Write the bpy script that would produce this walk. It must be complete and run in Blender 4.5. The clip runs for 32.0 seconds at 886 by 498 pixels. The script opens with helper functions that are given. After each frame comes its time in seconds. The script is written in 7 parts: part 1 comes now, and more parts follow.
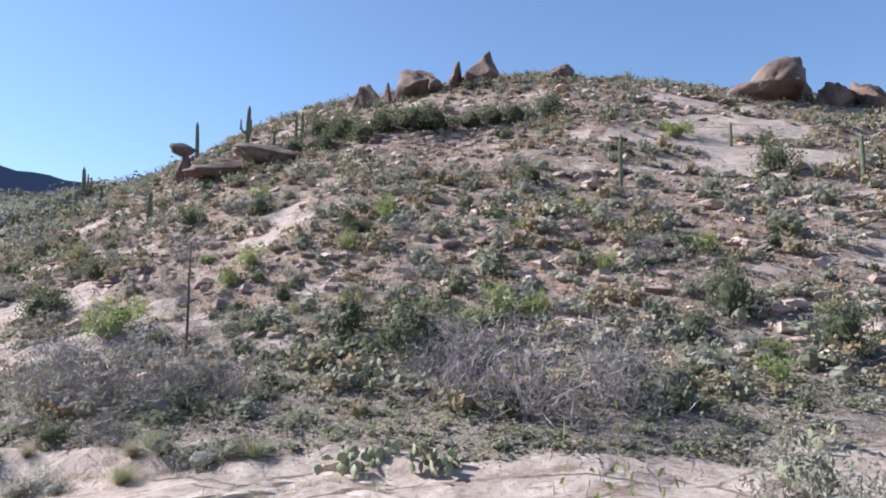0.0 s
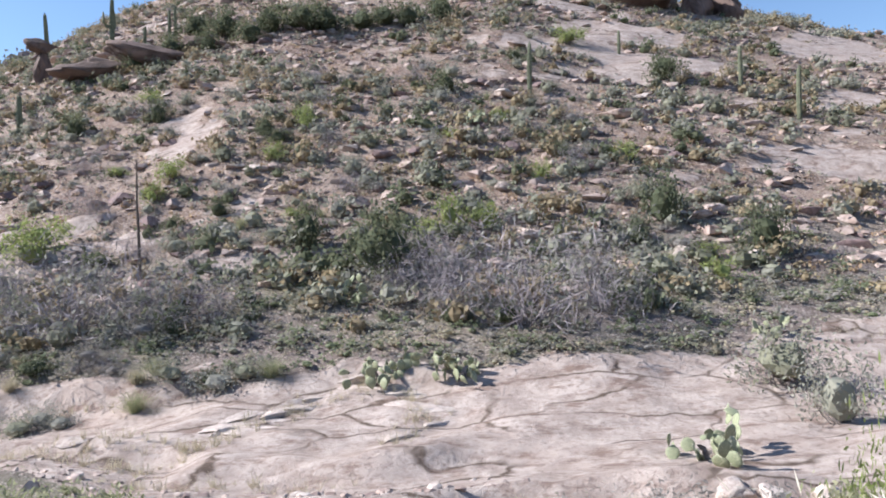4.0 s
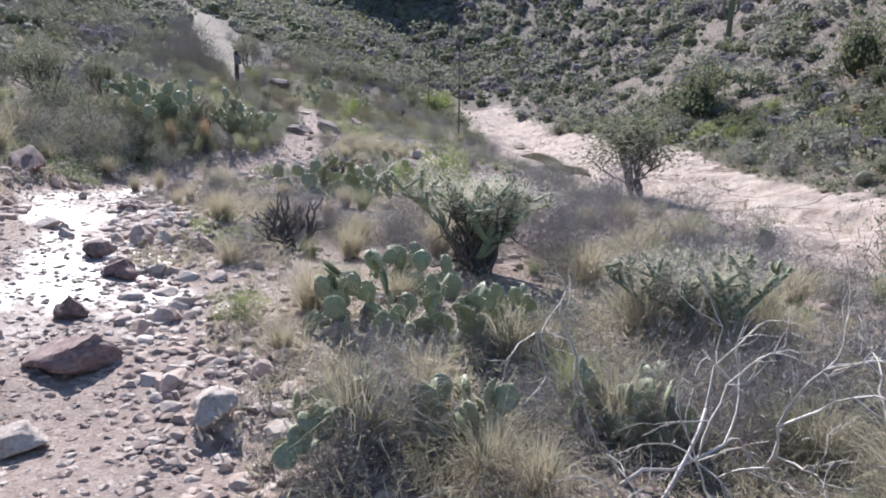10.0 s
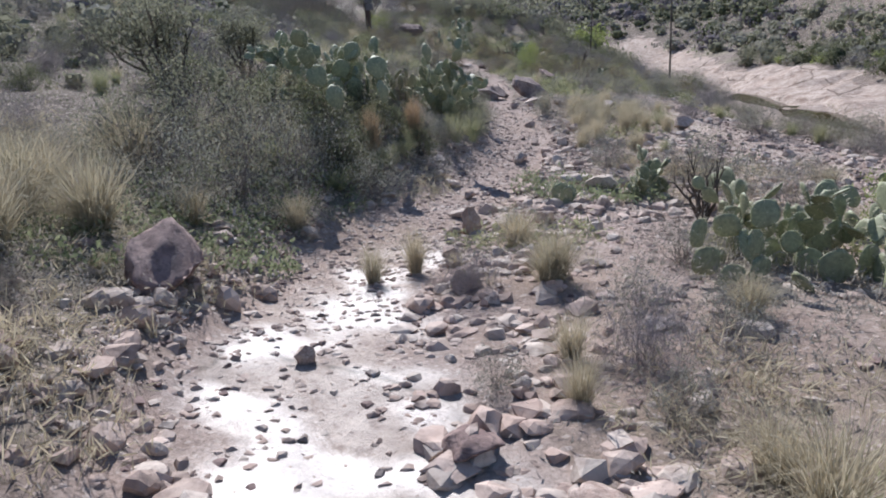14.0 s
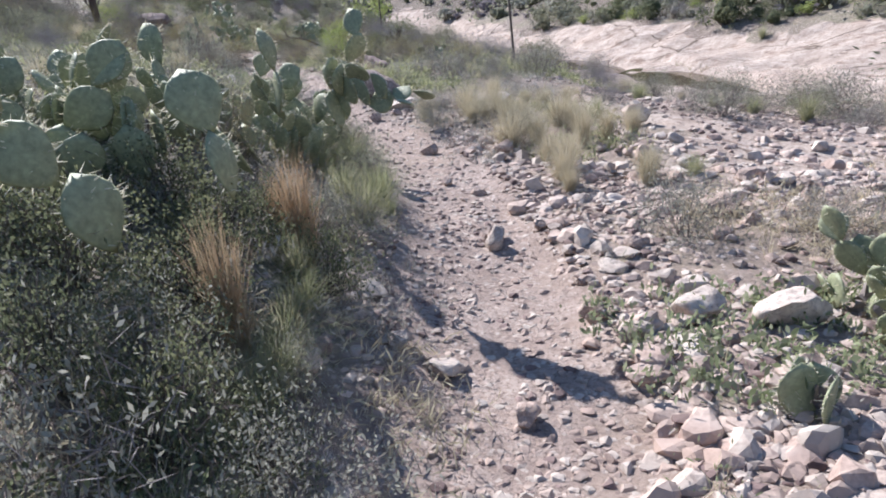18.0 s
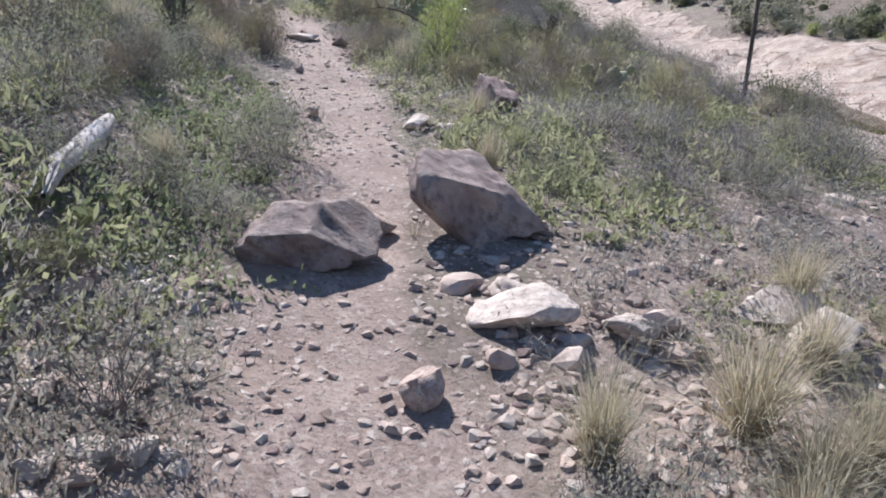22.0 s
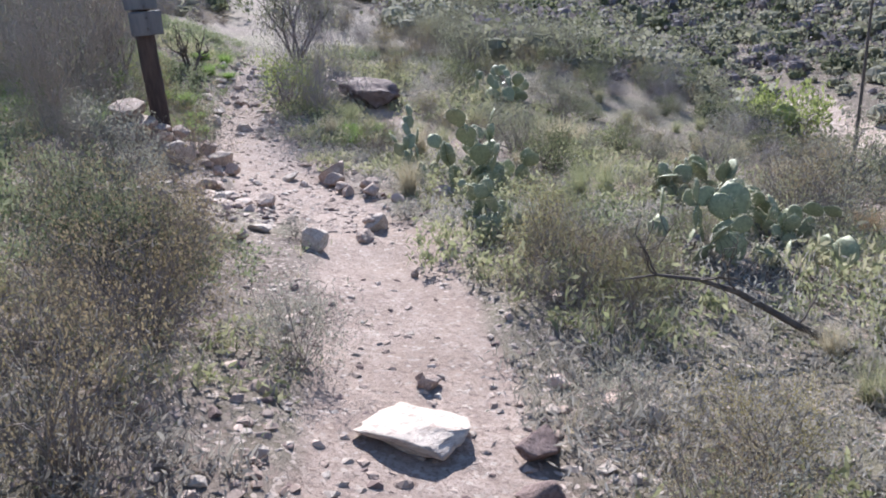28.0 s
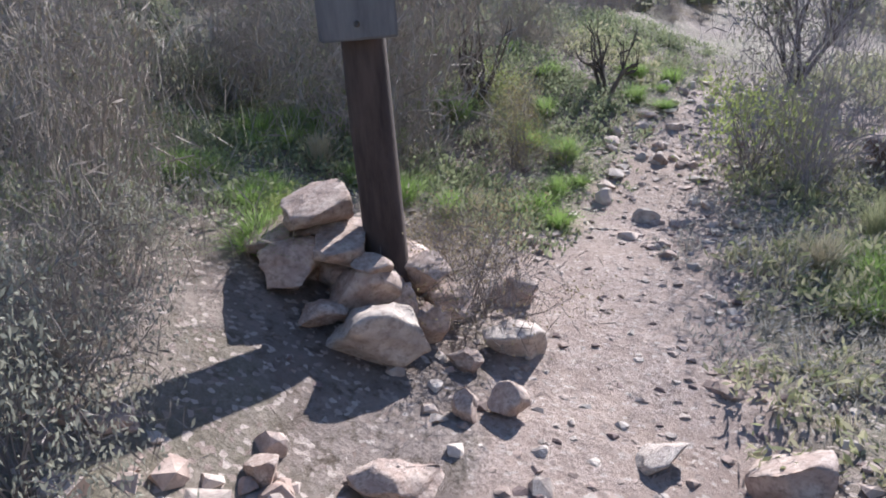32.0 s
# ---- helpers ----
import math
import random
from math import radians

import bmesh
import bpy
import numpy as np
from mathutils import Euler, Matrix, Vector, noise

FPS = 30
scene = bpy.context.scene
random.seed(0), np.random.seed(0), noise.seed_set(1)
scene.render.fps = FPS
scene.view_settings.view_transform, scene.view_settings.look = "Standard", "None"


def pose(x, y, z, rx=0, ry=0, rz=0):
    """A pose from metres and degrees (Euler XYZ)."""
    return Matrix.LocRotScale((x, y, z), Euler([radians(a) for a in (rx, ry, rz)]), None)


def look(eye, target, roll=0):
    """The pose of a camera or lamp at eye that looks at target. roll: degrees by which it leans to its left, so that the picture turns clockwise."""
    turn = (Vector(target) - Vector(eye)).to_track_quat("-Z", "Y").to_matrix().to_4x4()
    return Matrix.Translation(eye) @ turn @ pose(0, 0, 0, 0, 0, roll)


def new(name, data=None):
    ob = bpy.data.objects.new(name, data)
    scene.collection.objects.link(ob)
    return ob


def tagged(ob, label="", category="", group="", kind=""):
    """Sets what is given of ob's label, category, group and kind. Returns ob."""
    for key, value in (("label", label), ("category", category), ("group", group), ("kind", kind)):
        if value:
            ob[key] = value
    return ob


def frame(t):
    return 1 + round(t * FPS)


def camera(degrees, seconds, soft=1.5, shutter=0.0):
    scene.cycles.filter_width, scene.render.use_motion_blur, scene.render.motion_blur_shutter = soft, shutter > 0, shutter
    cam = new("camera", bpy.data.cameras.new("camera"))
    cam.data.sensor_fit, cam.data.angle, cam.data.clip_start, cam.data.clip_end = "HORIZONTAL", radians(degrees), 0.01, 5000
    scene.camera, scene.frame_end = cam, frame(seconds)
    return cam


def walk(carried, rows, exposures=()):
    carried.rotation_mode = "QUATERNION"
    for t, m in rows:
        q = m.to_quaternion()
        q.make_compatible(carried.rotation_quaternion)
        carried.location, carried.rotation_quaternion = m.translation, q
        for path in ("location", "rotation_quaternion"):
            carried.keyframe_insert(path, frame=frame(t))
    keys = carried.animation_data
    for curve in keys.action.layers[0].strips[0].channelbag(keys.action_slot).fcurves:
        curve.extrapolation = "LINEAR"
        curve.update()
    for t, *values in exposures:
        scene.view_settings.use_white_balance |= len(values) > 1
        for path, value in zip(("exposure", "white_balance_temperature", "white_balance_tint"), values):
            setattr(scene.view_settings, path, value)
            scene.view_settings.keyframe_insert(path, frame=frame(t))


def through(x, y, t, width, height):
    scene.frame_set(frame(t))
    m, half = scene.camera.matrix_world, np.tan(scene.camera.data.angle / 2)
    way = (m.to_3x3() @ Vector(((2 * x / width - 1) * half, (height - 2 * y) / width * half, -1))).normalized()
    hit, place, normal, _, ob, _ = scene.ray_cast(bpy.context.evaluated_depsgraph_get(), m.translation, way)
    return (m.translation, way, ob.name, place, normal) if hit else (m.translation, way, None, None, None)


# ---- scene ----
cam = camera(60.8, 32.0, soft=1.9)
# seconds, place, then yaw to the left, pitch up and roll
ROWS = [
    (0, 3.067, 1.698, -0.299, 7.23, 7.94, -0.1),
    (0.5, 2.844, 1.676, -0.298, 7.84, 6.48, -0.86),
    (1, 2.579, 1.595, -0.306, 8.12, 5.15, -1.66),
    (1.5, 2.353, 1.555, -0.308, 7.41, 3.74, -2.27),
    (2, 2.07, 1.436, -0.285, 5.36, 2.03, -2.64),
    (2.5, 1.823, 1.279, -0.262, 3, 0.35, -2.52),
    (4.5, 0.81, 1.219, 0.063, -5.18, -0.09, -2.21),
    (5, 0.616, 1.337, 0.108, -3.91, 0.09, -2.36),
    (5.5, 0.373, 1.393, 0.194, -1.58, -0.46, -2.48),
    (6, 0.008, 1.452, 0.258, 2.12, -1.17, -2.29),
    (6.5, -0.45, 1.567, 0.271, 5.78, -2.06, -1.78),
    (7, -0.947, 1.8, 0.297, 10.59, -3.24, -1.33),
    (7.5, -1.497, 2.109, 0.29, 15.37, -4.2, -0.57),
    (8, -2.143, 2.256, 0.273, 21.03, -5.05, 0.24),
    (8.5, -2.594, 2.012, 0.386, 29.56, -1.36, 1.24),
    (9, -2.925, 1.565, 0.513, 41.36, -6.76, 2.47),
    (9.5, -3.439, 1.354, 0.563, 52.87, -8.78, 2.96),
    (10, -4.528, 1.184, 0.475, 62.44, -13.41, 1.5),
    (10.5, -5.658, 0.972, 0.355, 67.27, -17.88, -0.99),
    (11, -6.626, 0.848, 0.298, 70.53, -19.28, -2.74),
    (11.5, -7.34, 0.814, 0.299, 72.58, -18.9, -3.82),
    (12, -8.081, 0.773, 0.348, 74.05, -18.39, -4.68),
    (12.5, -8.69, 0.762, 0.379, 73.9, -17.08, -4.89),
    (13, -9.48, 0.827, 0.421, 72.85, -16.69, -4.57),
    (13.5, -10.223, 0.863, 0.444, 71.28, -18.8, -4.21),
    (14, -11.05, 0.974, 0.452, 69.82, -17.83, -3.17),
    (14.5, -11.756, 1.03, 0.477, 67.69, -16.11, -2.53),
    (15, -12.555, 1.095, 0.495, 64.77, -15.88, -2.29),
    (15.5, -13.348, 1.25, 0.447, 62.19, -15.29, -1.92),
    (17.5, -15.81, 1.79, 0.36, 55.21, -19.19, -6.99),
    (18, -16.281, 2.157, 0.251, 52.17, -20.68, -7.2),
    (18.5, -16.825, 2.61, 0.136, 47.86, -21.09, -5.56),
    (19, -17.438, 3.31, 0.038, 44.97, -21.99, -5.1),
    (19.5, -18.1, 4.016, -0.007, 43.97, -23.8, -4.73),
    (20, -18.864, 4.622, -0.019, 43.81, -26.67, -4.28),
    (20.5, -19.59, 5.099, -0.053, 44.94, -27.45, -3.04),
    (21, -20.316, 5.47, 0.025, 48.32, -23.2, 0.76),
    (21.5, -21.191, 5.968, -0.009, 55.51, -23.28, -1.2),
    (22, -21.821, 6.225, 0.078, 61.19, -22.89, -0.1),
    (22.5, -22.608, 6.493, 0.17, 65.85, -21.59, 2.75),
    (23, -23.393, 6.715, 0.141, 69.87, -21.56, 3.87),
    (23.5, -24.024, 6.855, 0.12, 73, -22.99, 2.29),
    (24, -24.723, 7.012, 0.147, 74.49, -14.25, 0.8),
    (24.5, -25.244, 7.132, 0.215, 72.83, -13.04, -1.88),
    (25, -25.666, 7.428, 0.152, 69.2, -8.46, -1.72),
    (25.5, -26.175, 7.86, 0.071, 65.81, -9.43, 0.99),
    (27.5, -28.567, 8.864, 0.167, 74.06, -14.02, -2.66),
    (28, -29.259, 9.022, 0.171, 74.42, -14.61, -2.37),
    (28.5, -30.048, 9.235, 0.158, 75.19, -14.71, -1.83),
    (29, -30.85, 9.472, 0.136, 78.43, -13.99, -1.4),
    (29.5, -31.484, 9.624, 0.175, 82.88, -13.23, -0.66),
    (30, -32.074, 9.744, 0.238, 88.27, -12.24, 0.22),
    (30.5, -32.545, 9.85, 0.312, 93.83, -12.13, 1.02),
    (31, -33.229, 9.891, 0.309, 101.76, -12.5, 0.3),
    (31.5, -33.971, 9.833, 0.244, 108.58, -12.6, 0.43),
    (32, -34.572, 9.733, 0.34, 110.12, -13.64, -0.53),
]


def stand(x, y, z, yaw, pitch, roll):
    return Matrix.Translation((x, y, z)) @ Matrix.Rotation(radians(yaw), 4, "Z") @ Matrix.Rotation(radians(90 + pitch), 4, "X") @ Matrix.Rotation(radians(roll), 4, "Z")


walk(cam, [(row[0], stand(*row[1:])) for row in ROWS], exposures=[(t, stops, 6050, 13) for t, stops in ((0, 0.84), (6, 0.74), (8, 0.62), (10, 0.82), (12, 0.48), (13, 0.32), (15, 0.46), (18, 0.86), (20, 0.62), (24, 0.84), (26, 0.98), (28, 1.02), (32, 0.95))])

# ---------------------------------------------------------------- sky and sun
SUN_TURN, SUN_HIGH = 81.0, 36.0  # degrees to the left of +y, and above the level
world = bpy.data.worlds.new("sky")
scene.world = world
world.use_nodes = True
wn = world.node_tree
sky = wn.nodes.new("ShaderNodeTexSky")
sky.sky_type, sky.sun_disc = "NISHITA", False
sky.sun_elevation, sky.sun_rotation = radians(SUN_HIGH), radians(-SUN_TURN)
sky.air_density, sky.dust_density, sky.ozone_density = 1.0, 0.15, 3.0
wn.links.new(sky.outputs[0], wn.nodes["Background"].inputs[0])
wn.nodes["Background"].inputs[1].default_value = 0.1
sun = new("sun", bpy.data.lights.new("sun", "SUN"))
sun.data.energy, sun.data.angle, sun.data.color = 5.6, radians(0.53), (1.0, 0.965, 0.92)
to_sun = Vector((-math.sin(radians(SUN_TURN)) * math.cos(radians(SUN_HIGH)), math.cos(radians(SUN_TURN)) * math.cos(radians(SUN_HIGH)), math.sin(radians(SUN_HIGH))))
sun.matrix_world = look((0, 0, 60), Vector((0, 0, 60)) - to_sun)

# ---------------------------------------------------------------- materials


def fresh(name, rough=0.85, spec=0.3):
    m = bpy.data.materials.new(name)
    m.use_nodes = True
    tree = m.node_tree
    p = tree.nodes["Principled BSDF"]
    p.inputs["Roughness"].default_value, p.inputs["Specular IOR Level"].default_value = rough, spec
    return m, tree, p


def node(tree, kind, **values):
    n = tree.nodes.new(kind)
    for key, value in values.items():
        if key in n.inputs:
            n.inputs[key].default_value = value
    return n


def noisy(tree, where, scale, detail=5.0, rough=0.6):
    n = node(tree, "ShaderNodeTexNoise", Scale=scale, Detail=detail, Roughness=rough)
    tree.links.new(where, n.inputs["Vector"])
    return n.outputs["Fac"]


def blend(tree, fac, a, b, low=0.35, high=0.65):
    """Colour a where fac is under low, b where it is over high."""
    r = tree.nodes.new("ShaderNodeMapRange")
    r.inputs["From Min"].default_value, r.inputs["From Max"].default_value = low, high
    mix = tree.nodes.new("ShaderNodeMix")
    mix.data_type = "RGBA"
    tree.links.new(fac, r.inputs["Value"])
    tree.links.new(r.outputs[0], mix.inputs["Factor"])
    for value, slot in ((a, 6), (b, 7)):
        if isinstance(value, tuple):
            mix.inputs[slot].default_value = (*value, 1)
        else:
            tree.links.new(value, mix.inputs[slot])
    return mix.outputs[2]


def relief(tree, p, fac, strength, distance):
    b = node(tree, "ShaderNodeBump", Strength=strength, Distance=distance)
    tree.links.new(fac, b.inputs["Height"])
    before = p.inputs["Normal"].links
    if before:
        tree.links.new(before[0].from_socket, b.inputs["Normal"])
    tree.links.new(b.outputs[0], p.inputs["Normal"])


def stone(name, pale, mid, dark, scale=3.0, rough=0.85, bump=0.6, distance=0.02):
    m, tree, p = fresh(name, rough)
    where = tree.nodes.new("ShaderNodeTexCoord").outputs["Object"]
    info = tree.nodes.new("ShaderNodeObjectInfo").outputs["Random"]
    island = tree.nodes.new("ShaderNodeNewGeometry").outputs["Random Per Island"]
    c = blend(tree, noisy(tree, where, scale, 6), mid, pale, 0.4, 0.62)
    c = blend(tree, noisy(tree, where, scale * 2.7, 8, 0.7), dark, c, 0.3, 0.52)
    add = node(tree, "ShaderNodeMath")
    add.operation = "ADD"
    tree.links.new(info, add.inputs[0])
    tree.links.new(island, add.inputs[1])
    hsv = tree.nodes.new("ShaderNodeHueSaturation")
    r = tree.nodes.new("ShaderNodeMapRange")
    r.inputs["From Max"].default_value, r.inputs["To Min"].default_value, r.inputs["To Max"].default_value = 2.0, 0.68, 1.28
    tree.links.new(add.outputs[0], r.inputs["Value"])
    tree.links.new(r.outputs[0], hsv.inputs["Value"])
    tree.links.new(c, hsv.inputs["Color"])
    tree.links.new(hsv.outputs[0], p.inputs["Base Color"])
    relief(tree, p, noisy(tree, where, scale * 4, 10, 0.65), bump, distance)
    relief(tree, p, noisy(tree, where, scale * 22, 4, 0.6), bump * 0.5, distance * 0.2)
    return m


def foliage(name, a, b, c=None, through=0.35, rough=0.7):
    """Leaves: two colours by leaf, a third by plant, and light that passes through."""
    m, tree, p = fresh(name, max(rough, 0.8), 0.08)
    island = tree.nodes.new("ShaderNodeNewGeometry").outputs["Random Per Island"]
    info = tree.nodes.new("ShaderNodeObjectInfo").outputs["Random"]
    colour = blend(tree, island, a, b, 0.1, 0.9)
    if c:
        colour = blend(tree, info, colour, blend(tree, island, colour, c, 0.3, 0.7), 0.35, 0.8)
    tree.links.new(colour, p.inputs["Base Color"])
    lit = tree.nodes.new("ShaderNodeBsdfTranslucent")
    tree.links.new(colour, lit.inputs["Color"])
    mix = node(tree, "ShaderNodeMixShader", Fac=through)
    tree.links.new(p.outputs[0], mix.inputs[1])
    tree.links.new(lit.outputs[0], mix.inputs[2])
    tree.links.new(mix.outputs[0], tree.nodes["Material Output"].inputs["Surface"])
    return m


def bark(name, pale, dark, scale=12.0, rough=0.9):
    m, tree, p = fresh(name, rough, 0.2)
    where = tree.nodes.new("ShaderNodeTexCoord").outputs["Object"]
    stretch = node(tree, "ShaderNodeMapping", Scale=(1, 1, 0.18))
    tree.links.new(where, stretch.inputs["Vector"])
    f = noisy(tree, stretch.outputs[0], scale, 8, 0.7)
    island = tree.nodes.new("ShaderNodeNewGeometry").outputs["Random Per Island"]
    c = blend(tree, f, dark, pale, 0.35, 0.62)
    c = blend(tree, island, c, dark, 0.3, 1.4)
    tree.links.new(c, p.inputs["Base Color"])
    relief(tree, p, f, 0.7, 0.01)
    return m


def ground_stuff():
    """Soil, trodden trail and bare rock, told apart by where the land lays them open."""
    m, tree, p = fresh("ground", 0.95, 0.15)
    where = tree.nodes.new("ShaderNodeNewGeometry").outputs["Position"]
    marks = {}
    for key in ("rock", "trail", "wet", "hill", "brush"):
        n = tree.nodes.new("ShaderNodeAttribute")
        n.attribute_name = key
        marks[key] = n.outputs["Fac"]
    big, mid = noisy(tree, where, 0.5, 6), noisy(tree, where, 2.6, 8, 0.7)
    fine, grit = noisy(tree, where, 14, 8, 0.75), noisy(tree, where, 60, 4, 0.7)
    soil = blend(tree, mid, (0.14, 0.108, 0.092), (0.28, 0.228, 0.198), 0.35, 0.62)
    soil = blend(tree, fine, (0.11, 0.085, 0.065), soil, 0.36, 0.5)
    litter = blend(tree, grit, (0.26, 0.23, 0.17), (0.14, 0.13, 0.09), 0.4, 0.6)
    soil = blend(tree, big, soil, litter, 0.42, 0.6)
    slope = blend(tree, mid, (0.22, 0.155, 0.115), (0.42, 0.325, 0.255), 0.40, 0.60)
    slope = blend(tree, big, slope, (0.23, 0.155, 0.115), 0.50, 0.60)
    slope = blend(tree, fine, (0.12, 0.085, 0.065), slope, 0.40, 0.52)
    soil = blend(tree, marks["hill"], soil, slope, 0.2, 0.8)
    # a darker soil wherever the brush mask is set
    darker_soil = blend(tree, mid, (0.075, 0.062, 0.048), (0.17, 0.14, 0.112), 0.36, 0.64)
    soil = blend(tree, marks["brush"], soil, darker_soil, 0.2, 0.8)
    dirt = blend(tree, mid, (0.31, 0.235, 0.20), (0.46, 0.37, 0.32), 0.35, 0.65)
    dirt = blend(tree, fine, (0.27, 0.205, 0.175), dirt, 0.36, 0.52)
    dirt = blend(tree, grit, (0.24, 0.18, 0.15), dirt, 0.36, 0.5)
    chips = tree.nodes.new("ShaderNodeTexVoronoi")
    chips.inputs["Scale"].default_value = 48.0
    tree.links.new(where, chips.inputs["Vector"])
    tone = tree.nodes.new("ShaderNodeSeparateColor")
    tree.links.new(chips.outputs["Color"], tone.inputs[0])
    chip = blend(tree, tone.outputs[0], (0.22, 0.165, 0.14), (0.50, 0.42, 0.365), 0.0, 1.0)
    dirt = blend(tree, big, dirt, (0.33, 0.25, 0.20), 0.5, 0.7)
    dirt = blend(tree, tone.outputs[1], chip, dirt, 0.12, 0.2)
    soil = blend(tree, tone.outputs[1], chip, soil, 0.16, 0.22)
    rock = blend(tree, mid, (0.32, 0.255, 0.215), (0.51, 0.425, 0.365), 0.38, 0.60)
    rock = blend(tree, big, rock, (0.45, 0.355, 0.295), 0.5, 0.72)
    streak = node(tree, "ShaderNodeMapping", Scale=(0.9, 2.0, 1.0), Rotation=(0, 0, -0.45))
    tree.links.new(where, streak.inputs["Vector"])
    crack = tree.nodes.new("ShaderNodeTexVoronoi")
    crack.feature = "DISTANCE_TO_EDGE"
    crack.inputs["Scale"].default_value = 0.55
    bent = node(tree, "ShaderNodeVectorMath")
    bent.operation = "MULTIPLY_ADD"
    swirl = node(tree, "ShaderNodeTexNoise", Scale=1.3, Detail=6.0)
    tree.links.new(where, swirl.inputs["Vector"])
    tree.links.new(swirl.outputs["Color"], bent.inputs[0])
    bent.inputs[1].default_value = (0.9, 0.9, 0.9)
    tree.links.new(streak.outputs[0], bent.inputs[2])
    tree.links.new(bent.outputs[0], crack.inputs["Vector"])
    lines = blend(tree, crack.outputs["Distance"], (0.11, 0.08, 0.06), rock, 0.006, 0.03)
    rock = blend(tree, big, lines, rock, 0.47, 0.56)
    scar = noisy(tree, streak.outputs[0], 2.2, 10, 0.75)
    rock = blend(tree, scar, (0.24, 0.17, 0.135), rock, 0.38, 0.47)
    rock = blend(tree, fine, (0.24, 0.18, 0.15), rock, 0.34, 0.48)
    edge = node(tree, "ShaderNodeMath")
    edge.operation = "MULTIPLY_ADD"
    tree.links.new(fine, edge.inputs[0])
    edge.inputs[1].default_value = 0.5
    tree.links.new(marks["trail"], edge.inputs[2])
    c = blend(tree, edge.outputs[0], soil, dirt, 0.55, 0.95)
    edge2 = node(tree, "ShaderNodeMath")
    edge2.operation = "MULTIPLY_ADD"
    tree.links.new(mid, edge2.inputs[0])
    edge2.inputs[1].default_value = 0.8
    tree.links.new(marks["rock"], edge2.inputs[2])
    c = blend(tree, edge2.outputs[0], c, rock, 0.8, 0.95)
    tree.links.new(c, p.inputs["Base Color"])
    wet = tree.nodes.new("ShaderNodeMapRange")
    wet.inputs["To Min"].default_value, wet.inputs["To Max"].default_value = 0.93, 0.33
    tree.links.new(marks["wet"], wet.inputs["Value"])
    tree.links.new(wet.outputs[0], p.inputs["Roughness"])
    shine = tree.nodes.new("ShaderNodeMapRange")
    shine.inputs["To Min"].default_value, shine.inputs["To Max"].default_value = 0.12, 1.0
    tree.links.new(marks["wet"], shine.inputs["Value"])
    tree.links.new(shine.outputs[0], p.inputs["Specular IOR Level"])
    film = node(tree, "ShaderNodeMath")
    film.operation = "MULTIPLY"
    film.inputs[1].default_value = 0.45
    tree.links.new(marks["wet"], film.inputs[0])
    tree.links.new(film.outputs[0], p.inputs["Coat Weight"])
    p.inputs["Coat Roughness"].default_value, p.inputs["Coat IOR"].default_value = 0.40, 1.6
    relief(tree, p, crack.outputs["Distance"], 0.3, 0.04)
    relief(tree, p, scar, 0.45, 0.05)
    relief(tree, p, mid, 0.6, 0.08)
    relief(tree, p, fine, 0.7, 0.025)
    relief(tree, p, grit, 0.6, 0.008)
    relief(tree, p, chips.outputs["Distance"], 0.3, 0.004)
    return m


def plain(name, colour, rough=0.8, spec=0.3, metal=0.0):
    m, tree, p = fresh(name, rough, spec)
    where = tree.nodes.new("ShaderNodeTexCoord").outputs["Object"]
    c = blend(tree, noisy(tree, where, 9, 6), tuple(v * 0.75 for v in colour), tuple(min(1, v * 1.2) for v in colour))
    tree.links.new(c, p.inputs["Base Color"])
    p.inputs["Metallic"].default_value = metal
    relief(tree, p, noisy(tree, where, 40, 5), 0.3, 0.004)
    return m


def water_stuff():
    m, tree, p = fresh("water", 0.04, 0.5)
    p.inputs["Base Color"].default_value = (0.055, 0.038, 0.018, 1)
    where = tree.nodes.new("ShaderNodeNewGeometry").outputs["Position"]
    relief(tree, p, noisy(tree, where, 5, 3), 0.06, 0.02)
    return m


GROUND = ground_stuff()
WATER = water_stuff()
ROCK = stone("pink_rock", (0.50, 0.40, 0.34), (0.36, 0.265, 0.22), (0.18, 0.13, 0.11))
PALE_ROCK = stone("pale_rock", (0.54, 0.465, 0.40), (0.42, 0.345, 0.295), (0.23, 0.175, 0.15))
DARK_ROCK = stone("dark_rock", (0.26, 0.185, 0.165), (0.17, 0.115, 0.105), (0.085, 0.06, 0.055))
HERO_ROCK = stone("broken_rock", (0.40, 0.32, 0.285), (0.25, 0.18, 0.16), (0.13, 0.092, 0.082), scale=2.2, distance=0.03)
CREST_ROCK = stone("crest_rock", (0.19, 0.132, 0.105), (0.125, 0.085, 0.068), (0.055, 0.04, 0.034), scale=0.8, distance=0.12)
CLIFF_ROCK = stone("cliff_rock", (0.15, 0.105, 0.092), (0.10, 0.07, 0.064), (0.05, 0.038, 0.036), scale=0.22, distance=0.4)
GRAY_LEAF = foliage("gray_leaf", (0.25, 0.245, 0.20), (0.39, 0.38, 0.32), (0.29, 0.29, 0.20))
SILVER_LEAF = foliage("silver_leaf", (0.27, 0.25, 0.225), (0.43, 0.405, 0.36), (0.34, 0.31, 0.26))
BRIGHT_LEAF = foliage("bright_leaf", (0.23, 0.275, 0.09), (0.35, 0.385, 0.15), (0.27, 0.30, 0.12), 0.4)
DARK_LEAF = foliage("dark_leaf", (0.105, 0.12, 0.07), (0.185, 0.195, 0.12), (0.19, 0.195, 0.11), 0.4)
OLIVE_LEAF = foliage("olive_leaf", (0.165, 0.17, 0.115), (0.28, 0.275, 0.20), (0.22, 0.22, 0.155), 0.42)
WEED_LEAF = foliage("weed_leaf", (0.18, 0.21, 0.115), (0.30, 0.325, 0.19), (0.26, 0.275, 0.18), 0.4)
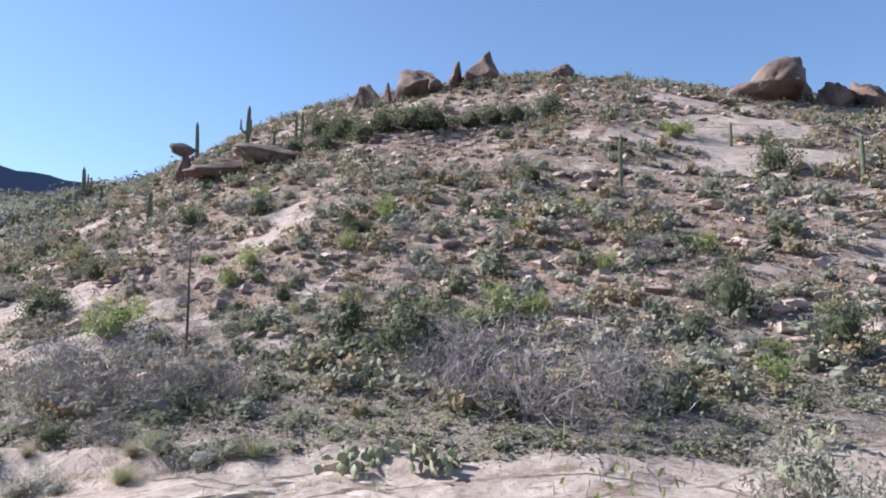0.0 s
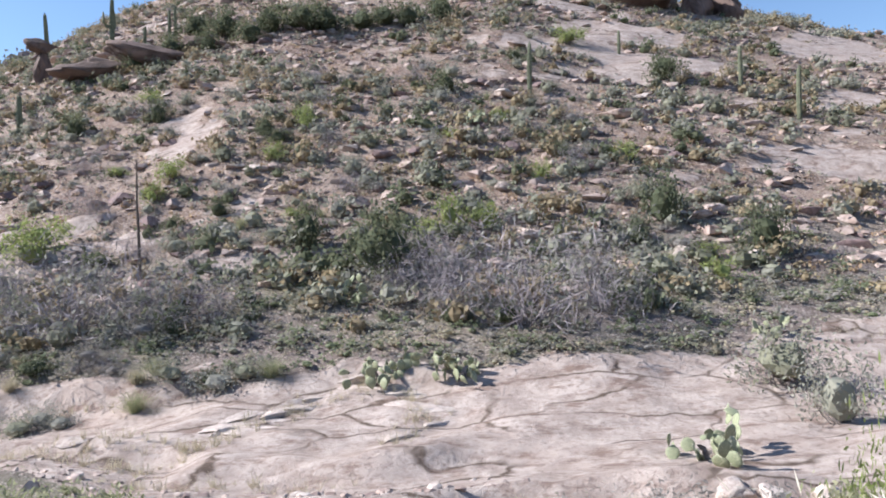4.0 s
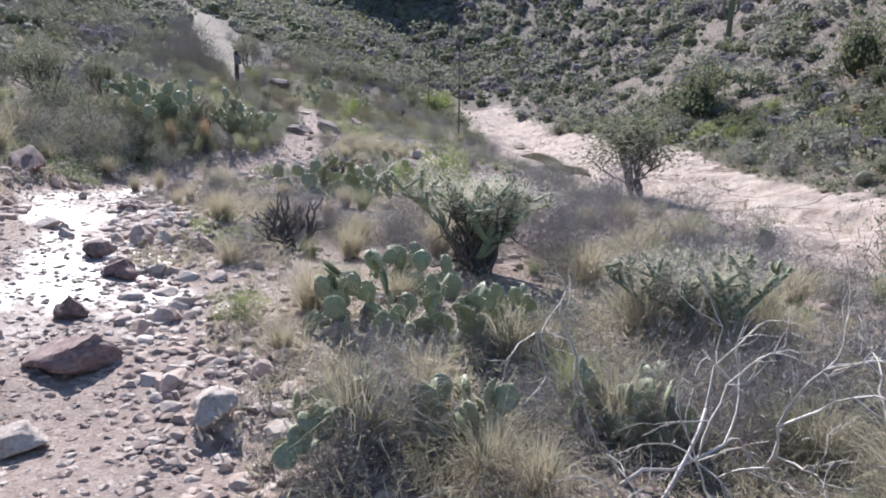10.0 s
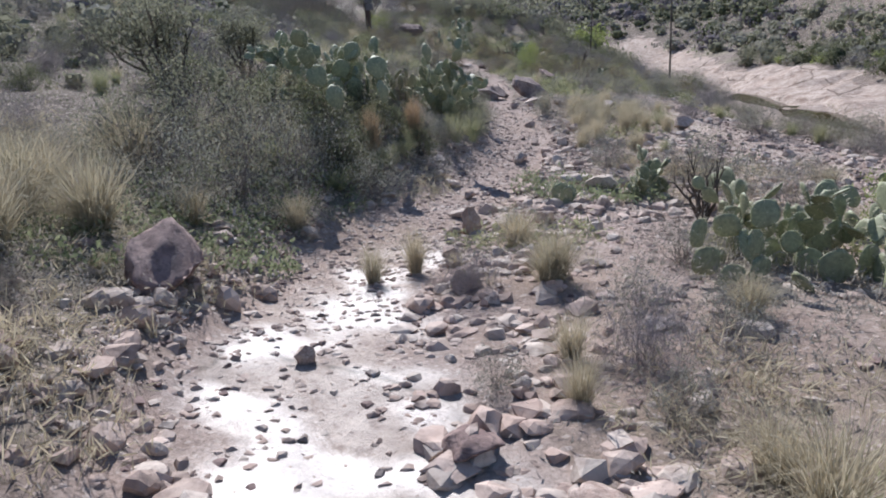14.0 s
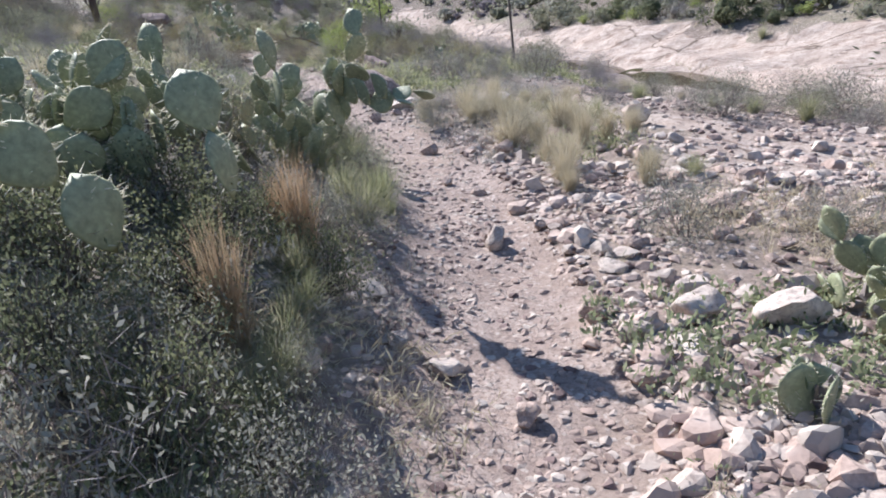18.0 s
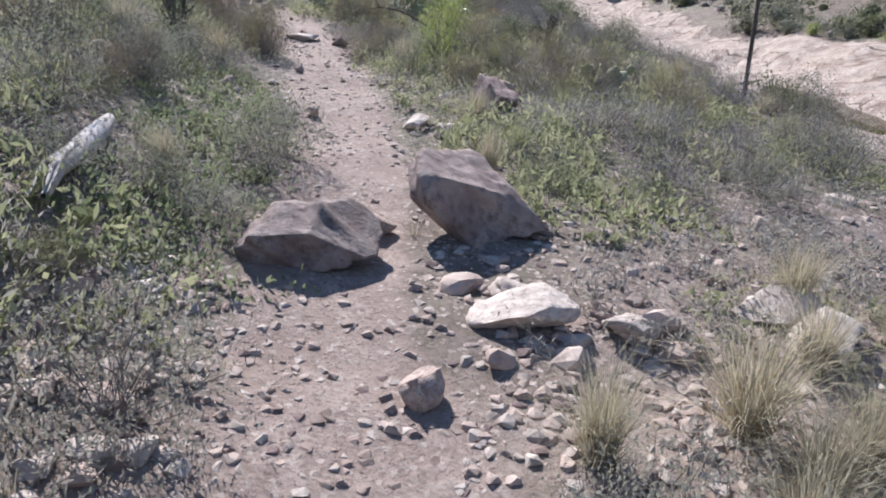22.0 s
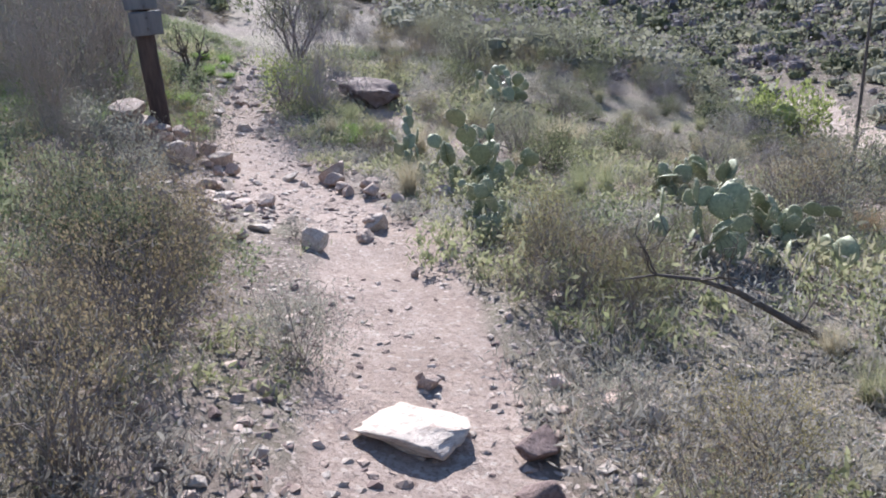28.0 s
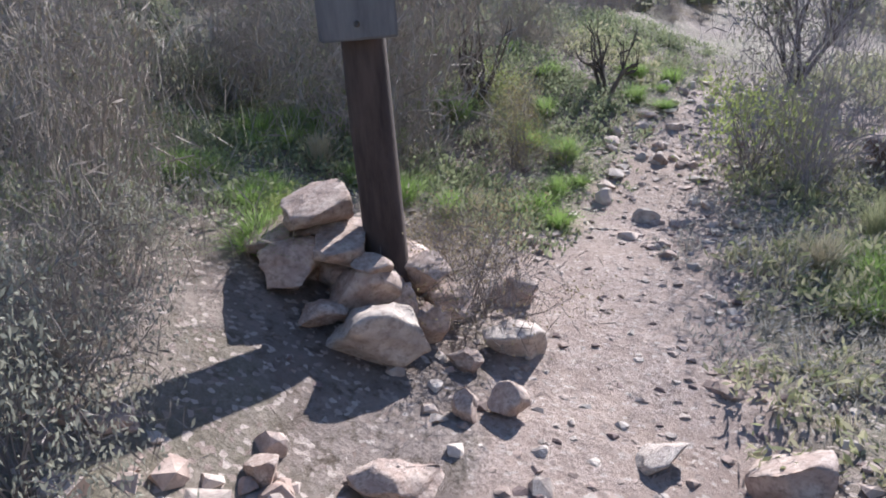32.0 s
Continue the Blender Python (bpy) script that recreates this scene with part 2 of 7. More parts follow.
STRAW = foliage("straw", (0.38, 0.33, 0.23), (0.58, 0.51, 0.37), (0.44, 0.40, 0.29), 0.35)
RUST_STRAW = foliage("rust_straw", (0.37, 0.26, 0.165), (0.50, 0.37, 0.245), (0.44, 0.34, 0.22), 0.3)
GRASS_GREEN = foliage("green_grass", (0.25, 0.265, 0.14), (0.38, 0.38, 0.23), (0.40, 0.37, 0.25), 0.4)
LUSH_GRASS = foliage("lush_grass", (0.19, 0.29, 0.075), (0.31, 0.42, 0.14), (0.27, 0.34, 0.15), 0.45)
BUCK_HEAD = foliage("dry_flower", (0.24, 0.19, 0.12), (0.36, 0.29, 0.18), (0.25, 0.24, 0.12), 0.3)
YELLOW_HEAD = foliage("yellow_flower", (0.27, 0.23, 0.11), (0.40, 0.33, 0.15), (0.17, 0.18, 0.09), 0.3)
TWIG = bark("gray_twig", (0.30, 0.265, 0.245), (0.14, 0.115, 0.105))
VIOLET_TWIG = bark("violet_twig", (0.40, 0.355, 0.355), (0.22, 0.19, 0.195))
PALE_TWIG = bark("pale_twig", (0.44, 0.385, 0.335), (0.24, 0.20, 0.175))
VIOLET_BRUSH = foliage("violet_brush", (0.16, 0.14, 0.15), (0.27, 0.24, 0.25), None, 0.25)
DARK_TWIG = bark("dark_twig", (0.17, 0.14, 0.12), (0.07, 0.058, 0.05))
PALE_WOOD = bark("bleached_wood", (0.76, 0.71, 0.66), (0.36, 0.31, 0.28), 9)
POST_WOOD = bark("weathered_post", (0.115, 0.085, 0.075), (0.045, 0.034, 0.032), 14)
SIGN_WOOD = bark("gray_board", (0.23, 0.23, 0.245), (0.11, 0.11, 0.12), 10)
PAD = plain("pad_skin", (0.27, 0.285, 0.17), 0.6, 0.35)
SPINE = foliage("spines", (0.66, 0.60, 0.46), (0.80, 0.74, 0.60), None, 0.3)
CHOLLA_SKIN = plain("cholla_skin", (0.22, 0.245, 0.15), 0.75)
SAGUARO_SKIN = plain("saguaro_skin", (0.165, 0.175, 0.105), 0.65)
AGAVE_SKIN = plain("agave_skin", (0.27, 0.30, 0.20), 0.5, 0.4)
# woods of the far ridge, tinted blue for the haze of distance
HAZY = plain("hazy_far_woods", (0.10, 0.12, 0.18), 1.0, 0.0)


# ---------------------------------------------------------------- the lie of the land
def lattice(ix, iy, seed):
    h = np.sin(ix * 127.1 + iy * 311.7 + seed * 74.7) * 43758.5453
    return h - np.floor(h)


def vnoise(x, y, seed=0):
    x, y = np.asarray(x, float), np.asarray(y, float)
    ix, iy = np.floor(x), np.floor(y)
    fx, fy = x - ix, y - iy
    fx, fy = fx * fx * (3 - 2 * fx), fy * fy * (3 - 2 * fy)
    a, b = lattice(ix, iy, seed), lattice(ix + 1, iy, seed)
    c, d = lattice(ix, iy + 1, seed), lattice(ix + 1, iy + 1, seed)
    return (a + (b - a) * fx) * (1 - fy) + (c + (d - c) * fx) * fy - 0.5


def fbm(x, y, seed=0, octaves=4):
    return sum(vnoise(x * 2 ** k, y * 2 ** k, seed + 7 * k) * 0.5 ** k for k in range(octaves))


def ramp(a, b, v):
    t = np.clip((np.asarray(v, float) - a) / (b - a), 0, 1)
    return t * t * (3 - 2 * t)


# the trail, from west to east: x, y, z on its middle
TRAIL = [(-260, 30, 24.0), (-140, 18, 14.0), (-100, 14, 8.2), (-75, 13, 4.8), (-60, 11.5, 2.5), (-52, 10.5, 1.2), (-46, 10.2, 0.35), (-43, 9.7, -0.15), (-40, 9.2, -0.72), (-36.9, 9.5, -1.0),
         (-34.5, 9.98, -1.15), (-32.2, 9.75, -1.22), (-30.2, 9.25, -1.27), (-28, 8.62, -1.3), (-26.2, 7.98, -1.33), (-24.4, 7.12, -1.35), (-22.3, 6.5, -1.43), (-20.3, 5.5, -1.48), (-18.8, 4.4, -1.5), (-16.8, 2.6, -1.36),
         (-14.5, 1.5, -1.12), (-12.3, 1.15, -1.0), (-10.7, 1.1, -1.05), (-6.6, 0.85, -1.2), (-3.4, 1.3, -1.05), (-2.1, 1.9, -1.22), (0.6, 1.35, -1.4), (3.2, 1.7, -1.8), (14, 2.5, -2.0)]
# the bed of bare rock: x, middle, half width, z
CREEK = [(-260, 70, 2.0, 24.0), (-140, 55, 2.0, 9.0), (-75, 38, 2.2, -0.6), (-50, 28.5, 2.6, -3.5), (-38, 23.0, 2.6, -3.3), (-33, 20.3, 2.6, -3.1), (-28, 18.4, 2.9, -2.9), (-24, 16.8, 3.5, -2.75), (-20, 15.4, 3.5, -2.6),
         (-12, 12.7, 2.1, -2.35), (-6, 10.9, 1.6, -2.15), (-2.5, 9.9, 1.7, -2.05), (-0.5, 8.8, 2.6, -2.0), (4, 8.2, 3.0, -1.9), (14, 9.5, 2.2, -1.7)]
TX, TY, TZ = np.array(TRAIL).T
CX, CY, CW, CZ = np.array(CREEK).T
HILL = ((0, 0), (3.0, 1.0), (5.5, 2.25), (8.5, 4.0), (12, 5.9), (20, 10.4), (29, 15.1), (34, 17.4), (40, 18.7), (60, 15.5), (120, 10), (600, 8))
FAR = ((0, 0), (4, 0.9), (9, 3.4), (17, 8.3), (30, 13.5), (50, 19.0), (75, 25), (100, 26), (160, 27), (600, 27))


def trail_y(x):
    return np.interp(x, TX, TY)


def bed(x):
    return np.interp(x, CX, CY), np.interp(x, CX, CW), np.interp(x, CX, CZ)


def rockiness(x, y):
    """How far the bare rock of the creek bed lies open: 1 in its middle, 0 outside."""
    cy, cw, _ = bed(x)
    d = np.abs(y - cy + 0.9 * fbm(x * 0.23, y * 0.23, 11) + 0.5 * fbm(x * 0.9, y * 0.9, 12)) / cw
    slab = (1 - ramp(0.86, 1.02, d)) * ramp(-62, -52, x)
    # pale patches laid bare over the hill
    patch = fbm(x * 0.33 + 3, y * 0.6, 14, 5) + 0.24 * ramp(3, 11, x) - 0.02
    slab = np.maximum(slab, 0.9 * ramp(0.36, 0.46, patch) * ramp(1.5, 4, y - cy - cw) * ramp(-26, -16, x))
    # slabs that crop out on the lower hill
    for ox, oy, rx, ry in OUTCROPS:
        q = ((x - ox) / rx) ** 2 + ((y - oy) / ry) ** 2
        slab = np.maximum(slab, 1 - ramp(0.6, 1.1, q + 2.2 * fbm(x * 1.1, y * 1.1, 13, 5)))
    return slab


OUTCROPS = [(-7.3, 17.3, 3.0, 1.0), (-4.3, 16.9, 2.2, 0.75), (-11.0, 19.9, 2.7, 0.9), (-4.2, 22.0, 0.8, 2.3), (-13.5, 16.2, 1.8, 0.7), (-19.6, 8.9, 1.9, 1.1), (-21.6, 9.9, 1.6, 0.8)]


def beside(x, y):
    """How far a point lies from the middle of the trail, across it."""
    return np.abs(y - trail_y(x)) * np.interp(x, [-24, -21, -19.5, -16, -14], [0.92, 0.85, 0.70, 0.72, 1])


def trailness(x, y):
    d = np.abs(y - trail_y(x) + 0.25 * fbm(x * 0.8, y * 0.8, 21)) * np.interp(x, [-40, -34, -24, -21, -16, -14], [1, 1, 1, 0.82, 0.72, 1])
    side = np.interp(x, [-47, -39, -33, -25, -16.5, -11, -7, -4, 4], [0.28, 0.66, 0.50, 0.42, 0.55, 1.0, 1.1, 0.5, 0.5])
    main = 1 - ramp(0.8, 1.15, d / side)
    # a side track that leaves to the north by the post
    dy = np.abs(y - (12.6 + 0.28 * (x + 36.5)) + 0.2 * fbm(x, y, 22))
    fork = (1 - ramp(0.3, 0.55, dy)) * ramp(-47, -44, x) * (1 - ramp(-36.2, -35, x))
    return np.maximum(main, fork) * ramp(-47, -42, x)


def height(x, y):
    x, y = np.asarray(x, float), np.asarray(y, float)
    ty, tz = np.interp(x, TX, TY), np.interp(x, TX, TZ)
    cy, cw, cz = bed(x)
    south, north = cy - cw, cy + cw
    ds = np.maximum(ty - y, 0)
    z_south = tz + 0.10 * np.minimum(ds, 14) + np.interp(ds, [0, 8, 20, 60, 200, 600], [0, 0.4, 2.6, 11, 26, 30]) + 0.3 * ramp(0.6, 2.0, ds)
    u = np.clip((y - ty) / np.maximum(south - ty, 0.5), 0, 1)
    z_mid = tz + (cz + 0.3 - tz) * (0.25 * u + 0.75 * u ** np.interp(x, [-27, -22], [3.5, 1.9]))
    v = (y - cy) / cw
    z_bed = cz + np.where(v < 0, 0.3, 0.62) * v * v
    s = np.maximum(y - north, 0)
    hill = np.interp(s, *np.array(HILL).T) - 0.0048 * np.maximum(x - 5, 0) * np.minimum(s, 45)
    far = np.interp(s, *np.array(FAR).T)
    mix = ramp(-24, -11.5, x + 0.03 * s)
    z_north = cz + 0.62 + far + (hill - far) * mix
    z = np.where(y < ty, z_south, np.where(y < south, z_mid, np.where(y < north, z_bed, z_north)))
    rock, path = rockiness(x, y), trailness(x, y)
    rough = 0.20 * fbm(x * 0.35, y * 0.35, 1, 5) * (1 - path) * np.interp(s, [0, 20, 60], [0.8, 2.2, 4.0]) * np.interp(rock, [0, 1], [1, 0.6])
    phase = (x * 0.20 + y * 0.95 + 1.5 * fbm(x * 0.28, y * 0.28, 5, 4)) * 0.62
    ledge = (0.23 * (1 - phase % 1) ** 1.6 * ramp(0, 0.14, phase % 1) - 0.06) * rock * ramp(-0.2, 0.15, fbm(x * 0.2, y * 0.2, 8, 3) + 0.08)
    hump = 0.12 * fbm(x * 0.9, y * 1.2, 9, 6) * rock
    fine = 0.05 * fbm(x * 1.7, y * 1.7, 2, 4) * np.where(rock > 0.5, 0.5, 1)
    for px, py, ra, rb, turn, deep in POOLS:
        c, q = math.cos(turn), math.sin(turn)
        e = ((c * (x - px) + q * (y - py)) / ra) ** 2 + ((c * (y - py) - q * (x - px)) / rb) ** 2
        z = z - deep * (1 - ramp(0.2, 1.3, e + 0.5 * fbm(x * 0.9, y * 0.9, 6)))
    # the apron of debris under the far rock wall
    t = np.clip(((x + 134) * 38 + (y - 22) * 46) / (38 ** 2 + 46 ** 2), 0, 1)
    z = z + 4.0 * np.exp(-((x + 134 - 38 * t) ** 2 + (y - 22 - 46 * t) ** 2) / 15.0 ** 2)
    z = z + 0.5 * np.exp(-(((x + 2.1) / 0.75) ** 2 + ((y - 3.85) / 0.6) ** 2))
    z = z + 0.45 * np.exp(-(((x + 21.9) / 2.4) ** 2 + ((y - 3.0) / 1.3) ** 2))
    return z + rough + ledge + hump + fine - 0.05 * path


# hollows of the bed that hold water: x, y, half length, half width, turn, depth
POOLS = [(-3.6, 8.7, 1.7, 0.5, -0.5, 0.30), (-6.1, 10.5, 1.6, 0.62, -0.6, 0.30), (-8.8, 12.2, 2.2, 0.8, -0.35, 0.30), (-25.8, 17.2, 2.6, 0.8, -0.5, 0.24), (-30.6, 19.3, 2.8, 1.0, -0.5, 0.26), (-36.5, 22.4, 2.4, 0.8, -0.45, 0.22)]


# ---------------------------------------------------------------- mesh building


class Geo:
    """Gathers vertices and faces of one mesh."""

    def __init__(self):
        self.v, self.f, self.m, self.n = [], [], [], 0
        self.soft = None

    def add(self, v, f, mat=0):
        f = np.asarray(f, np.int64)
        self.v.append(np.asarray(v, float))
        self.f.append(f + self.n)
        self.m.append(np.full(len(f), mat))
        self.n += len(v)
        return self

    def mesh(self, name, materials, smooth=False):
        me = bpy.data.meshes.new(name)
        v = np.concatenate(self.v)
        sizes = np.concatenate([np.full(len(f), f.shape[1]) for f in self.f])
        loops = np.concatenate([f.ravel() for f in self.f])
        me.vertices.add(len(v))
        me.vertices.foreach_set("co", v.astype(np.float32).ravel())
        me.loops.add(len(loops))
        me.loops.foreach_set("vertex_index", loops.astype(np.int32))
        me.polygons.add(len(sizes))
        me.polygons.foreach_set("loop_start", np.r_[0, np.cumsum(sizes)[:-1]].astype(np.int32))
        me.polygons.foreach_set("material_index", np.concatenate(self.m).astype(np.int32))
        me.polygons.foreach_set("use_smooth", np.full(len(sizes), smooth))
        for m in materials:
            me.materials.append(m)
        me.update(calc_edges=True)
        me.validate()
        if self.soft is not None and len(self.soft) == len(me.vertices):
            me.attributes.new("custom_normal", "FLOAT_VECTOR", "POINT").data.foreach_set("vector", self.soft.astype(np.float32).ravel())
        return me


def put(name, me, m=None, parent=None, label="", category="", group="", kind=""):
    ob = new(name, me)
    if parent:
        ob.parent = parent
    if m is not None:
        ob.matrix_basis = m
    return tagged(ob, label, category, group, kind)


def place(x, y, rz=0.0, size=1.0, sink=0.0, tall=None, lean=0.0):
    s = (size, size, size if tall is None else tall)
    return Matrix.LocRotScale((x, y, float(height(x, y)) - sink), Euler((lean, 0, rz)), s)


def unit(v):
    return v / np.maximum(np.linalg.norm(v, axis=-1, keepdims=True), 1e-9)


def tube(points, radii, sides=3):
    """A tapered tube along points (n, 3)."""
    p, r = np.asarray(points, float), np.asarray(radii, float)
    d = unit(np.gradient(p, axis=0))
    ref = np.array([0.31, 0.21, 0.93]) if abs(d[0] @ np.array([0.31, 0.21, 0.93])) < 0.95 else np.array([1.0, 0, 0])
    a = unit(np.cross(d, ref))
    b = np.cross(d, a)
    w = np.arange(sides) * 2 * np.pi / sides
    ring = p[:, None] + r[:, None, None] * (np.cos(w)[None, :, None] * a[:, None] + np.sin(w)[None, :, None] * b[:, None])
    n = len(p)
    i, j = np.meshgrid(np.arange(n - 1), np.arange(sides), indexing="ij")
    k = (j + 1) % sides
    f = np.stack([i * sides + j, i * sides + k, (i + 1) * sides + k, (i + 1) * sides + j], -1).reshape(-1, 4)
    return ring.reshape(-1, 3), f


def leaves(rng, centres, size, slim=0.45, up=0.3, vary=0.4):
    """One four-cornered leaf at every centre."""
    n = len(centres)
    d = unit(rng.normal(size=(n, 3)) + np.array([0, 0, up]))
    s = unit(np.cross(d, rng.normal(size=(n, 3))))
    length = (size * (1 + vary * rng.uniform(-1, 1, n)))[:, None]
    v = np.stack([centres - d * length * 0.5, centres + s * length * slim * 0.5, centres + d * length * 0.5, centres - s * length * slim * 0.5], 1)
    return v.reshape(-1, 3), np.arange(4 * n).reshape(-1, 4)


def outward(rng, v, f, heart=(0, 0, 0.1), loose=0.55):
    """Turns four-cornered leaves to face out of their plant, and bends their normals the same way."""
    corner = v[f]
    own = unit(np.cross(corner[:, 1] - corner[:, 0], corner[:, 2] - corner[:, 0]))
    way = unit(corner.mean(1) - np.array(heart))
    inward = (own * way).sum(1) < 0
    f = np.where(inward[:, None], f[:, ::-1], f)
    own = np.where(inward[:, None], -own, own)
    normal = unit(way + loose * own)
    out = np.zeros_like(v)
    out[f] = normal[:, None]
    return f, out


def dome(rng, n, r, h, hollow=0.45, clumps=14, spread=0.26, low=0.12):
    """Places for leaves: clumps over a dome of radius r and height h."""
    a, e = rng.uniform(0, 2 * np.pi, clumps), rng.uniform(low, 1.0, clumps)
    q = rng.uniform(hollow, 1.0, clumps)
    c = np.stack([np.cos(a) * np.sqrt(1 - e * e * 0.9) * r * q, np.sin(a) * np.sqrt(1 - e * e * 0.9) * r * q, h * e * (0.5 + 0.5 * q)], 1)
    w = rng.uniform(0.5, 1.5, clumps)
    pick = rng.choice(clumps, n, p=w / w.sum())
    p = c[pick] + rng.normal(size=(n, 3)) * np.array([r, r, h * 0.75]) * spread * rng.uniform(0.6, 1.2, clumps)[pick][:, None]
    p[:, 2] = np.abs(p[:, 2] - 0.01) + 0.01
    return p, c


def stems(rng, geo, tips, r0, mat=0, wiggle=0.12, base=0.08, sides=3, joints=4):
    for tip in tips:
        start = np.array([*(rng.normal(size=2) * base), -0.05])
        t = np.linspace(0, 1, joints)[:, None]
        line = start + (tip - start) * t + np.array([0, 0, 0.18]) * np.linalg.norm(tip) * np.sin(t * np.pi) * 0.5
        line[1:-1] += rng.normal(size=(joints - 2, 3)) * wiggle * np.linalg.norm(tip)
        geo.add(*tube(line, np.linspace(r0, r0 * 0.35, joints), sides), mat)


def grow(rng, geo, start, way, length, radius, depth, spread=0.7, kids=3, sides=4, bend=0.18, mat=0, up=0.1, shrink=0.68, tips=None, slim=0.58):
    """A limb and its branches."""
    n = 5
    line, d = [np.array(start, float)], unit(np.array(way, float))
    for _ in range(n - 1):
        d = unit(d + rng.normal(size=3) * bend + np.array([0, 0, up * 0.3]))
        line.append(line[-1] + d * length / (n - 1))
    end = line[-1] + d * radius * 0.6
    geo.add(*tube(line + [end], np.r_[np.linspace(radius, radius * (0.62 if slim < 0.7 else 0.8), n), radius * 0.12], sides), mat)
    if tips is not None and depth <= 1:
        tips.append(line[-1])
        tips.append(line[-2])
    if depth <= 0:
        return
    for k in range(kids):
        i = n - 1 if k == 0 else rng.integers(2, n)
        side = unit(d + rng.normal(size=3) * spread + np.array([0, 0, up]))
        grow(rng, geo, line[i], side, length * shrink * rng.uniform(0.75, 1.15), radius * slim, depth - 1, spread, kids, max(3, sides - 1), bend, mat, up, shrink, tips, slim)


# ---------------------------------------------------------------- kinds of plants; each maker gives a top mesh and its parts
taken = []


def core(seed, size):
    """The dense, lumpy inside of a bush of radius 1."""
    bm = bmesh.new()
    bmesh.ops.create_icosphere(bm, subdivisions=2, radius=1.0)
    v = np.array([q.co for q in bm.verts])
    f = np.array([[q.index for q in face.verts] for face in bm.faces])
    bm.free()
    v = v * (1 + 0.55 * vnoise(v[:, 0] * 2.1 + seed, v[:, 1] * 2.1 + v[:, 2] * 1.7, seed))[:, None] * size * np.array([1, 1, 0.8]) + np.array([0, 0, 0.36])
    return v, f, unit(v - np.array([0, 0, 0.3]))


def shrub_meshes(name, seed, leaf_mat, twig_mat, n_leaf, leaf, n_stem, slim=0.5, clumps=16, stem=0.008, hollow=0.4, spread=0.24, fine=0, thin=0.045, span=0.16, heart=0.0):
    """A shrub of radius 1 and height 1: stems, and foliage over them."""
    rng = np.random.default_rng(seed)
    pts, c = dome(rng, max(n_leaf, 1), 0.95, 0.95, hollow, clumps, spread)
    wood = Geo()
    ends = np.concatenate([c, c[rng.integers(0, len(c), n_stem)] * rng.uniform(0.7, 1.15, (n_stem, 1)) + rng.normal(size=(n_stem, 3)) * 0.12])
    ends[:, 2] = np.abs(ends[:, 2])
    stems(rng, wood, ends, stem, wiggle=0.06)
    if fine:
        c2, _ = dome(rng, fine, 0.95, 0.95, hollow * 0.8, clumps, spread * 1.25)
        wood.add(*leaves(rng, c2, span, thin, 0.6))
    top = wood.mesh("twigs", [twig_mat])
    if n_leaf <= 0:
        return top, None
    green = Geo()
    v, f = leaves(rng, pts, leaf, slim)
    f, green.soft = outward(rng, v, f)
    green.add(v, f)
    if heart:
        v, f, n = core(seed, heart)
        green.add(v, f)
        green.soft = np.concatenate([green.soft, n])
    return top, green.mesh("foliage", [leaf_mat])


def tuft_meshes(name, seed, mat, blades, wide=0.5, width=0.0042, droop=0.5, foot=0.13):
    """A bunch of grass of height about 1: thin blades that bend over as they leave the bunch."""
    rng = np.random.default_rng(seed)
    geo = Geo()
    a, r = rng.uniform(0, 2 * np.pi, blades), np.sqrt(rng.uniform(0, 1, blades)) * foot
    out = np.stack([np.cos(a), np.sin(a), np.zeros(blades)], 1)
    b = a + rng.normal(0, 0.9, blades)
    way = np.stack([np.cos(b), np.sin(b), np.zeros(blades)], 1)
    side = np.stack([-np.sin(b), np.cos(b), np.zeros(blades)], 1)
    side = unit(side + way * rng.uniform(-1.5, 1.5, (blades, 1)))
    tall = (0.25 + 0.8 * rng.uniform(0, 1, blades) ** 0.8)[:, None]
    far = (np.abs(rng.normal(0, 0.42, blades)) + 0.05)[:, None] * wide
    bent = rng.uniform(0.0, 1.0, (blades, 1)) * droop
    base, up = out * r[:, None], np.array([0, 0, 1.0])
    m1 = base + way * far * 0.22 + up * tall * 0.42 + rng.normal(size=(blades, 3)) * 0.015
    m2 = base + way * far * 0.58 + up * tall * (0.78 - 0.12 * bent) + rng.normal(size=(blades, 3)) * 0.025
    tip = base + way * far * (1 + 0.5 * bent) + up * tall * (1 - 0.75 * bent * np.minimum(far * 2, 1)) + rng.normal(size=(blades, 3)) * 0.03
    v = np.stack([base - side * width, base + side * width, m1 + side * width * 0.9, m2 + side * width * 0.6, tip, m2 - side * width * 0.6, m1 - side * width * 0.9], 1).reshape(-1, 3)
    k = np.arange(blades) * 7
    geo.add(v, np.concatenate([np.stack([k, k + 1, k + 2, k + 6], 1), np.stack([k + 6, k + 2, k + 3, k + 5], 1)]))
    geo.f.append(np.stack([k + 5, k + 3, k + 4], 1))
    geo.m.append(np.zeros(blades, int))
    return geo.mesh(name, [mat])


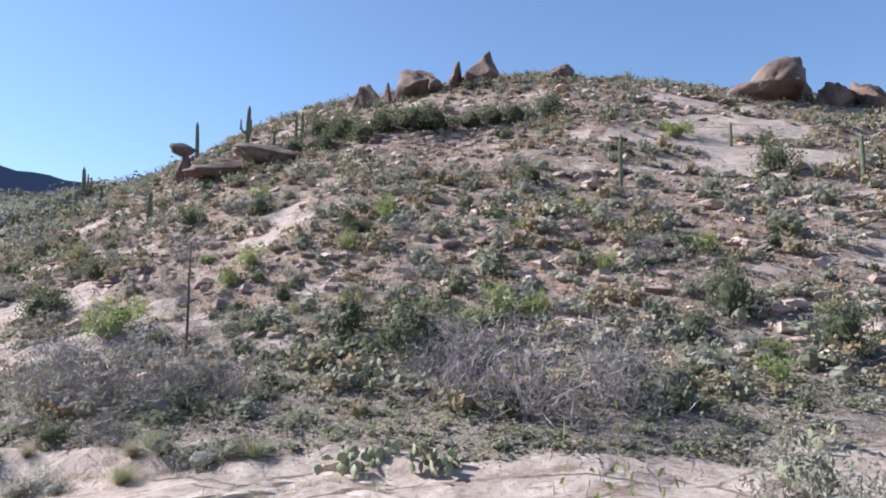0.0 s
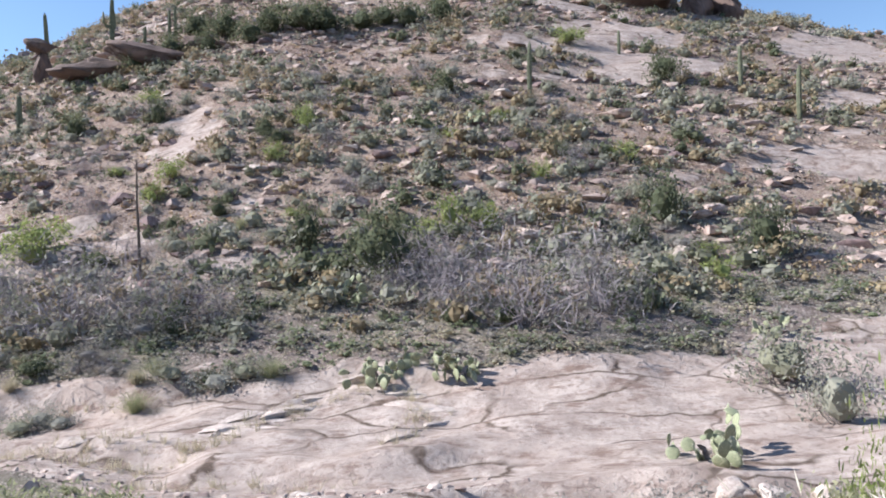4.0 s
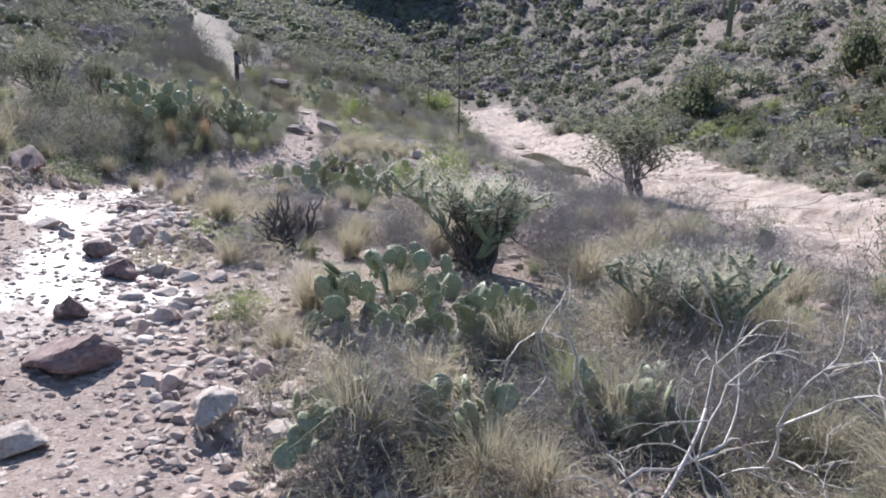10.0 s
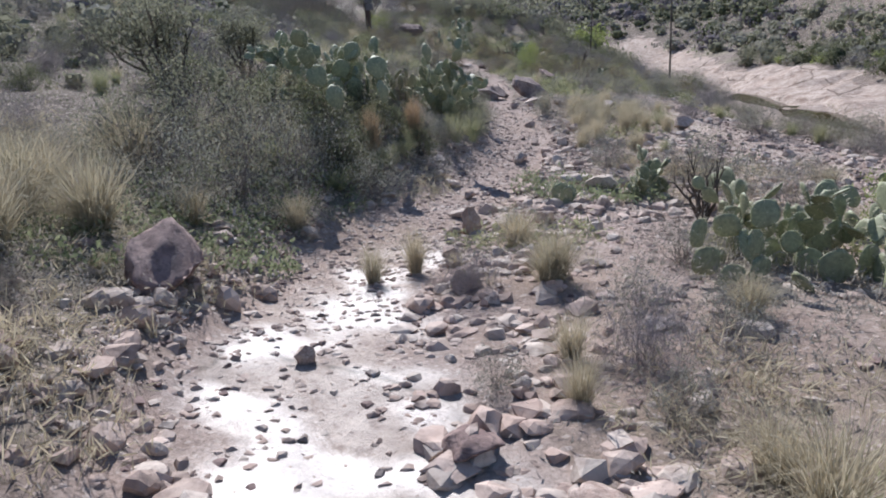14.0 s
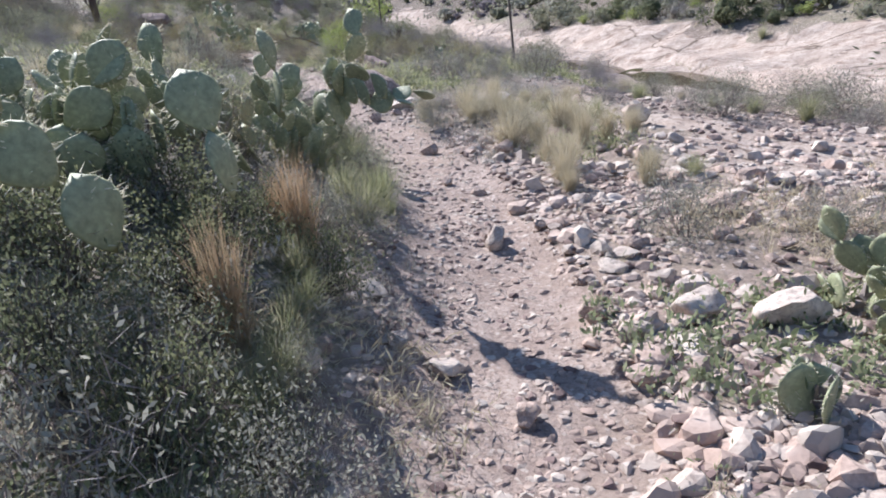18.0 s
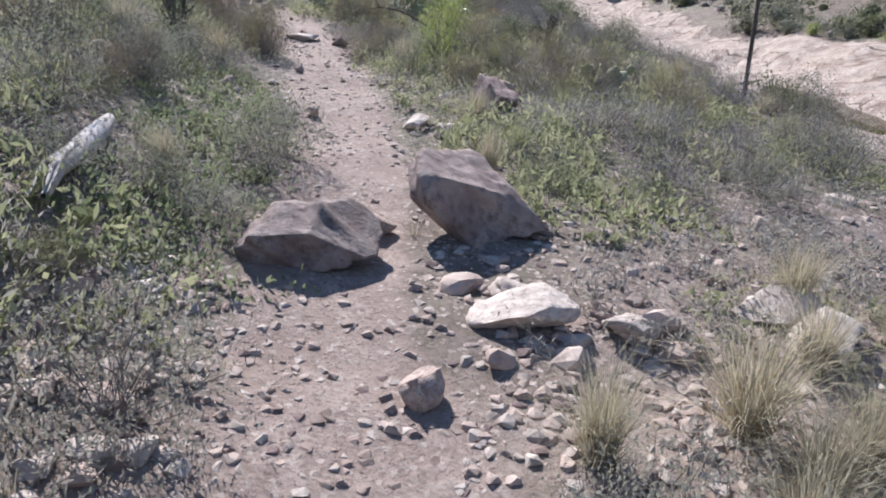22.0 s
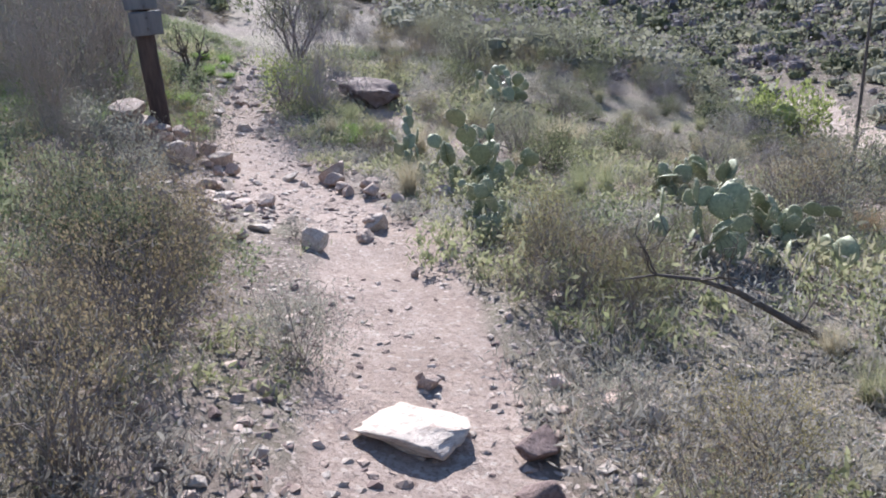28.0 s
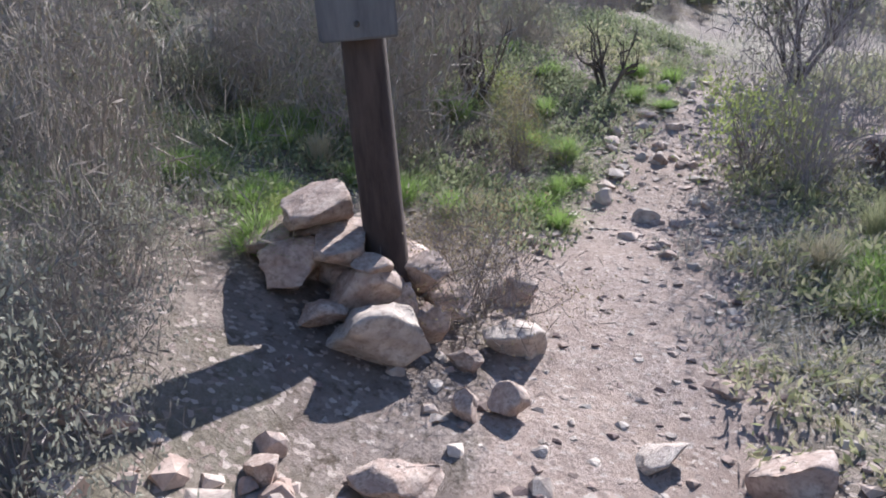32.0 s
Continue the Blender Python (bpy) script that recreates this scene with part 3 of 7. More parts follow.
def pad_mesh(seed):
    """A flat, egg-shaped pad of height 1 that stands on its narrow foot, with its spines."""
    rng = np.random.default_rng(seed)
    geo = Geo()
    na, nb = 14, 7
    v = [(0, 0, 0)]
    for i in range(1, nb):
        t = i / nb
        w = 0.40 * math.sin(math.pi * t ** 1.25) ** 0.72
        for j in range(na):
            a = 2 * math.pi * j / na
            v.append((w * math.cos(a), 0.17 * w * math.sin(a) + 0.05 * math.sin(3 * t), t))
    v.append((0, 0.05 * math.sin(3), 1.0))
    quads = [[1 + i * na + j, 1 + i * na + (j + 1) % na, 1 + (i + 1) * na + (j + 1) % na, 1 + (i + 1) * na + j] for i in range(nb - 2) for j in range(na)]
    geo.add(v, quads)
    geo.f.append(np.array([[0, 1 + (j + 1) % na, 1 + j] for j in range(na)] + [[len(v) - 1, 1 + (nb - 2) * na + j, 1 + (nb - 2) * na + (j + 1) % na] for j in range(na)]))
    geo.m.append(np.zeros(2 * na, int))
    skin = geo.mesh("pad", [PAD], True)
    geo = Geo()
    n = 44
    t, a = rng.uniform(0.12, 1.0, n), np.where(rng.uniform(size=n) < 0.6, rng.choice([0, np.pi], n), rng.uniform(0, 2 * np.pi, n))
    w = 0.40 * np.sin(np.pi * np.minimum(t, 0.985) ** 1.25) ** 0.72
    base = np.stack([w * np.cos(a), 0.17 * w * np.sin(a) + 0.05 * np.sin(3 * t), t], 1)
    d = unit(np.stack([np.cos(a), 2.2 * np.sin(a), (t - 0.5) * 1.6], 1) + rng.normal(size=(n, 3)) * 0.35)
    s = unit(np.cross(d, rng.normal(size=(n, 3)))) * 0.009
    tips = base + d * rng.uniform(0.09, 0.17, (n, 1))
    k = np.arange(n) * 3
    geo.add(np.stack([base - s, base + s, tips], 1).reshape(-1, 3), np.stack([k, k + 1, k + 2], 1))
    return skin, geo.mesh("spine_cover", [SPINE])


PADS = [pad_mesh(s) for s in (1, 2, 3)]


def pear_layout(rng, r, h, count, pad):
    """Poses of the pads of a clump: rows of pads that stand on one another."""
    out = []
    starts = max(4, int(count * (0.42 if h < 0.75 else 0.3)))
    for _ in range(starts):
        a, q = rng.uniform(0, 2 * math.pi), r * math.sqrt(rng.uniform(0.0, 0.9))
        m = Matrix.Translation((q * math.cos(a), q * math.sin(a), -0.03)) @ Euler((rng.normal() * 0.28 + 0.0, rng.normal() * 0.28, rng.uniform(0, 6.28))).to_matrix().to_4x4()
        out.append((m, pad * rng.uniform(0.85, 1.2), 0))
    k = 0
    while len(out) < count and k < count * 6:
        k += 1
        m, s, level = out[int(len(out) * rng.uniform() ** 0.55)]
        if level > (3 if h < 0.75 else 6) or (m @ Vector((0, 0, s * 1.7))).z > h * 1.15:
            continue
        up = m @ Matrix.Translation((s * 0.28 * rng.uniform(-1, 1), 0, s * rng.uniform(0.82, 0.95))) @ Euler((rng.normal() * 0.2, rng.normal() * (0.55 if h < 1.2 else 0.26), rng.normal() * 0.7)).to_matrix().to_4x4()
        out.append((up, s * rng.uniform(0.75, 1.0), level + 1))
    return out


def prickly_pear(x, y, r, h, seed, pad=0.2, label="green prickly pear cactus with flat spiny pads"):
    rng = np.random.default_rng(seed)
    foot = Geo()
    grow(rng, foot, (0, 0, -0.06), (0, 0, 1), 0.14, 0.05, 1, kids=2)
    ob = put("prickly_pear", None, place(x, y), label=label, category="cactus", group="prickly pears")
    put("trunk", foot.mesh("trunk", [TWIG]), parent=ob)
    count = int(np.clip(10 + r * (h + r) / (pad * pad) * 2.6, 13, 60))
    for m, s, _ in pear_layout(rng, r, h, count, pad):
        skin, spines = PADS[rng.integers(0, 3)]
        pad_ob = put("pad", skin, m @ Matrix.Diagonal((s, s, s, 1)), ob)
        put("spine_cover", spines, parent=pad_ob, kind="stuff")
    return ob


def cholla(x, y, r, h, seed, dead=True):
    rng = np.random.default_rng(seed)
    limbs, spines = Geo(), Geo()
    thick = 0.04 if dead else 0.022
    for _ in range(rng.integers(5, 8)):
        a = rng.uniform(0, 6.28)
        tips = []
        grow(rng, limbs, (0, 0, -0.05), (math.cos(a) * 0.7, math.sin(a) * 0.7, 0.9), 0.42, thick, 3 if r > 0.4 else 2, 0.75, 3, 6, 0.16, 0, 0.25 if dead else 0.6, 0.66, tips, 0.5 if dead else 0.86)
        if not dead:
            for tip in tips:
                n = 26
                c = tip + rng.normal(size=(n, 3)) * np.array([0.04, 0.04, 0.06])
                spines.add(*leaves(rng, c, 0.035, 0.07, 0.1))
    reach = np.concatenate(limbs.v)
    tall, wide = reach[:, 2].max(), np.percentile(np.hypot(reach[:, 0], reach[:, 1]), 95)
    top = limbs.mesh("limbs", [DARK_TWIG if dead else CHOLLA_SKIN], True)
    lab = "dark dead cholla cactus skeleton with bare branching limbs" if dead else "pale green cholla cactus with spiny branching limbs"
    ob = put("cholla", None, place(x, y, rng.uniform(0, 6), r / wide, 0.02, h / tall), label=lab, category="cactus", group="chollas")
    put("skeleton" if dead else "limb", top, parent=ob)
    if not dead:
        put("spine_cover", spines.mesh("spine_cover", [SPINE]), parent=ob, kind="stuff")
    return ob


def saguaro_column(height_m, r, bend=0.0):
    """A ribbed column with a rounded top."""
    ribs, rows = 13, 15
    around = ribs * 2
    geo, v = Geo(), []
    for i in range(rows):
        t = i / (rows - 1)
        w = r * (0.8 + 0.2 * math.sin(math.pi * min(t * 1.1, 1))) * (1 if t < 0.88 else math.sqrt(max(0.02, 1 - ((t - 0.88) / 0.12) ** 2)))
        for j in range(around):
            a = 2 * math.pi * j / around
            q = w * (1.0 if j % 2 else 0.83)
            v.append((q * math.cos(a) + bend * t * t, q * math.sin(a), height_m * t))
    f = [[i * around + j, i * around + (j + 1) % around, (i + 1) * around + (j + 1) % around, (i + 1) * around + j] for i in range(rows - 1) for j in range(around)]
    geo.add(v, f)
    return geo


def saguaro(x, y, r, h, arms, seed):
    rng = np.random.default_rng(seed)
    r = max(r, h * 0.045)
    ob = put("saguaro", None, place(x, y, rng.uniform(0, 6), sink=0.15),
             label="tall green ribbed saguaro cactus " + ("with short arms on the hillside" if arms else "standing as a single column"), category="cactus", group="saguaros")
    put("column", saguaro_column(h + 0.15, r, rng.normal() * 0.03 * h).mesh("column", [SAGUARO_SKIN]), parent=ob)
    for k in range(arms):
        a, z = rng.uniform(0, 6.28), h * rng.uniform(0.38, 0.6)
        w = np.array([math.cos(a), math.sin(a), 0])
        line = [np.array([0, 0, z]), w * r * 2 + [0, 0, z + 0.02], w * r * 3.2 + [0, 0, z + r * 1.4], w * r * 3.3 + [0, 0, z + h * rng.uniform(0.2, 0.35)]]
        g = Geo()
        g.add(*tube(line, [r * 0.5, r * 0.62, r * 0.62, r * 0.3], 10))
        put("arm", g.mesh("arm", [SAGUARO_SKIN], True), parent=ob)
    return ob


def agave_leaf():
    """A stiff tapered leaf of length 1 along +x, folded along its middle."""
    geo, v, n = Geo(), [], 7
    for i in range(n):
        t = i / (n - 1)
        w = 0.055 * (0.75 + 1.2 * t - 1.95 * t ** 2.2) + 0.001
        z = 0.22 * t - 0.12 * t * t
        v += [(t, -w, z + w * 0.5), (t, 0, z), (t, w, z + w * 0.5), (t, 0, z - 0.018 * (1 - t))]
    f = []
    for i in range(n - 1):
        for j in range(4):
            f.append([i * 4 + j, i * 4 + (j + 1) % 4, (i + 1) * 4 + (j + 1) % 4, (i + 1) * 4 + j])
    geo.add(v, f)
    return geo.mesh("leaf", [AGAVE_SKIN], True)


AGAVE_LEAF = agave_leaf()


def agave(x, y, r, count, seed, steep=0.9, label="gray-green agave rosette of stiff pointed leaves"):
    rng = np.random.default_rng(seed)
    g = Geo()
    g.add(*tube([(0, 0, -0.05), (0, 0, 0.04), (0, 0, 0.08)], [0.06, 0.07, 0.02], 8))
    ob = put("agave", None, place(x, y), label=label, category="agave", group="agaves")
    put("core", g.mesh("core", [AGAVE_SKIN]), parent=ob)
    for k in range(count):
        t = k / count
        m = Matrix.Rotation(k * 2.3999 + rng.normal() * 0.1, 4, "Z") @ Matrix.Translation((0.02, 0, 0.03)) @ Matrix.Rotation(-(0.12 + steep * 1.2 * t + rng.normal() * 0.07), 4, "Y")
        s = r * rng.uniform(0.85, 1.1)
        put("leaf", AGAVE_LEAF, m @ Matrix.Diagonal((s, s * 0.85 * (1 if r > 0.4 else 1.2), s, 1)), ob)
    return ob


# ---------------------------------------------------------------- stones
def stone_geo(seed, fine=3, planes=13, rough=0.035, flat=0.75):
    """A broken stone of radius about 1, cut by planes and worn."""
    rng = np.random.default_rng(seed)
    bm = bmesh.new()
    bmesh.ops.create_icosphere(bm, subdivisions=max(fine, 1), radius=1.0)
    v = np.array([q.co for q in bm.verts])
    f = np.array([[q.index for q in face.verts] for face in bm.faces])
    bm.free()
    for _ in range(planes):
        d = unit(rng.normal(size=3))
        cut = rng.uniform(0.42, 0.8)
        over = np.maximum(v @ d - cut, 0)
        v -= over[:, None] * d * 0.995
    for k, (s, a) in enumerate(((1.7, rough * 1.6), (4.5, rough), (11, rough * 0.45))):
        push = vnoise(v[:, 0] * s + v[:, 2] * s * 0.7, v[:, 1] * s - v[:, 2] * s * 0.6, seed + k)
        v += unit(v) * (push * a * 2)[:, None]
    v *= np.array([1, rng.uniform(0.7, 0.95), flat * rng.uniform(0.75, 1.1)])
    return v, f


def stone_mesh(name, seed, mat, fine=3, **how):
    g = Geo()
    g.add(*stone_geo(seed, fine, **how))
    return g.mesh(name, [mat], fine > 3)


def chip(seed, corners, flat):
    """A sharp-edged piece of broken stone: the hull of a few corners."""
    rng = np.random.default_rng(seed)
    bm = bmesh.new()
    q = rng.normal(size=(corners, 3))
    q = unit(q) * rng.uniform(0.75, 1.05, (corners, 1)) * np.array([1.0, rng.uniform(0.6, 0.9), flat * rng.uniform(0.7, 1.2)])
    for c in q:
        bm.verts.new(c)
    bmesh.ops.convex_hull(bm, input=bm.verts[:])
    bmesh.ops.delete(bm, geom=[v for v in bm.verts if not v.link_faces], context="VERTS")
    bm.verts.index_update()
    v = np.array([c.co[:] for c in bm.verts])
    f = np.array([[c.index for c in face.verts] for face in bm.faces])
    bm.free()
    return v, f


STONES = {"pink": [stone_mesh("rock", 40 + k, ROCK, 4, rough=0.05) for k in range(6)], "pale": [stone_mesh("rock", 60 + k, PALE_ROCK, 4, rough=0.05) for k in range(5)],
          "dark": [stone_mesh("rock", 80 + k, DARK_ROCK, 4, rough=0.075, planes=10) for k in range(5)]}
ROCK_LABELS = {"pink": "angular reddish brown rock beside the trail", "pale": "pale weathered tan rock lying on the ground", "dark": "dark red-brown broken rock with rough faces"}


def rock(x, y, r, h, kind, seed, lift=0.0):
    rng = np.random.default_rng(seed)
    me = STONES[kind][rng.integers(0, len(STONES[kind]))]
    m = Matrix.LocRotScale((x, y, float(height(x, y)) + h * 0.28 + lift), Euler((rng.normal() * 0.15, rng.normal() * 0.15, rng.uniform(0, 6.28))), (r * 1.12, r * 1.12, h * 0.72))
    taken.append((x, y, r))
    return put("rock", me, m, label=ROCK_LABELS[kind], category="rock", group="trail rocks")


# ---------------------------------------------------------------- the ground
def spread_out(first, last, step, reach, growth=1.09):
    """Grid lines: even between first and last, then ever wider out to reach."""
    mid = np.arange(first, last, step)
    out, s, p = [], step, last
    while p < reach:
        out.append(p)
        s *= growth
        p += s
    low, s, p = [], step, first - step
    while p > -reach:
        low.append(p)
        s *= growth
        p -= s
    return np.concatenate([low[::-1], mid, out])


gx = spread_out(-47, 7, 0.15, 700)
gy = spread_out(-3.0, 23, 0.13, 700, 1.05)
GX, GY = np.meshgrid(gx, gy, indexing="ij")
GZ = height(GX, GY)
masks = {"rock": rockiness(GX, GY), "trail": trailness(GX, GY)}
cyg, cwg, _ = bed(GX)
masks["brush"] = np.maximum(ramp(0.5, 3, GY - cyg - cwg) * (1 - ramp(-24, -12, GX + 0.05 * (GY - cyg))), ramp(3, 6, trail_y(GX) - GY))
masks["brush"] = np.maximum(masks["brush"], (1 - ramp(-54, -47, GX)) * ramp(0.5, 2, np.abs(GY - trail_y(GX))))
masks["hill"] = ramp(2.0, 6.0, GY - cyg - cwg) * ramp(-24, -14, GX)
wet_line = np.abs(GY - trail_y(GX) - 0.15 + 0.5 * fbm(GX * 0.6, GY * 0.6, 31) + 0.25 * fbm(GX * 3, GY * 3, 32))
WET = (1 - ramp(0.30, 0.62, wet_line)) * ramp(-17.0, -15.6, GX) * (1 - ramp(-10.6, -9.0, GX))
masks["wet"] = np.maximum(WET * (0.15 + 0.85 * ramp(-0.22, 0.02, fbm(GX * 3.2, GY * 3.2, 33, 4))), 0)
masks["rock"] = np.maximum(masks["rock"], WET * 0.9)
stony_land = ramp(-26, -23, GX) * (1 - ramp(-9, -7, GX)) * ramp(-1.5, -0.6, GY - trail_y(GX)) * (1 - ramp(-0.5, 1.5, GY - cyg + cwg))
masks["trail"] = np.maximum(masks["trail"], 0.62 * stony_land + 0.25 * stony_land * fbm(GX * 0.8, GY * 0.8, 34))
quads = (np.arange(len(gx) - 1)[:, None] * len(gy) + np.arange(len(gy) - 1)[None]).ravel()
faces = np.stack([quads, quads + len(gy), quads + len(gy) + 1, quads + 1], 1)
verts = np.stack([GX.ravel(), GY.ravel(), GZ.ravel()], 1)
on_rock = (masks["rock"].ravel()[faces].mean(1) > 0.55) & (np.abs(GY - cyg).ravel()[faces].mean(1) < cwg.ravel()[faces].mean(1) + 1.2)
on_trail = (trailness(GX, GY).ravel()[faces].mean(1) > 0.55) & ~on_rock
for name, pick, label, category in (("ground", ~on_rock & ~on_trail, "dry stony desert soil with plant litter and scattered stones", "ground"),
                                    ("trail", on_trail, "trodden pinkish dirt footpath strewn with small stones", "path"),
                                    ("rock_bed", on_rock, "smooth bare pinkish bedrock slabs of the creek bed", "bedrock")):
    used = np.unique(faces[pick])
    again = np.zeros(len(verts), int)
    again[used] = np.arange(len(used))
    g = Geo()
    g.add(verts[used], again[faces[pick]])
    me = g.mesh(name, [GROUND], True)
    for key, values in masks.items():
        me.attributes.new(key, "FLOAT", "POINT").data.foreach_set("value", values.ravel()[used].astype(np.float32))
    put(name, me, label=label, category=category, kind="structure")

# still pools in the hollows of the bed
for px, py, ra, rb, turn, deep in POOLS:
    n, g = 40, Geo()
    low = min(float(height(px + ra * 0.6 * k * math.cos(turn), py + ra * 0.6 * k * math.sin(turn))) for k in (-1, -0.5, 0, 0.5, 1))
    ring = [(px, py, low + deep * 0.62)]
    for k in range(n):
        a = 2 * math.pi * k / n
        u, w = ra * 1.25 * math.cos(a), rb * 1.45 * math.sin(a)
        ring.append((px + u * math.cos(turn) - w * math.sin(turn), py + u * math.sin(turn) + w * math.cos(turn), low + deep * 0.62))
    g.add(ring, [[0, 1 + k, 1 + (k + 1) % n] for k in range(n)])
    put("pool", g.mesh("pool", [WATER]), label="still shallow brown pool of water in the bedrock", category="water", kind="structure")

# far ridge behind the valley, the blue of distance haze put into its colour
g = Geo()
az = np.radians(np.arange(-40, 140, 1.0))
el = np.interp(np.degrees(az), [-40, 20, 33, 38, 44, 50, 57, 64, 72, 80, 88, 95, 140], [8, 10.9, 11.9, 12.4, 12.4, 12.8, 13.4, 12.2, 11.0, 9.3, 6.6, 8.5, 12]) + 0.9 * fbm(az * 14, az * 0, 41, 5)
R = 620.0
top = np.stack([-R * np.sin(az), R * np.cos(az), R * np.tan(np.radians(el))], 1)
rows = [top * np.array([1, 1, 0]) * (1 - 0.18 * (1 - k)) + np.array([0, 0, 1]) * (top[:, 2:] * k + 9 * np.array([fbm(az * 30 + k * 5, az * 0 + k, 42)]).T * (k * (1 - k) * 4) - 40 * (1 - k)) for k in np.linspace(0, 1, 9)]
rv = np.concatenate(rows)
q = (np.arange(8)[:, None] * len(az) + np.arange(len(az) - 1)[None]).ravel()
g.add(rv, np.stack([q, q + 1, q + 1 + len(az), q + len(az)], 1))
put("backdrop", g.mesh("backdrop", [HAZY], True), label="distant wooded mountain ridge, coloured dark blue for haze", category="mountain", kind="structure")


# ---------------------------------------------------------------- kinds of shrub
KINDS = {
    "gray": ("gray_shrub", [shrub_meshes("gray_shrub", 100 + k, GRAY_LEAF, TWIG, 2600, 0.043, 10, 0.38, 24, 0.008, 0.42, 0.2, 700, 0.04) for k in range(4)], "low gray-green desert shrub with fine twigs", "shrub", "gray shrubs"),
    "silver": ("silver_shrub", [shrub_meshes("silver_shrub", 110 + k, SILVER_LEAF, TWIG, 2200, 0.043, 10, 0.34, 24, 0.008, 0.38, 0.21, 1300, 0.035) for k in range(3)], "low silvery gray shrub of fine twigs", "shrub", "silver shrubs"),
    "bright": ("green_shrub", [shrub_meshes("green_shrub", 120 + k, BRIGHT_LEAF, TWIG, 2300, 0.06, 10, 0.32, 22, 0.012, 0.45, 0.2, 60) for k in range(4)], "bright yellow-green leafy shrub", "shrub", "green shrubs"),
    "dark": ("dark_shrub", [shrub_meshes("dark_shrub", 140 + k, DARK_LEAF, DARK_TWIG, 2800, 0.05, 8, 0.5, 26, 0.014, 0.45, 0.2, 80) for k in range(4)], "dense dark green evergreen shrub", "shrub", "dark shrubs"),
    "olive": ("olive_shrub", [shrub_meshes("olive_shrub", 160 + k, OLIVE_LEAF, TWIG, 4200, 0.034, 16, 0.5, 30, 0.012, 0.4, 0.2, 420) for k in range(3)], "tall olive-green bushy shrub with many twigs", "shrub", "tall shrubs"),
    "bare": ("bare_shrub", [shrub_meshes("bare_shrub", 180 + k, GRAY_LEAF, VIOLET_TWIG, 350, 0.04, 24, 0.4, 34, 0.005, 0.2, 0.25, 3800, 0.03) for k in range(3)], "leafless gray-violet thorny shrub of thin twigs", "shrub", "bare shrubs"),
    "twiggy": ("twiggy_shrub", [shrub_meshes("twiggy_shrub", 190 + k, OLIVE_LEAF, PALE_TWIG, 1500, 0.022, 30, 0.45, 34, 0.008, 0.25, 0.22, 3600, 0.026, 0.2) for k in range(3)], "tall gray-brown twiggy shrub with sparse small leaves", "shrub", "twiggy shrubs"),
    "buck": ("dry_shrub", [shrub_meshes("dry_shrub", 200 + k, YELLOW_HEAD if k == 3 else BUCK_HEAD, TWIG, 4200, 0.018, 16, 0.75, 26, 0.008, 0.44, 0.2, 1800, 0.03) for k in range(4)], "rusty brown dried flowering shrub with seed heads", "shrub", "dry shrubs"),
}
TUFTS = {"grass": [tuft_meshes("grass_tuft", 220 + k, STRAW, 520, 1.15) for k in range(4)], "ograss": [tuft_meshes("grass_tuft", 230 + k, RUST_STRAW, 480, 0.6) for k in range(2)],
         "lush": [tuft_meshes("grass_tuft", 250 + k, LUSH_GRASS, 420, 1.3, 0.006) for k in range(3)],
         "green": [tuft_meshes("grass_tuft", 240 + k, GRASS_GREEN, 460, 1.3) for k in range(3)]}
TUFT_LABELS = {"grass": "dry straw-coloured bunch grass", "ograss": "upright rusty orange bunch grass", "green": "half-green spreading grass tuft", "lush": "fresh bright green grass growing in the shade"}
LITE = {
    "gray": [shrub_meshes("gray_shrub", 105 + k, GRAY_LEAF, TWIG, 900, 0.085, 4, 0.42, 22, 0.012, 0.5, 0.22, 160, 0.06, heart=0.36) for k in range(4)],
    "silver": [shrub_meshes("silver_shrub", 115 + k, SILVER_LEAF, TWIG, 800, 0.08, 4, 0.36, 22, 0.012, 0.4, 0.22, 420, 0.06, heart=0.28) for k in range(3)],
    "bright": [shrub_meshes("green_shrub", 125 + k, BRIGHT_LEAF, TWIG, 700, 0.12, 4, 0.36, 20, 0.012, 0.5, 0.2, 40, heart=0.3) for k in range(3)],
    "dark": [shrub_meshes("dark_shrub", 145 + k, DARK_LEAF, DARK_TWIG, 1100, 0.09, 4, 0.55, 24, 0.014, 0.5, 0.2, 40, heart=0.44) for k in range(4)],
    "olive": [shrub_meshes("olive_shrub", 165 + k, OLIVE_LEAF, TWIG, 1000, 0.085, 8, 0.5, 26, 0.012, 0.5, 0.2, 160, 0.05, heart=0.4) for k in range(3)],
    "bare": [shrub_meshes("bare_shrub", 185 + k, GRAY_LEAF, VIOLET_TWIG, 160, 0.06, 16, 0.4, 32, 0.006, 0.2, 0.25, 1500, 0.045) for k in range(3)],
    "buck": [shrub_meshes("dry_shrub", 205 + k, BUCK_HEAD, TWIG, 360, 0.055, 8, 0.7, 24, 0.009, 0.40, 0.20, 500, 0.05) for k in range(3)],
}


def shrub(kind, x, y, r, h, rng):
    name, meshes, label, category, group = KINDS[kind]
    if abs(y - float(trail_y(x))) > (8.0 if x < -6 else 5.0) and kind in LITE:
        meshes = LITE[kind]
    top, green = meshes[rng.integers(0, len(meshes))]
    ob = put(name, top, place(x, y, rng.uniform(0, 6.28), r * 1.08, 0.02, h * 1.08), label=label, category=category, group=group)
    if green:
        put("foliage", green, parent=ob, kind="stuff")
    taken.append((x, y, r))
    return ob


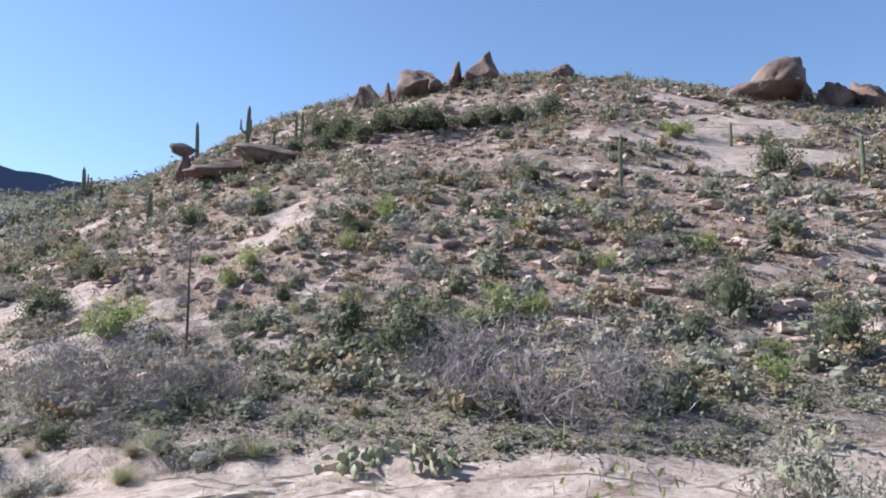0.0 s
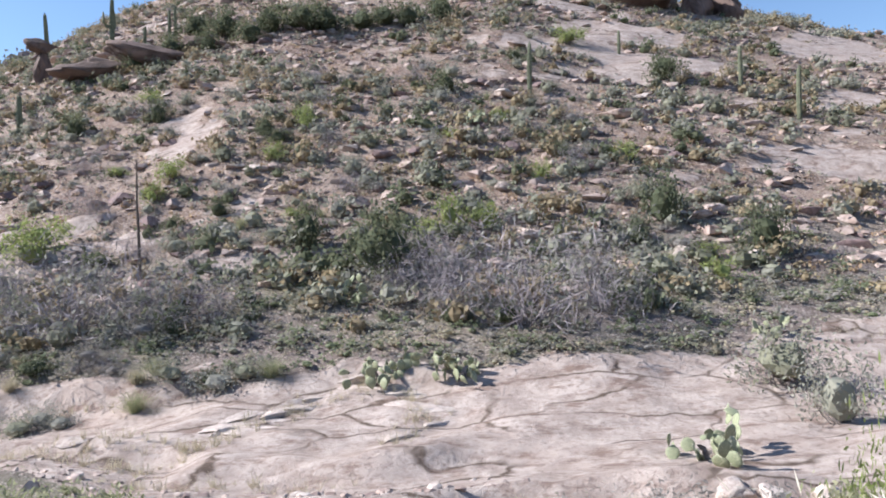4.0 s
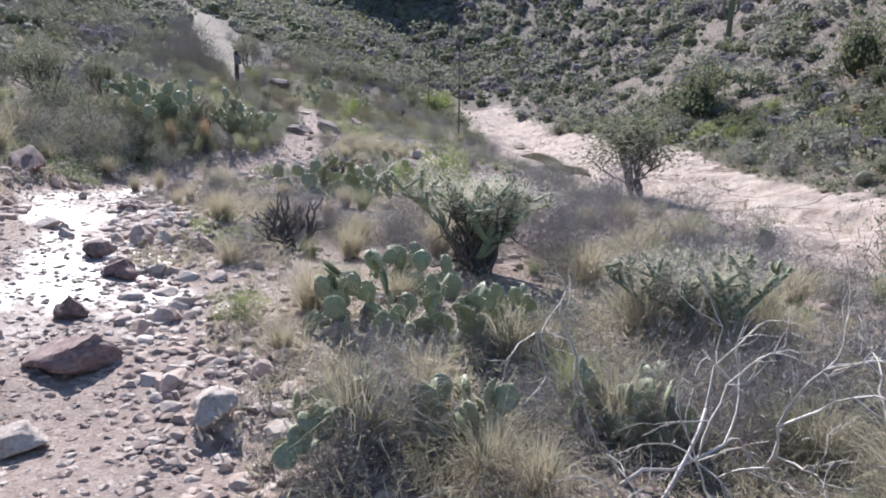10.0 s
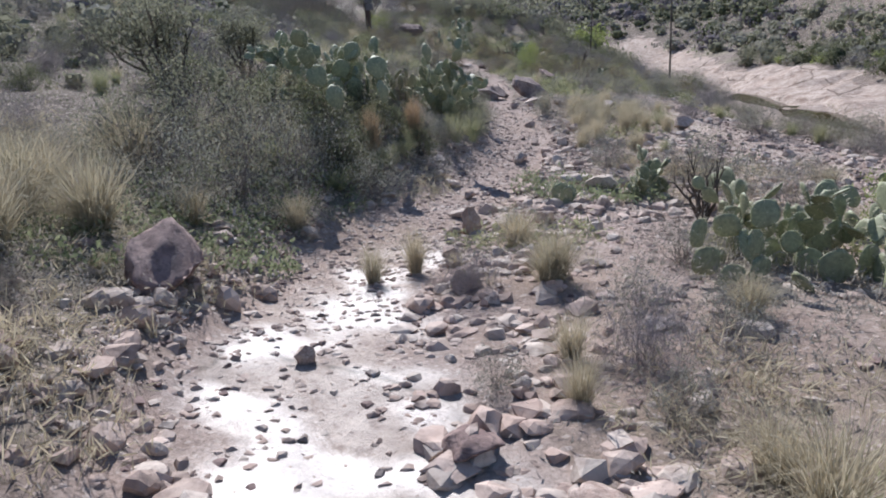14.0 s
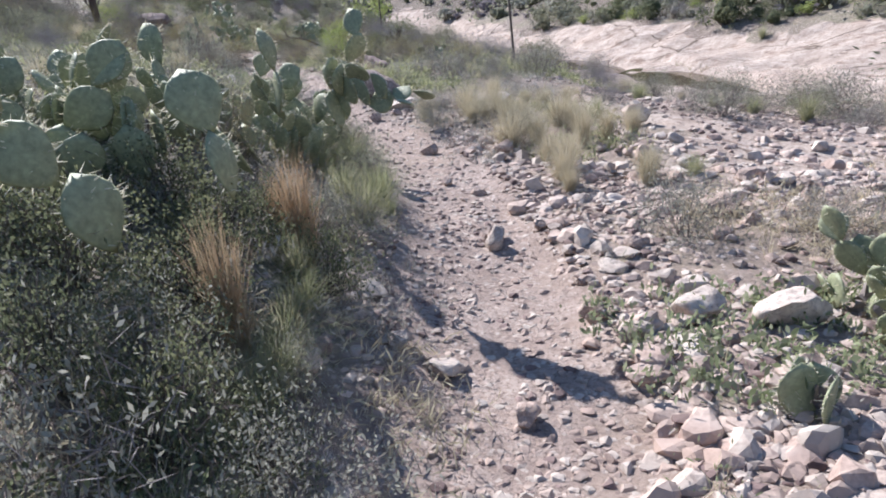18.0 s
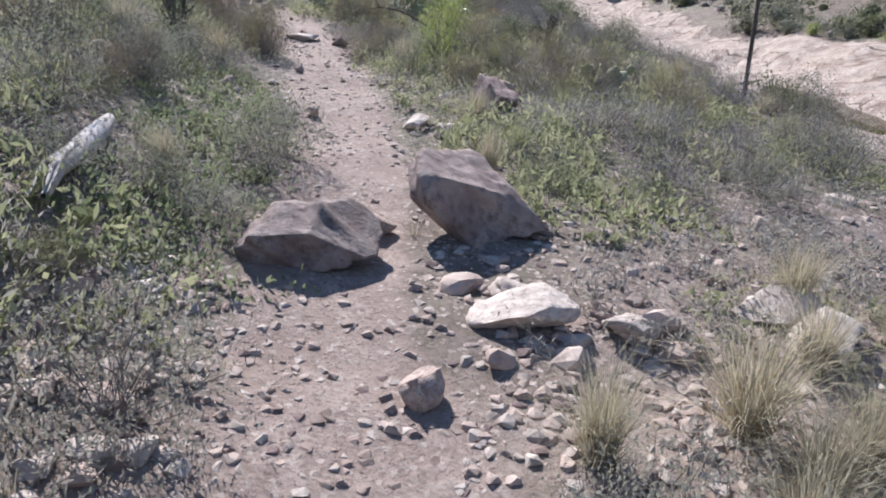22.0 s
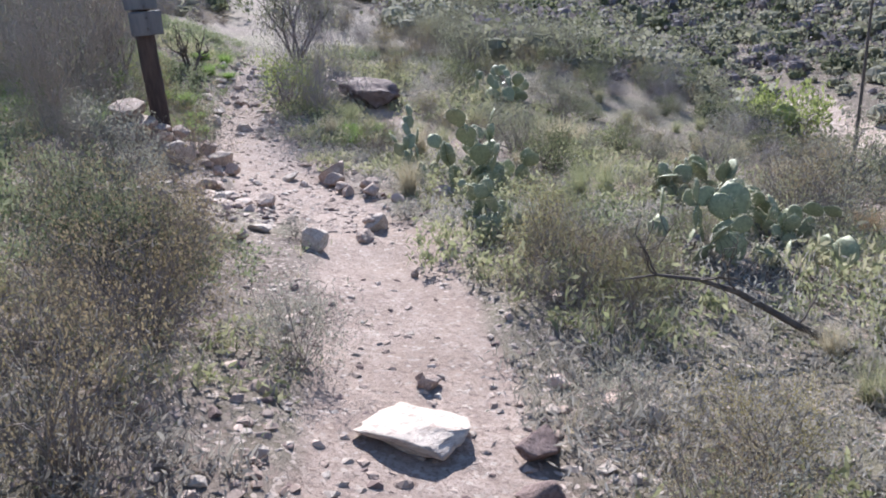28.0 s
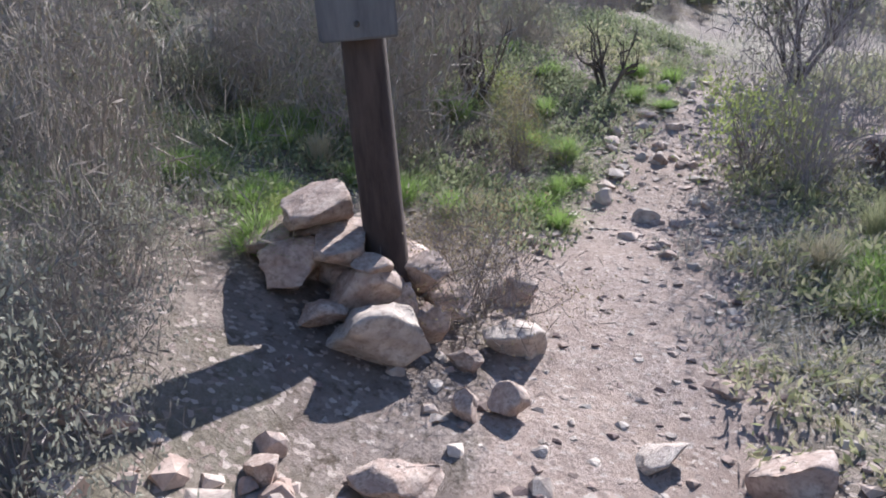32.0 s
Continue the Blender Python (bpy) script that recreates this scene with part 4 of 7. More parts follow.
def tuft(kind, x, y, r, h, rng):
    taken.append((x, y, r * 0.6))
    return put({"green": "green_tuft", "lush": "fresh_grass", "ograss": "rusty_grass"}.get(kind, "grass_tuft"), TUFTS[kind][rng.integers(0, len(TUFTS[kind]))], place(x, y, rng.uniform(0, 6.28), max(r * 1.35, h * 0.55), 0.02, h), label=TUFT_LABELS[kind], category="grass", group={"green": "green tufts", "lush": "fresh grass", "ograss": "rusty grass"}.get(kind, "grass tufts"))


def twiggy_tree(x, y, r, h, seed, leaf=True):
    rng = np.random.default_rng(seed)
    wood, tips = Geo(), []
    for k in range(5):
        a = rng.uniform(0, 6.28)
        grow(rng, wood, (rng.normal() * 0.03, rng.normal() * 0.03, -0.05), (math.cos(a) * 0.45, math.sin(a) * 0.45, 1), 0.45, 0.022, 3, 0.55, 3, 5, 0.14, 0, 0.3, 0.66, tips)
    reach = np.concatenate(wood.v)
    ob = put("mesquite", None, place(x, y, 0, r / np.percentile(np.hypot(reach[:, 0], reach[:, 1]), 95), 0.02, h / reach[:, 2].max()), label="small twisted mesquite tree with thin dark branches" + (" and sparse leaves" if leaf else ", leafless"), category="tree", group="mesquites")
    put("branchwork", wood.mesh("branchwork", [DARK_TWIG], True), parent=ob, kind="stuff")
    if leaf:
        t = np.array(tips)
        pts = t[rng.integers(0, len(t), 3200)] + rng.normal(size=(3200, 3)) * 0.09
        g = Geo()
        g.add(*leaves(rng, pts, 0.045, 0.4))
        put("foliage", g.mesh("foliage", [OLIVE_LEAF]), parent=ob, kind="stuff")
    taken.append((x, y, 0.3))
    return ob


def dead_tree(x, y, size, seed, label):
    rng = np.random.default_rng(seed)
    wood = Geo()
    for k in range(3):
        a = 2.1 * k + rng.normal() * 0.3
        grow(rng, wood, (0, 0, -0.1), (math.cos(a) * 0.9, math.sin(a) * 0.9, 0.8), 0.55, 0.05, 4, 0.75, 3, 6, 0.2, 0, 0.12, 0.66)
    return put("dead_tree", wood.mesh("dead_tree", [DARK_TWIG], True), place(x, y, 0.4, size, 0.03), label=label, category="tree", group="dead trees")


def dead_stalk(x, y, h, lean, seed):
    rng = np.random.default_rng(seed)
    g = Geo()
    line = np.array([(0, 0, -0.1), (0.01, 0, h * 0.3), (-0.01, 0.02, h * 0.65), (0.02, 0, h)])
    g.add(*tube(line, [0.028, 0.026, 0.02, 0.012], 7))
    ob = put("dead_stalk", None, place(x, y) @ Euler((lean, lean * 0.5, 0)).to_matrix().to_4x4(), label="thin dark dead agave flower stalk standing upright", category="stalk", group="dead stalks")
    put("stem", g.mesh("stem", [DARK_TWIG], True), parent=ob)
    side = Geo()
    for k in range(6):
        z = h * rng.uniform(0.72, 0.98)
        a = rng.uniform(0, 6.28)
        w = rng.uniform(0.08, 0.2)
        side.add(*tube([(0, 0, z), (w * math.cos(a), w * math.sin(a), z + 0.08)], [0.007, 0.003], 3))
    put("branchlet", side.mesh("branchlet", [DARK_TWIG]), parent=ob, kind="stuff")
    return ob


# ---------------------------------------------------------------- things that stand at known places
prng = np.random.default_rng(77)
for x, y, r, h in [
    (-19.9, 4.09, 0.23, 0.4), (-23.95, 6.28, 0.36, 0.5), (-19.4, 2.55, 0.35, 0.43), (-18.68, 2.69, 0.28, 0.4), (-18.65, 3.23, 0.16, 0.29),
    (5.62, 9.7, 0.66, 0.73), (5.48, 8.42, 0.45, 0.68), (-5.16, 5.49, 0.48, 0.51), (-20.73, 12.88, 0.81, 0.6), (-22.79, 7.32, 0.27, 0.49),
    (-21.67, 7.51, 0.21, 0.36), (-25.57, 9.03, 0.22, 0.31), (-26.49, 6.35, 0.33, 0.57), (-27.48, 6.95, 0.3, 0.39), (-26.17, 7.39, 0.28, 0.43),
    (-29.25, 9.95, 0.28, 0.45), (-32.49, 9.22, 0.29, 0.43), (-30.89, 10.45, 0.2, 0.33), (-31.8, 10.43, 0.21, 0.31), (-34.61, 9.42, 0.11, 0.18),
    (-35.74, 8.23, 0.36, 0.61), (-35.24, 10.39, 0.18, 0.2), (-34.82, 8.43, 0.21, 0.43), (-13.74, 2.18, 0.14, 0.22)]:
    shrub("gray", x, y, r, h, prng)
for x, y, r, h in [
    (-14.25, 3.27, 0.2, 0.31), (-13.77, 3.46, 0.21, 0.31), (-13.18, 2.7, 0.18, 0.27), (-25.54, 6.32, 0.21, 0.29), (-25.7, 6.69, 0.22, 0.26),
    (-26.58, 7.65, 0.32, 0.41), (-25.39, 6.93, 0.23, 0.26), (-28.53, 7.08, 0.3, 0.4), (-28.41, 7.46, 0.31, 0.41), (-29.63, 6.99, 0.3, 0.43),
    (-28.86, 7.91, 0.25, 0.32), (-36.06, 8.04, 0.32, 0.49), (-27.67, 6.99, 0.27, 0.34), (-36.64, 7.77, 0.27, 0.41)]:
    shrub("gray", x, y, r, h, prng)
for x, y, r, h in [
    (2.3, 15.78, 0.4, 0.64), (3.03, 15.87, 0.27, 0.48), (-5.83, 16.45, 0.7, 0.7), (-1.51, 19.41, 0.31, 0.48), (-0.92, 20.99, 0.33, 0.67),
    (-3.82, 19.1, 0.41, 0.54), (-4.02, 18.23, 0.29, 0.45), (-11.07, 23.3, 0.35, 0.52), (4.46, 17.3, 0.26, 0.47), (6.65, 18.39, 0.37, 0.49),
    (6.37, 12.88, 0.37, 0.37), (-4.86, 11.37, 0.31, 0.47), (7.95, 28.41, 0.79, 0.7), (-14.16, 21.66, 0.75, 0.67), (-9.53, 17.04, 0.86, 0.86),
    (-5.86, 16.96, 0.67, 0.67), (-5.38, 11.65, 0.25, 0.45), (-6.3, 7.3, 0.22, 0.55), (-4.19, 8.21, 0.19, 0.18), (3.35, 4.3, 0.36, 0.95), (-12.37, 15.28, 0.48, 0.5),
    (-14.75, 5.92, 0.43, 0.64), (-13.5, 5.85, 0.48, 0.95), (-30.43, 10.96, 0.39, 0.75), (-29.47, 10.44, 0.32, 0.83)]:
    shrub("bright", x, y, r, h, prng)
for x, y, r, h in [
    (-43.09, 20.6, 1.1, 1.25), (-43.75, 21.08, 1.01, 1.07), (-41.2, 9.99, 0.58, 0.88), (-25.16, 6.33, 0.08, 0.11), (-9.18, 2.15, 0.23, 0.22),
    (-40.15, 6.74, 0.33, 0.38), (-41.29, 7.68, 0.37, 0.37), (-37.64, 7.85, 0.22, 0.24)]:
    shrub("bright", x, y, r, h, prng)
for x, y, r, h in [
    (1.01, 14.04, 0.9, 1.04), (-0.38, 15.28, 0.37, 0.84), (-5.33, 23.55, 0.47, 0.68), (-1.88, 20.76, 0.35, 0.5), (6.41, 15.39, 0.51, 0.91),
    (10.13, 24.66, 0.72, 0.93), (-9, 18.82, 0.58, 0.76), (-9.25, 21.35, 0.51, 0.66), (-7.89, 24.1, 0.44, 0.64), (-3.32, 17.12, 0.27, 0.31),
    (-2.41, 17.45, 0.31, 0.37), (5.59, 14.61, 0.33, 0.48), (7.63, 13.89, 0.49, 0.8), (5.18, 18.25, 0.27, 0.4), (-1.75, 30.68, 1.22, 1.11),
    (-3.69, 30.11, 0.77, 0.88), (-6.34, 32.93, 0.85, 1.09), (1.37, 31.05, 0.78, 0.89), (3.63, 31.64, 0.79, 1.13), (-27.65, 24.82, 1.47, 2.15),
    (-22.48, 27.22, 1.25, 1.94), (-19.2, 26.25, 0.95, 1.27), (-9.27, 19.45, 0.66, 0.72), (-5.01, 31.97, 0.94, 1.17)]:
    shrub("dark", x, y, r, h, prng)
for x, y, r, h in [
    (-3.12, 30.8, 0.9, 1.12), (-0.87, 30.88, 0.89, 1.01), (0.48, 30.87, 0.78, 0.89), (-6.85, 30.8, 0.68, 0.91), (-5.38, 30.54, 0.67, 0.9),
    (-7.87, 29.68, 0.55, 0.77), (2.26, 30.98, 0.78, 0.89)]:
    shrub("dark", x, y, r, h, prng)
for x, y, r, h in [
    (-8.67, 8.6, 0.78, 1.25), (-40.96, 6.82, 1.29, 2.19), (-52.31, 8.56, 0.81, 1.8), (-36.7, 7.57, 0.48, 1.13),
    (-18.74, 2.46, 0.27, 0.46), (-18.39, 2.64, 0.26, 0.4), (-18.28, 2.89, 0.22, 0.31), (-19.33, 3.78, 0.25, 0.36), (-19.58, 2.63, 0.27, 0.46),
    (-43.6, 7.4, 0.7, 0.9), (-39.66, 7.35, 0.97, 1.94), (-37.91, 6.23, 0.51, 1.31), (-40.34, 5.74, 0.57, 1.26), (-36.19, 7.89, 0.26, 0.48)]:
    # between -20 and -18 dark leaves stand in for shade on the brush
    shrub("twiggy" if x < -35 else "dark" if -20 < x < -18 else "olive", x, y, r, h, prng)
for x, y, r, h in [
    (2.97, 11.79, 1.37, 1.37), (-3.62, 12.8, 1.41, 1.33), (-1.49, 12.67, 0.6, 0.73), (-5.95, 10.72, 0.42, 0.78), (1.94, 12.48, 0.82, 1.07),
    (4.08, 11.92, 0.76, 1.15), (-2.41, 12.76, 0.7, 0.96), (-4.98, 13.37, 0.65, 1.12), (-8.21, 5.05, 0.61, 0.8), (-7.19, 5.89, 0.61, 0.7),
    (-10.71, 5.48, 0.62, 0.8), (-8.05, 8.65, 0.53, 0.6), (-6.44, 6.18, 0.52, 0.68), (-6.09, 5.92, 0.58, 0.58),
    (-7.06, 3.82, 0.45, 0.48), (-40.97, 10.38, 0.73, 1.86), (-15.11, 2.62, 0.26, 0.39), (-6.97, 4.7, 0.37, 0.49)]:
    shrub("bare", x, y, r, h, prng)
for x, y, r, h in [
    (-40.45, 8.23, 0.37, 0.68), (-28.5, 6.33, 0.5, 0.38), (-30.28, 8.66, 0.29, 0.64), (-30.35, 9.81, 0.29, 0.46), (-28.39, 10.05, 0.25, 0.36),
    (-30.46, 8.67, 0.31, 0.59), (-32.43, 8.59, 0.45, 0.62), (-37.93, 8.68, 0.55, 0.68), (-30.91, 10.31, 0.32, 0.43), (-33.62, 10.91, 0.38, 0.5),
    (-31.46, 8.47, 0.37, 0.71), (-30.9, 8.63, 0.25, 0.31), (-31.87, 8.2, 0.28, 0.47), (-32.96, 10.79, 0.41, 0.48), (-33.43, 11.4, 0.35, 0.33),
    (-33.91, 8.05, 0.35, 0.51), (-32.05, 8.32, 0.26, 0.44), (-33.62, 11.06, 0.33, 0.44), (-32.72, 11.04, 0.26, 0.37), (-33.26, 8.48, 0.48, 0.68),
    (-37.4, 6.13, 0.86, 1.02), (-33.77, 8.73, 0.3, 0.48), (-28.44, 6.33, 0.43, 0.63), (-29.78, 6.71, 0.27, 0.43)]:
    shrub("buck", x, y, r, h, prng)
for x, y, r, h in [
    (-13.87, 2.62, 0.19, 0.3), (-15.7, 2.17, 0.18, 0.34), (-14.02, 3.79, 0.18, 0.25), (-16.07, 3.44, 0.33, 0.41), (-12.15, 3.32, 0.15, 0.24),
    (-17.64, 0.74, 0.52, 0.64), (-16.72, 0.2, 0.45, 0.5), (-15.8, 2.51, 0.18, 0.41), (-15.02, 3.19, 0.27, 0.42), (-15.82, 2.82, 0.14, 0.18),
    (-20.38, 2.53, 0.24, 0.35), (-19.83, 7.08, 0.2, 0.41), (-23.2, 8.18, 0.33, 0.51), (-23.27, 7.58, 0.25, 0.43), (-20.08, 6.42, 0.16, 0.3),
    (-21.65, 7.32, 0.37, 0.46), (-21.12, 8.2, 0.22, 0.43), (-19.93, 7.24, 0.2, 0.4), (-21.87, 8.35, 0.38, 0.51), (-22.44, 8.12, 0.29, 0.47),
    (-21.1, 7.81, 0.23, 0.53), (-22.89, 8.15, 0.26, 0.36), (-23.2, 9.97, 0.18, 0.32), (-23.42, 9.4, 0.21, 0.23)]:
    tuft("grass", x, y, r, h, prng)
for x, y, r, h in [
    (-23.71, 11.82, 0.26, 0.32), (-25.82, 8.77, 0.15, 0.4), (-38.76, 13.35, 0.58, 0.49), (-36.19, 10.64, 0.26, 0.45), (-7, 2.72, 0.29, 0.35),
    (-13.43, 2.41, 0.17, 0.3), (-15.02, 3.13, 0.29, 0.39), (-13.94, 3.76, 0.22, 0.27), (-7.39, 4.64, 0.33, 0.4), (-8.05, 3.68, 0.27, 0.37),
    (-7.97, 2.4, 0.23, 0.26), (-8.61, 2.28, 0.2, 0.23), (-6.64, 4.36, 0.34, 0.41)]:
    tuft("grass", x, y, r, h, prng)
for x, y, r, h in [
    (-19.57, 3.83, 0.24, 0.67), (-19.9, 2.71, 0.31, 0.47), (-18.89, 3.12, 0.15, 0.64), (-19.78, 3.83, 0.16, 0.42), (-34.29, 14.15, 0.4, 0.32)]:
    tuft("ograss", x, y, r, h, prng)
for x, y, r, h in [
    (-20.49, 4.65, 0.2, 0.38), (-21.96, 5.65, 0.26, 0.41), (-19.39, 3.69, 0.19, 0.32), (-20.37, 4.92, 0.12, 0.21), (-18.25, 1.95, 0.27, 0.32),
    (-18.05, 2.51, 0.28, 0.26)]:
    tuft("green", x, y, r, h, prng)
for k, (x, y, r, h) in enumerate([
    (0.89, 10.68, 0.52, 0.48), (1.9, 10.42, 0.37, 0.47), (0.38, 12.99, 0.48, 0.39), (3.72, 7.5, 0.32, 0.5), (6.23, 10.99, 0.24, 0.27),
    (3.48, 20.33, 0.42, 0.31), (-8.78, 2.86, 0.46, 0.45), (-8.32, 3.57, 0.42, 0.4), (-14.7, 4.88, 0.75, 0.62), (-20.41, 3.21, 1.56, 0.89),
    (-15.4, 5.45, 0.6, 0.6), (-14.8, 6.42, 0.37, 0.58), (-17.62, 5.66, 0.26, 0.36), (-15.04, 4.69, 0.17, 0.5), (-20.75, 3.02, 0.44, 0.53),
    (-20.76, 3.56, 0.34, 0.57), (-21.38, 4.51, 0.42, 0.6), (-21.41, 2.8, 0.3, 0.42), (-21.55, 4.77, 0.3, 0.61), (-22.14, 5.31, 0.29, 0.47),
    (-17.4, 5.46, 0.14, 0.26), (-17.3, 4.58, 0.1, 0.23), (-27.98, 11.53, 0.15, 0.3), (-33.61, 11.98, 0.4, 0.43)]):
    prickly_pear(x, y, r, h, 800 + k, 0.27 if -26 < x < -18.5 else 0.18 if x < -33 and r < 0.25 else 0.25 if x < -33 or -16 < x < -14 else 0.2 if x < -5 else 0.16)
    taken.append((x, y, r))
for k, (x, y, r, h) in enumerate([
    (-34.12, 13.07, 0.22, 0.36), (-34.28, 13.09, 0.33, 0.38), (-35.56, 13.24, 0.33, 0.45), (-33.32, 12.69, 0.28, 0.22), (-36.75, 11.38, 0.62, 1.35),
    (-34.47, 10.84, 0.21, 0.6), (-41.43, 13.45, 0.49, 0.49), (-7.64, 2.57, 0.3, 0.28), (-7.42, 2.77, 0.3, 0.24), (-7.2, 3.77, 0.3, 0.3),
    (-7.33, 3.64, 0.3, 0.3), (-7.74, 2.41, 0.3, 0.22), (-20.28, 2.85, 0.27, 0.54), (-20.43, 3.26, 0.3, 0.54), (-20.75, 4.08, 0.29, 0.46),
    (-22.16, 5.23, 0.39, 0.44), (-9.36, 3.42, 0.42, 0.3)]):
    prickly_pear(x, y, r, h, 840 + k, 0.27 if -26 < x < -18.5 else 0.18 if x < -33 and r < 0.25 else 0.25 if x < -33 or -16 < x < -14 else 0.2 if x < -5 else 0.16)
    taken.append((x, y, r))
for k, (x, y, r, h) in enumerate([
    (-11.22, 3.11, 0.39, 0.58), (-11.93, 3.37, 0.1, 0.36), (-16.24, 5.33, 0.25, 0.66), (-9.69, 4.29, 0.5, 0.8), (-29.68, 7.63, 0.17, 0.6), (-41.05, 7.67, 0.33, 0.95), (-42.6, 8.6, 0.3, 0.8)]):
    cholla(x, y, r, h, 900 + k, True)
    taken.append((x, y, r))
for k, (x, y, r, h) in enumerate([
    (1.84, 2.3, 0.34, 1.12), (-10.04, 4.26, 0.61, 0.88), (-8.07, 5.01, 0.49, 0.7), (-30.01, 7.69, 0.21, 0.63),
    (-30.53, 10.6, 0.13, 0.16)]):
    cholla(x, y, r, h, 920 + k, False)
    taken.append((x, y, r))
for k, (x, y, r, h) in enumerate([
    (-27.65, 27.65, 1.16, 1.18)]):
    cholla(x, y, r, h, 940 + k, False)
    taken.append((x, y, r))
for k, (x, y, r, h) in enumerate([
    (5.43, 23.06, 0.07, 1.55), (-10.42, 26.23, 0.09, 1.32), (12.31, 24.02, 0.07, 1.38), (-22.08, 40.26, 0.12, 2.4), (-23.85, 42.28, 0.1, 1.23),
    (-14.44, 38.04, 0.09, 2.29), (-10.08, 33.97, 0.1, 2.28), (-7.44, 32.98, 0.07, 1.37), (-7.32, 33.47, 0.07, 1.34), (-8.41, 32.87, 0.07, 0.93),
    (9.66, 27.71, 0.06, 0.88), (12.44, 21.01, 0.07, 1.51), (-38.23, 37.52, 0.17, 3.51), (-41.82, 44.1, 0.14, 1.18), (-24.59, 35.75, 0.13, 1.59),
    (-22.72, 35.59, 0.1, 1.13), (-54.83, 46.05, 0.16, 2.13), (-51.78, 45.47, 0.15, 1.9), (-21.89, 41.66, 0.1, 1.03), (-20.53, 40.58, 0.09, 0.81),
    (-83.39, 40.55, 0.19, 2.18)]):
    saguaro(x, y, r, h, 2 if k in (3, 6, 12) else 0, 950 + k)
for k, (x, y, r, h) in enumerate([
    (-20.1, 1.25, 0.57, 1.19), (-21.71, 2.24, 0.42, 0.71), (-44.75, 10.51, 0.75, 1.77)]):
    twiggy_tree(x, y, r, h, 980 + k)
for k, (x, y, r, h) in enumerate([
    (4.69, 12.26, 0.24, 0.31), (-2.09, 3.72, 0.68, 0.78)]):
    agave(x, y, max(r * 0.82, h * 0.72), 46 if r > 0.4 else 22, 1000 + k)
for k, (x, y, r, h) in enumerate([
    (-12.12, 1.24, 0.08, 0.16), (-9.44, 0.79, 0.06, 0.11), (-12.79, 2.07, 0.13, 0.11), (-12.52, 2.16, 0.09, 0.08), (-11.55, 1.86, 0.16, 0.22),
    (-11.58, 2.14, 0.08, 0.14), (-11.45, 2.31, 0.14, 0.21), (-14.4, 1.47, 0.08, 0.13), (-11.82, 2.23, 0.1, 0.11), (-12.22, 2.56, 0.12, 0.1),
    (-16.8, 3.35, 0.13, 0.37), (-16.68, 3.99, 0.14, 0.2), (-18.12, 3.89, 0.07, 0.13), (-19.84, 5.38, 0.07, 0.13), (-18.45, 4.75, 0.08, 0.13),
    (-18.97, 6.69, 0.17, 0.18), (-19.08, 6.71, 0.1, 0.17), (-18.66, 6.57, 0.08, 0.13), (-21.07, 6.02, 0.06, 0.1), (-20.67, 6, 0.06, 0.09),
    (-19.63, 5.61, 0.07, 0.09), (-18.88, 5.64, 0.07, 0.11), (-18.25, 6.2, 0.07, 0.09), (-18.57, 4.83, 0.07, 0.12)]):
    rock(x, y, r, h, "pink", 1900 + k)
for k, (x, y, r, h) in enumerate([
    (-23.82, 7.25, 0.11, 0.18), (-22.1, 6.69, 0.12, 0.16), (-21.79, 7, 0.07, 0.1), (-21.53, 7.12, 0.14, 0.17), (-21.56, 9.26, 0.22, 0.32),
    (-22.28, 7.15, 0.06, 0.09), (-22.11, 7.19, 0.08, 0.1), (-25.24, 7.71, 0.1, 0.16), (-25.45, 7.53, 0.08, 0.12), (-27.77, 8.28, 0.07, 0.13),
    (-28.22, 10.37, 0.25, 0.21), (-29.46, 8.74, 0.06, 0.1), (-29.86, 9.19, 0.05, 0.05), (-32.27, 9.76, 0.08, 0.11), (-36.53, 10.05, 0.1, 0.14),
    (-36.16, 10.26, 0.1, 0.16), (-35.03, 10.08, 0.11, 0.14), (-33.79, 10.09, 0.04, 0.07), (-37.02, 8.92, 0.08, 0.15), (-37.13, 9.04, 0.09, 0.19),
    (-35.87, 9.31, 0.12, 0.16), (-36.56, 8.85, 0.15, 0.15), (-36.79, 10, 0.12, 0.2), (-37.04, 10.06, 0.21, 0.27)]):
    rock(x, y, r, h, "pink", 1940 + k)
for k, (x, y, r, h) in enumerate([
    (-36.39, 10.29, 0.11, 0.17), (-36.31, 10.06, 0.09, 0.15), (-36.03, 10.97, 0.13, 0.18), (-34.46, 8.73, 0.07, 0.15), (-36.29, 8.53, 0.08, 0.13),
    (-34.3, 8.68, 0.11, 0.14), (-34.43, 9.05, 0.07, 0.1), (-34.73, 9.94, 0.09, 0.12), (-38.23, 8.79, 0.19, 0.23), (-23.78, 7.21, 0.09, 0.16)]):
    rock(x, y, r, h, "pink", 1980 + k)
for k, (x, y, r, h) in enumerate([
    (-8.95, 1.19, 0.27, 0.24), (-10.59, 1.6, 0.15, 0.17), (-11.15, 1.42, 0.14, 0.2), (-10.64, 1.56, 0.13, 0.19), (-9.72, 1.2, 0.11, 0.19),
    (-13.3, 1.88, 0.15, 0.13), (-12.11, 0.32, 0.1, 0.16), (-27.53, 9.9, 0.26, 0.41), (-31.64, 10.04, 0.11, 0.14), (-31.31, 9.91, 0.11, 0.16),
    (-41.45, 11.42, 0.63, 0.58)]):
    rock(x, y, r, h, "dark", 1900 + k)
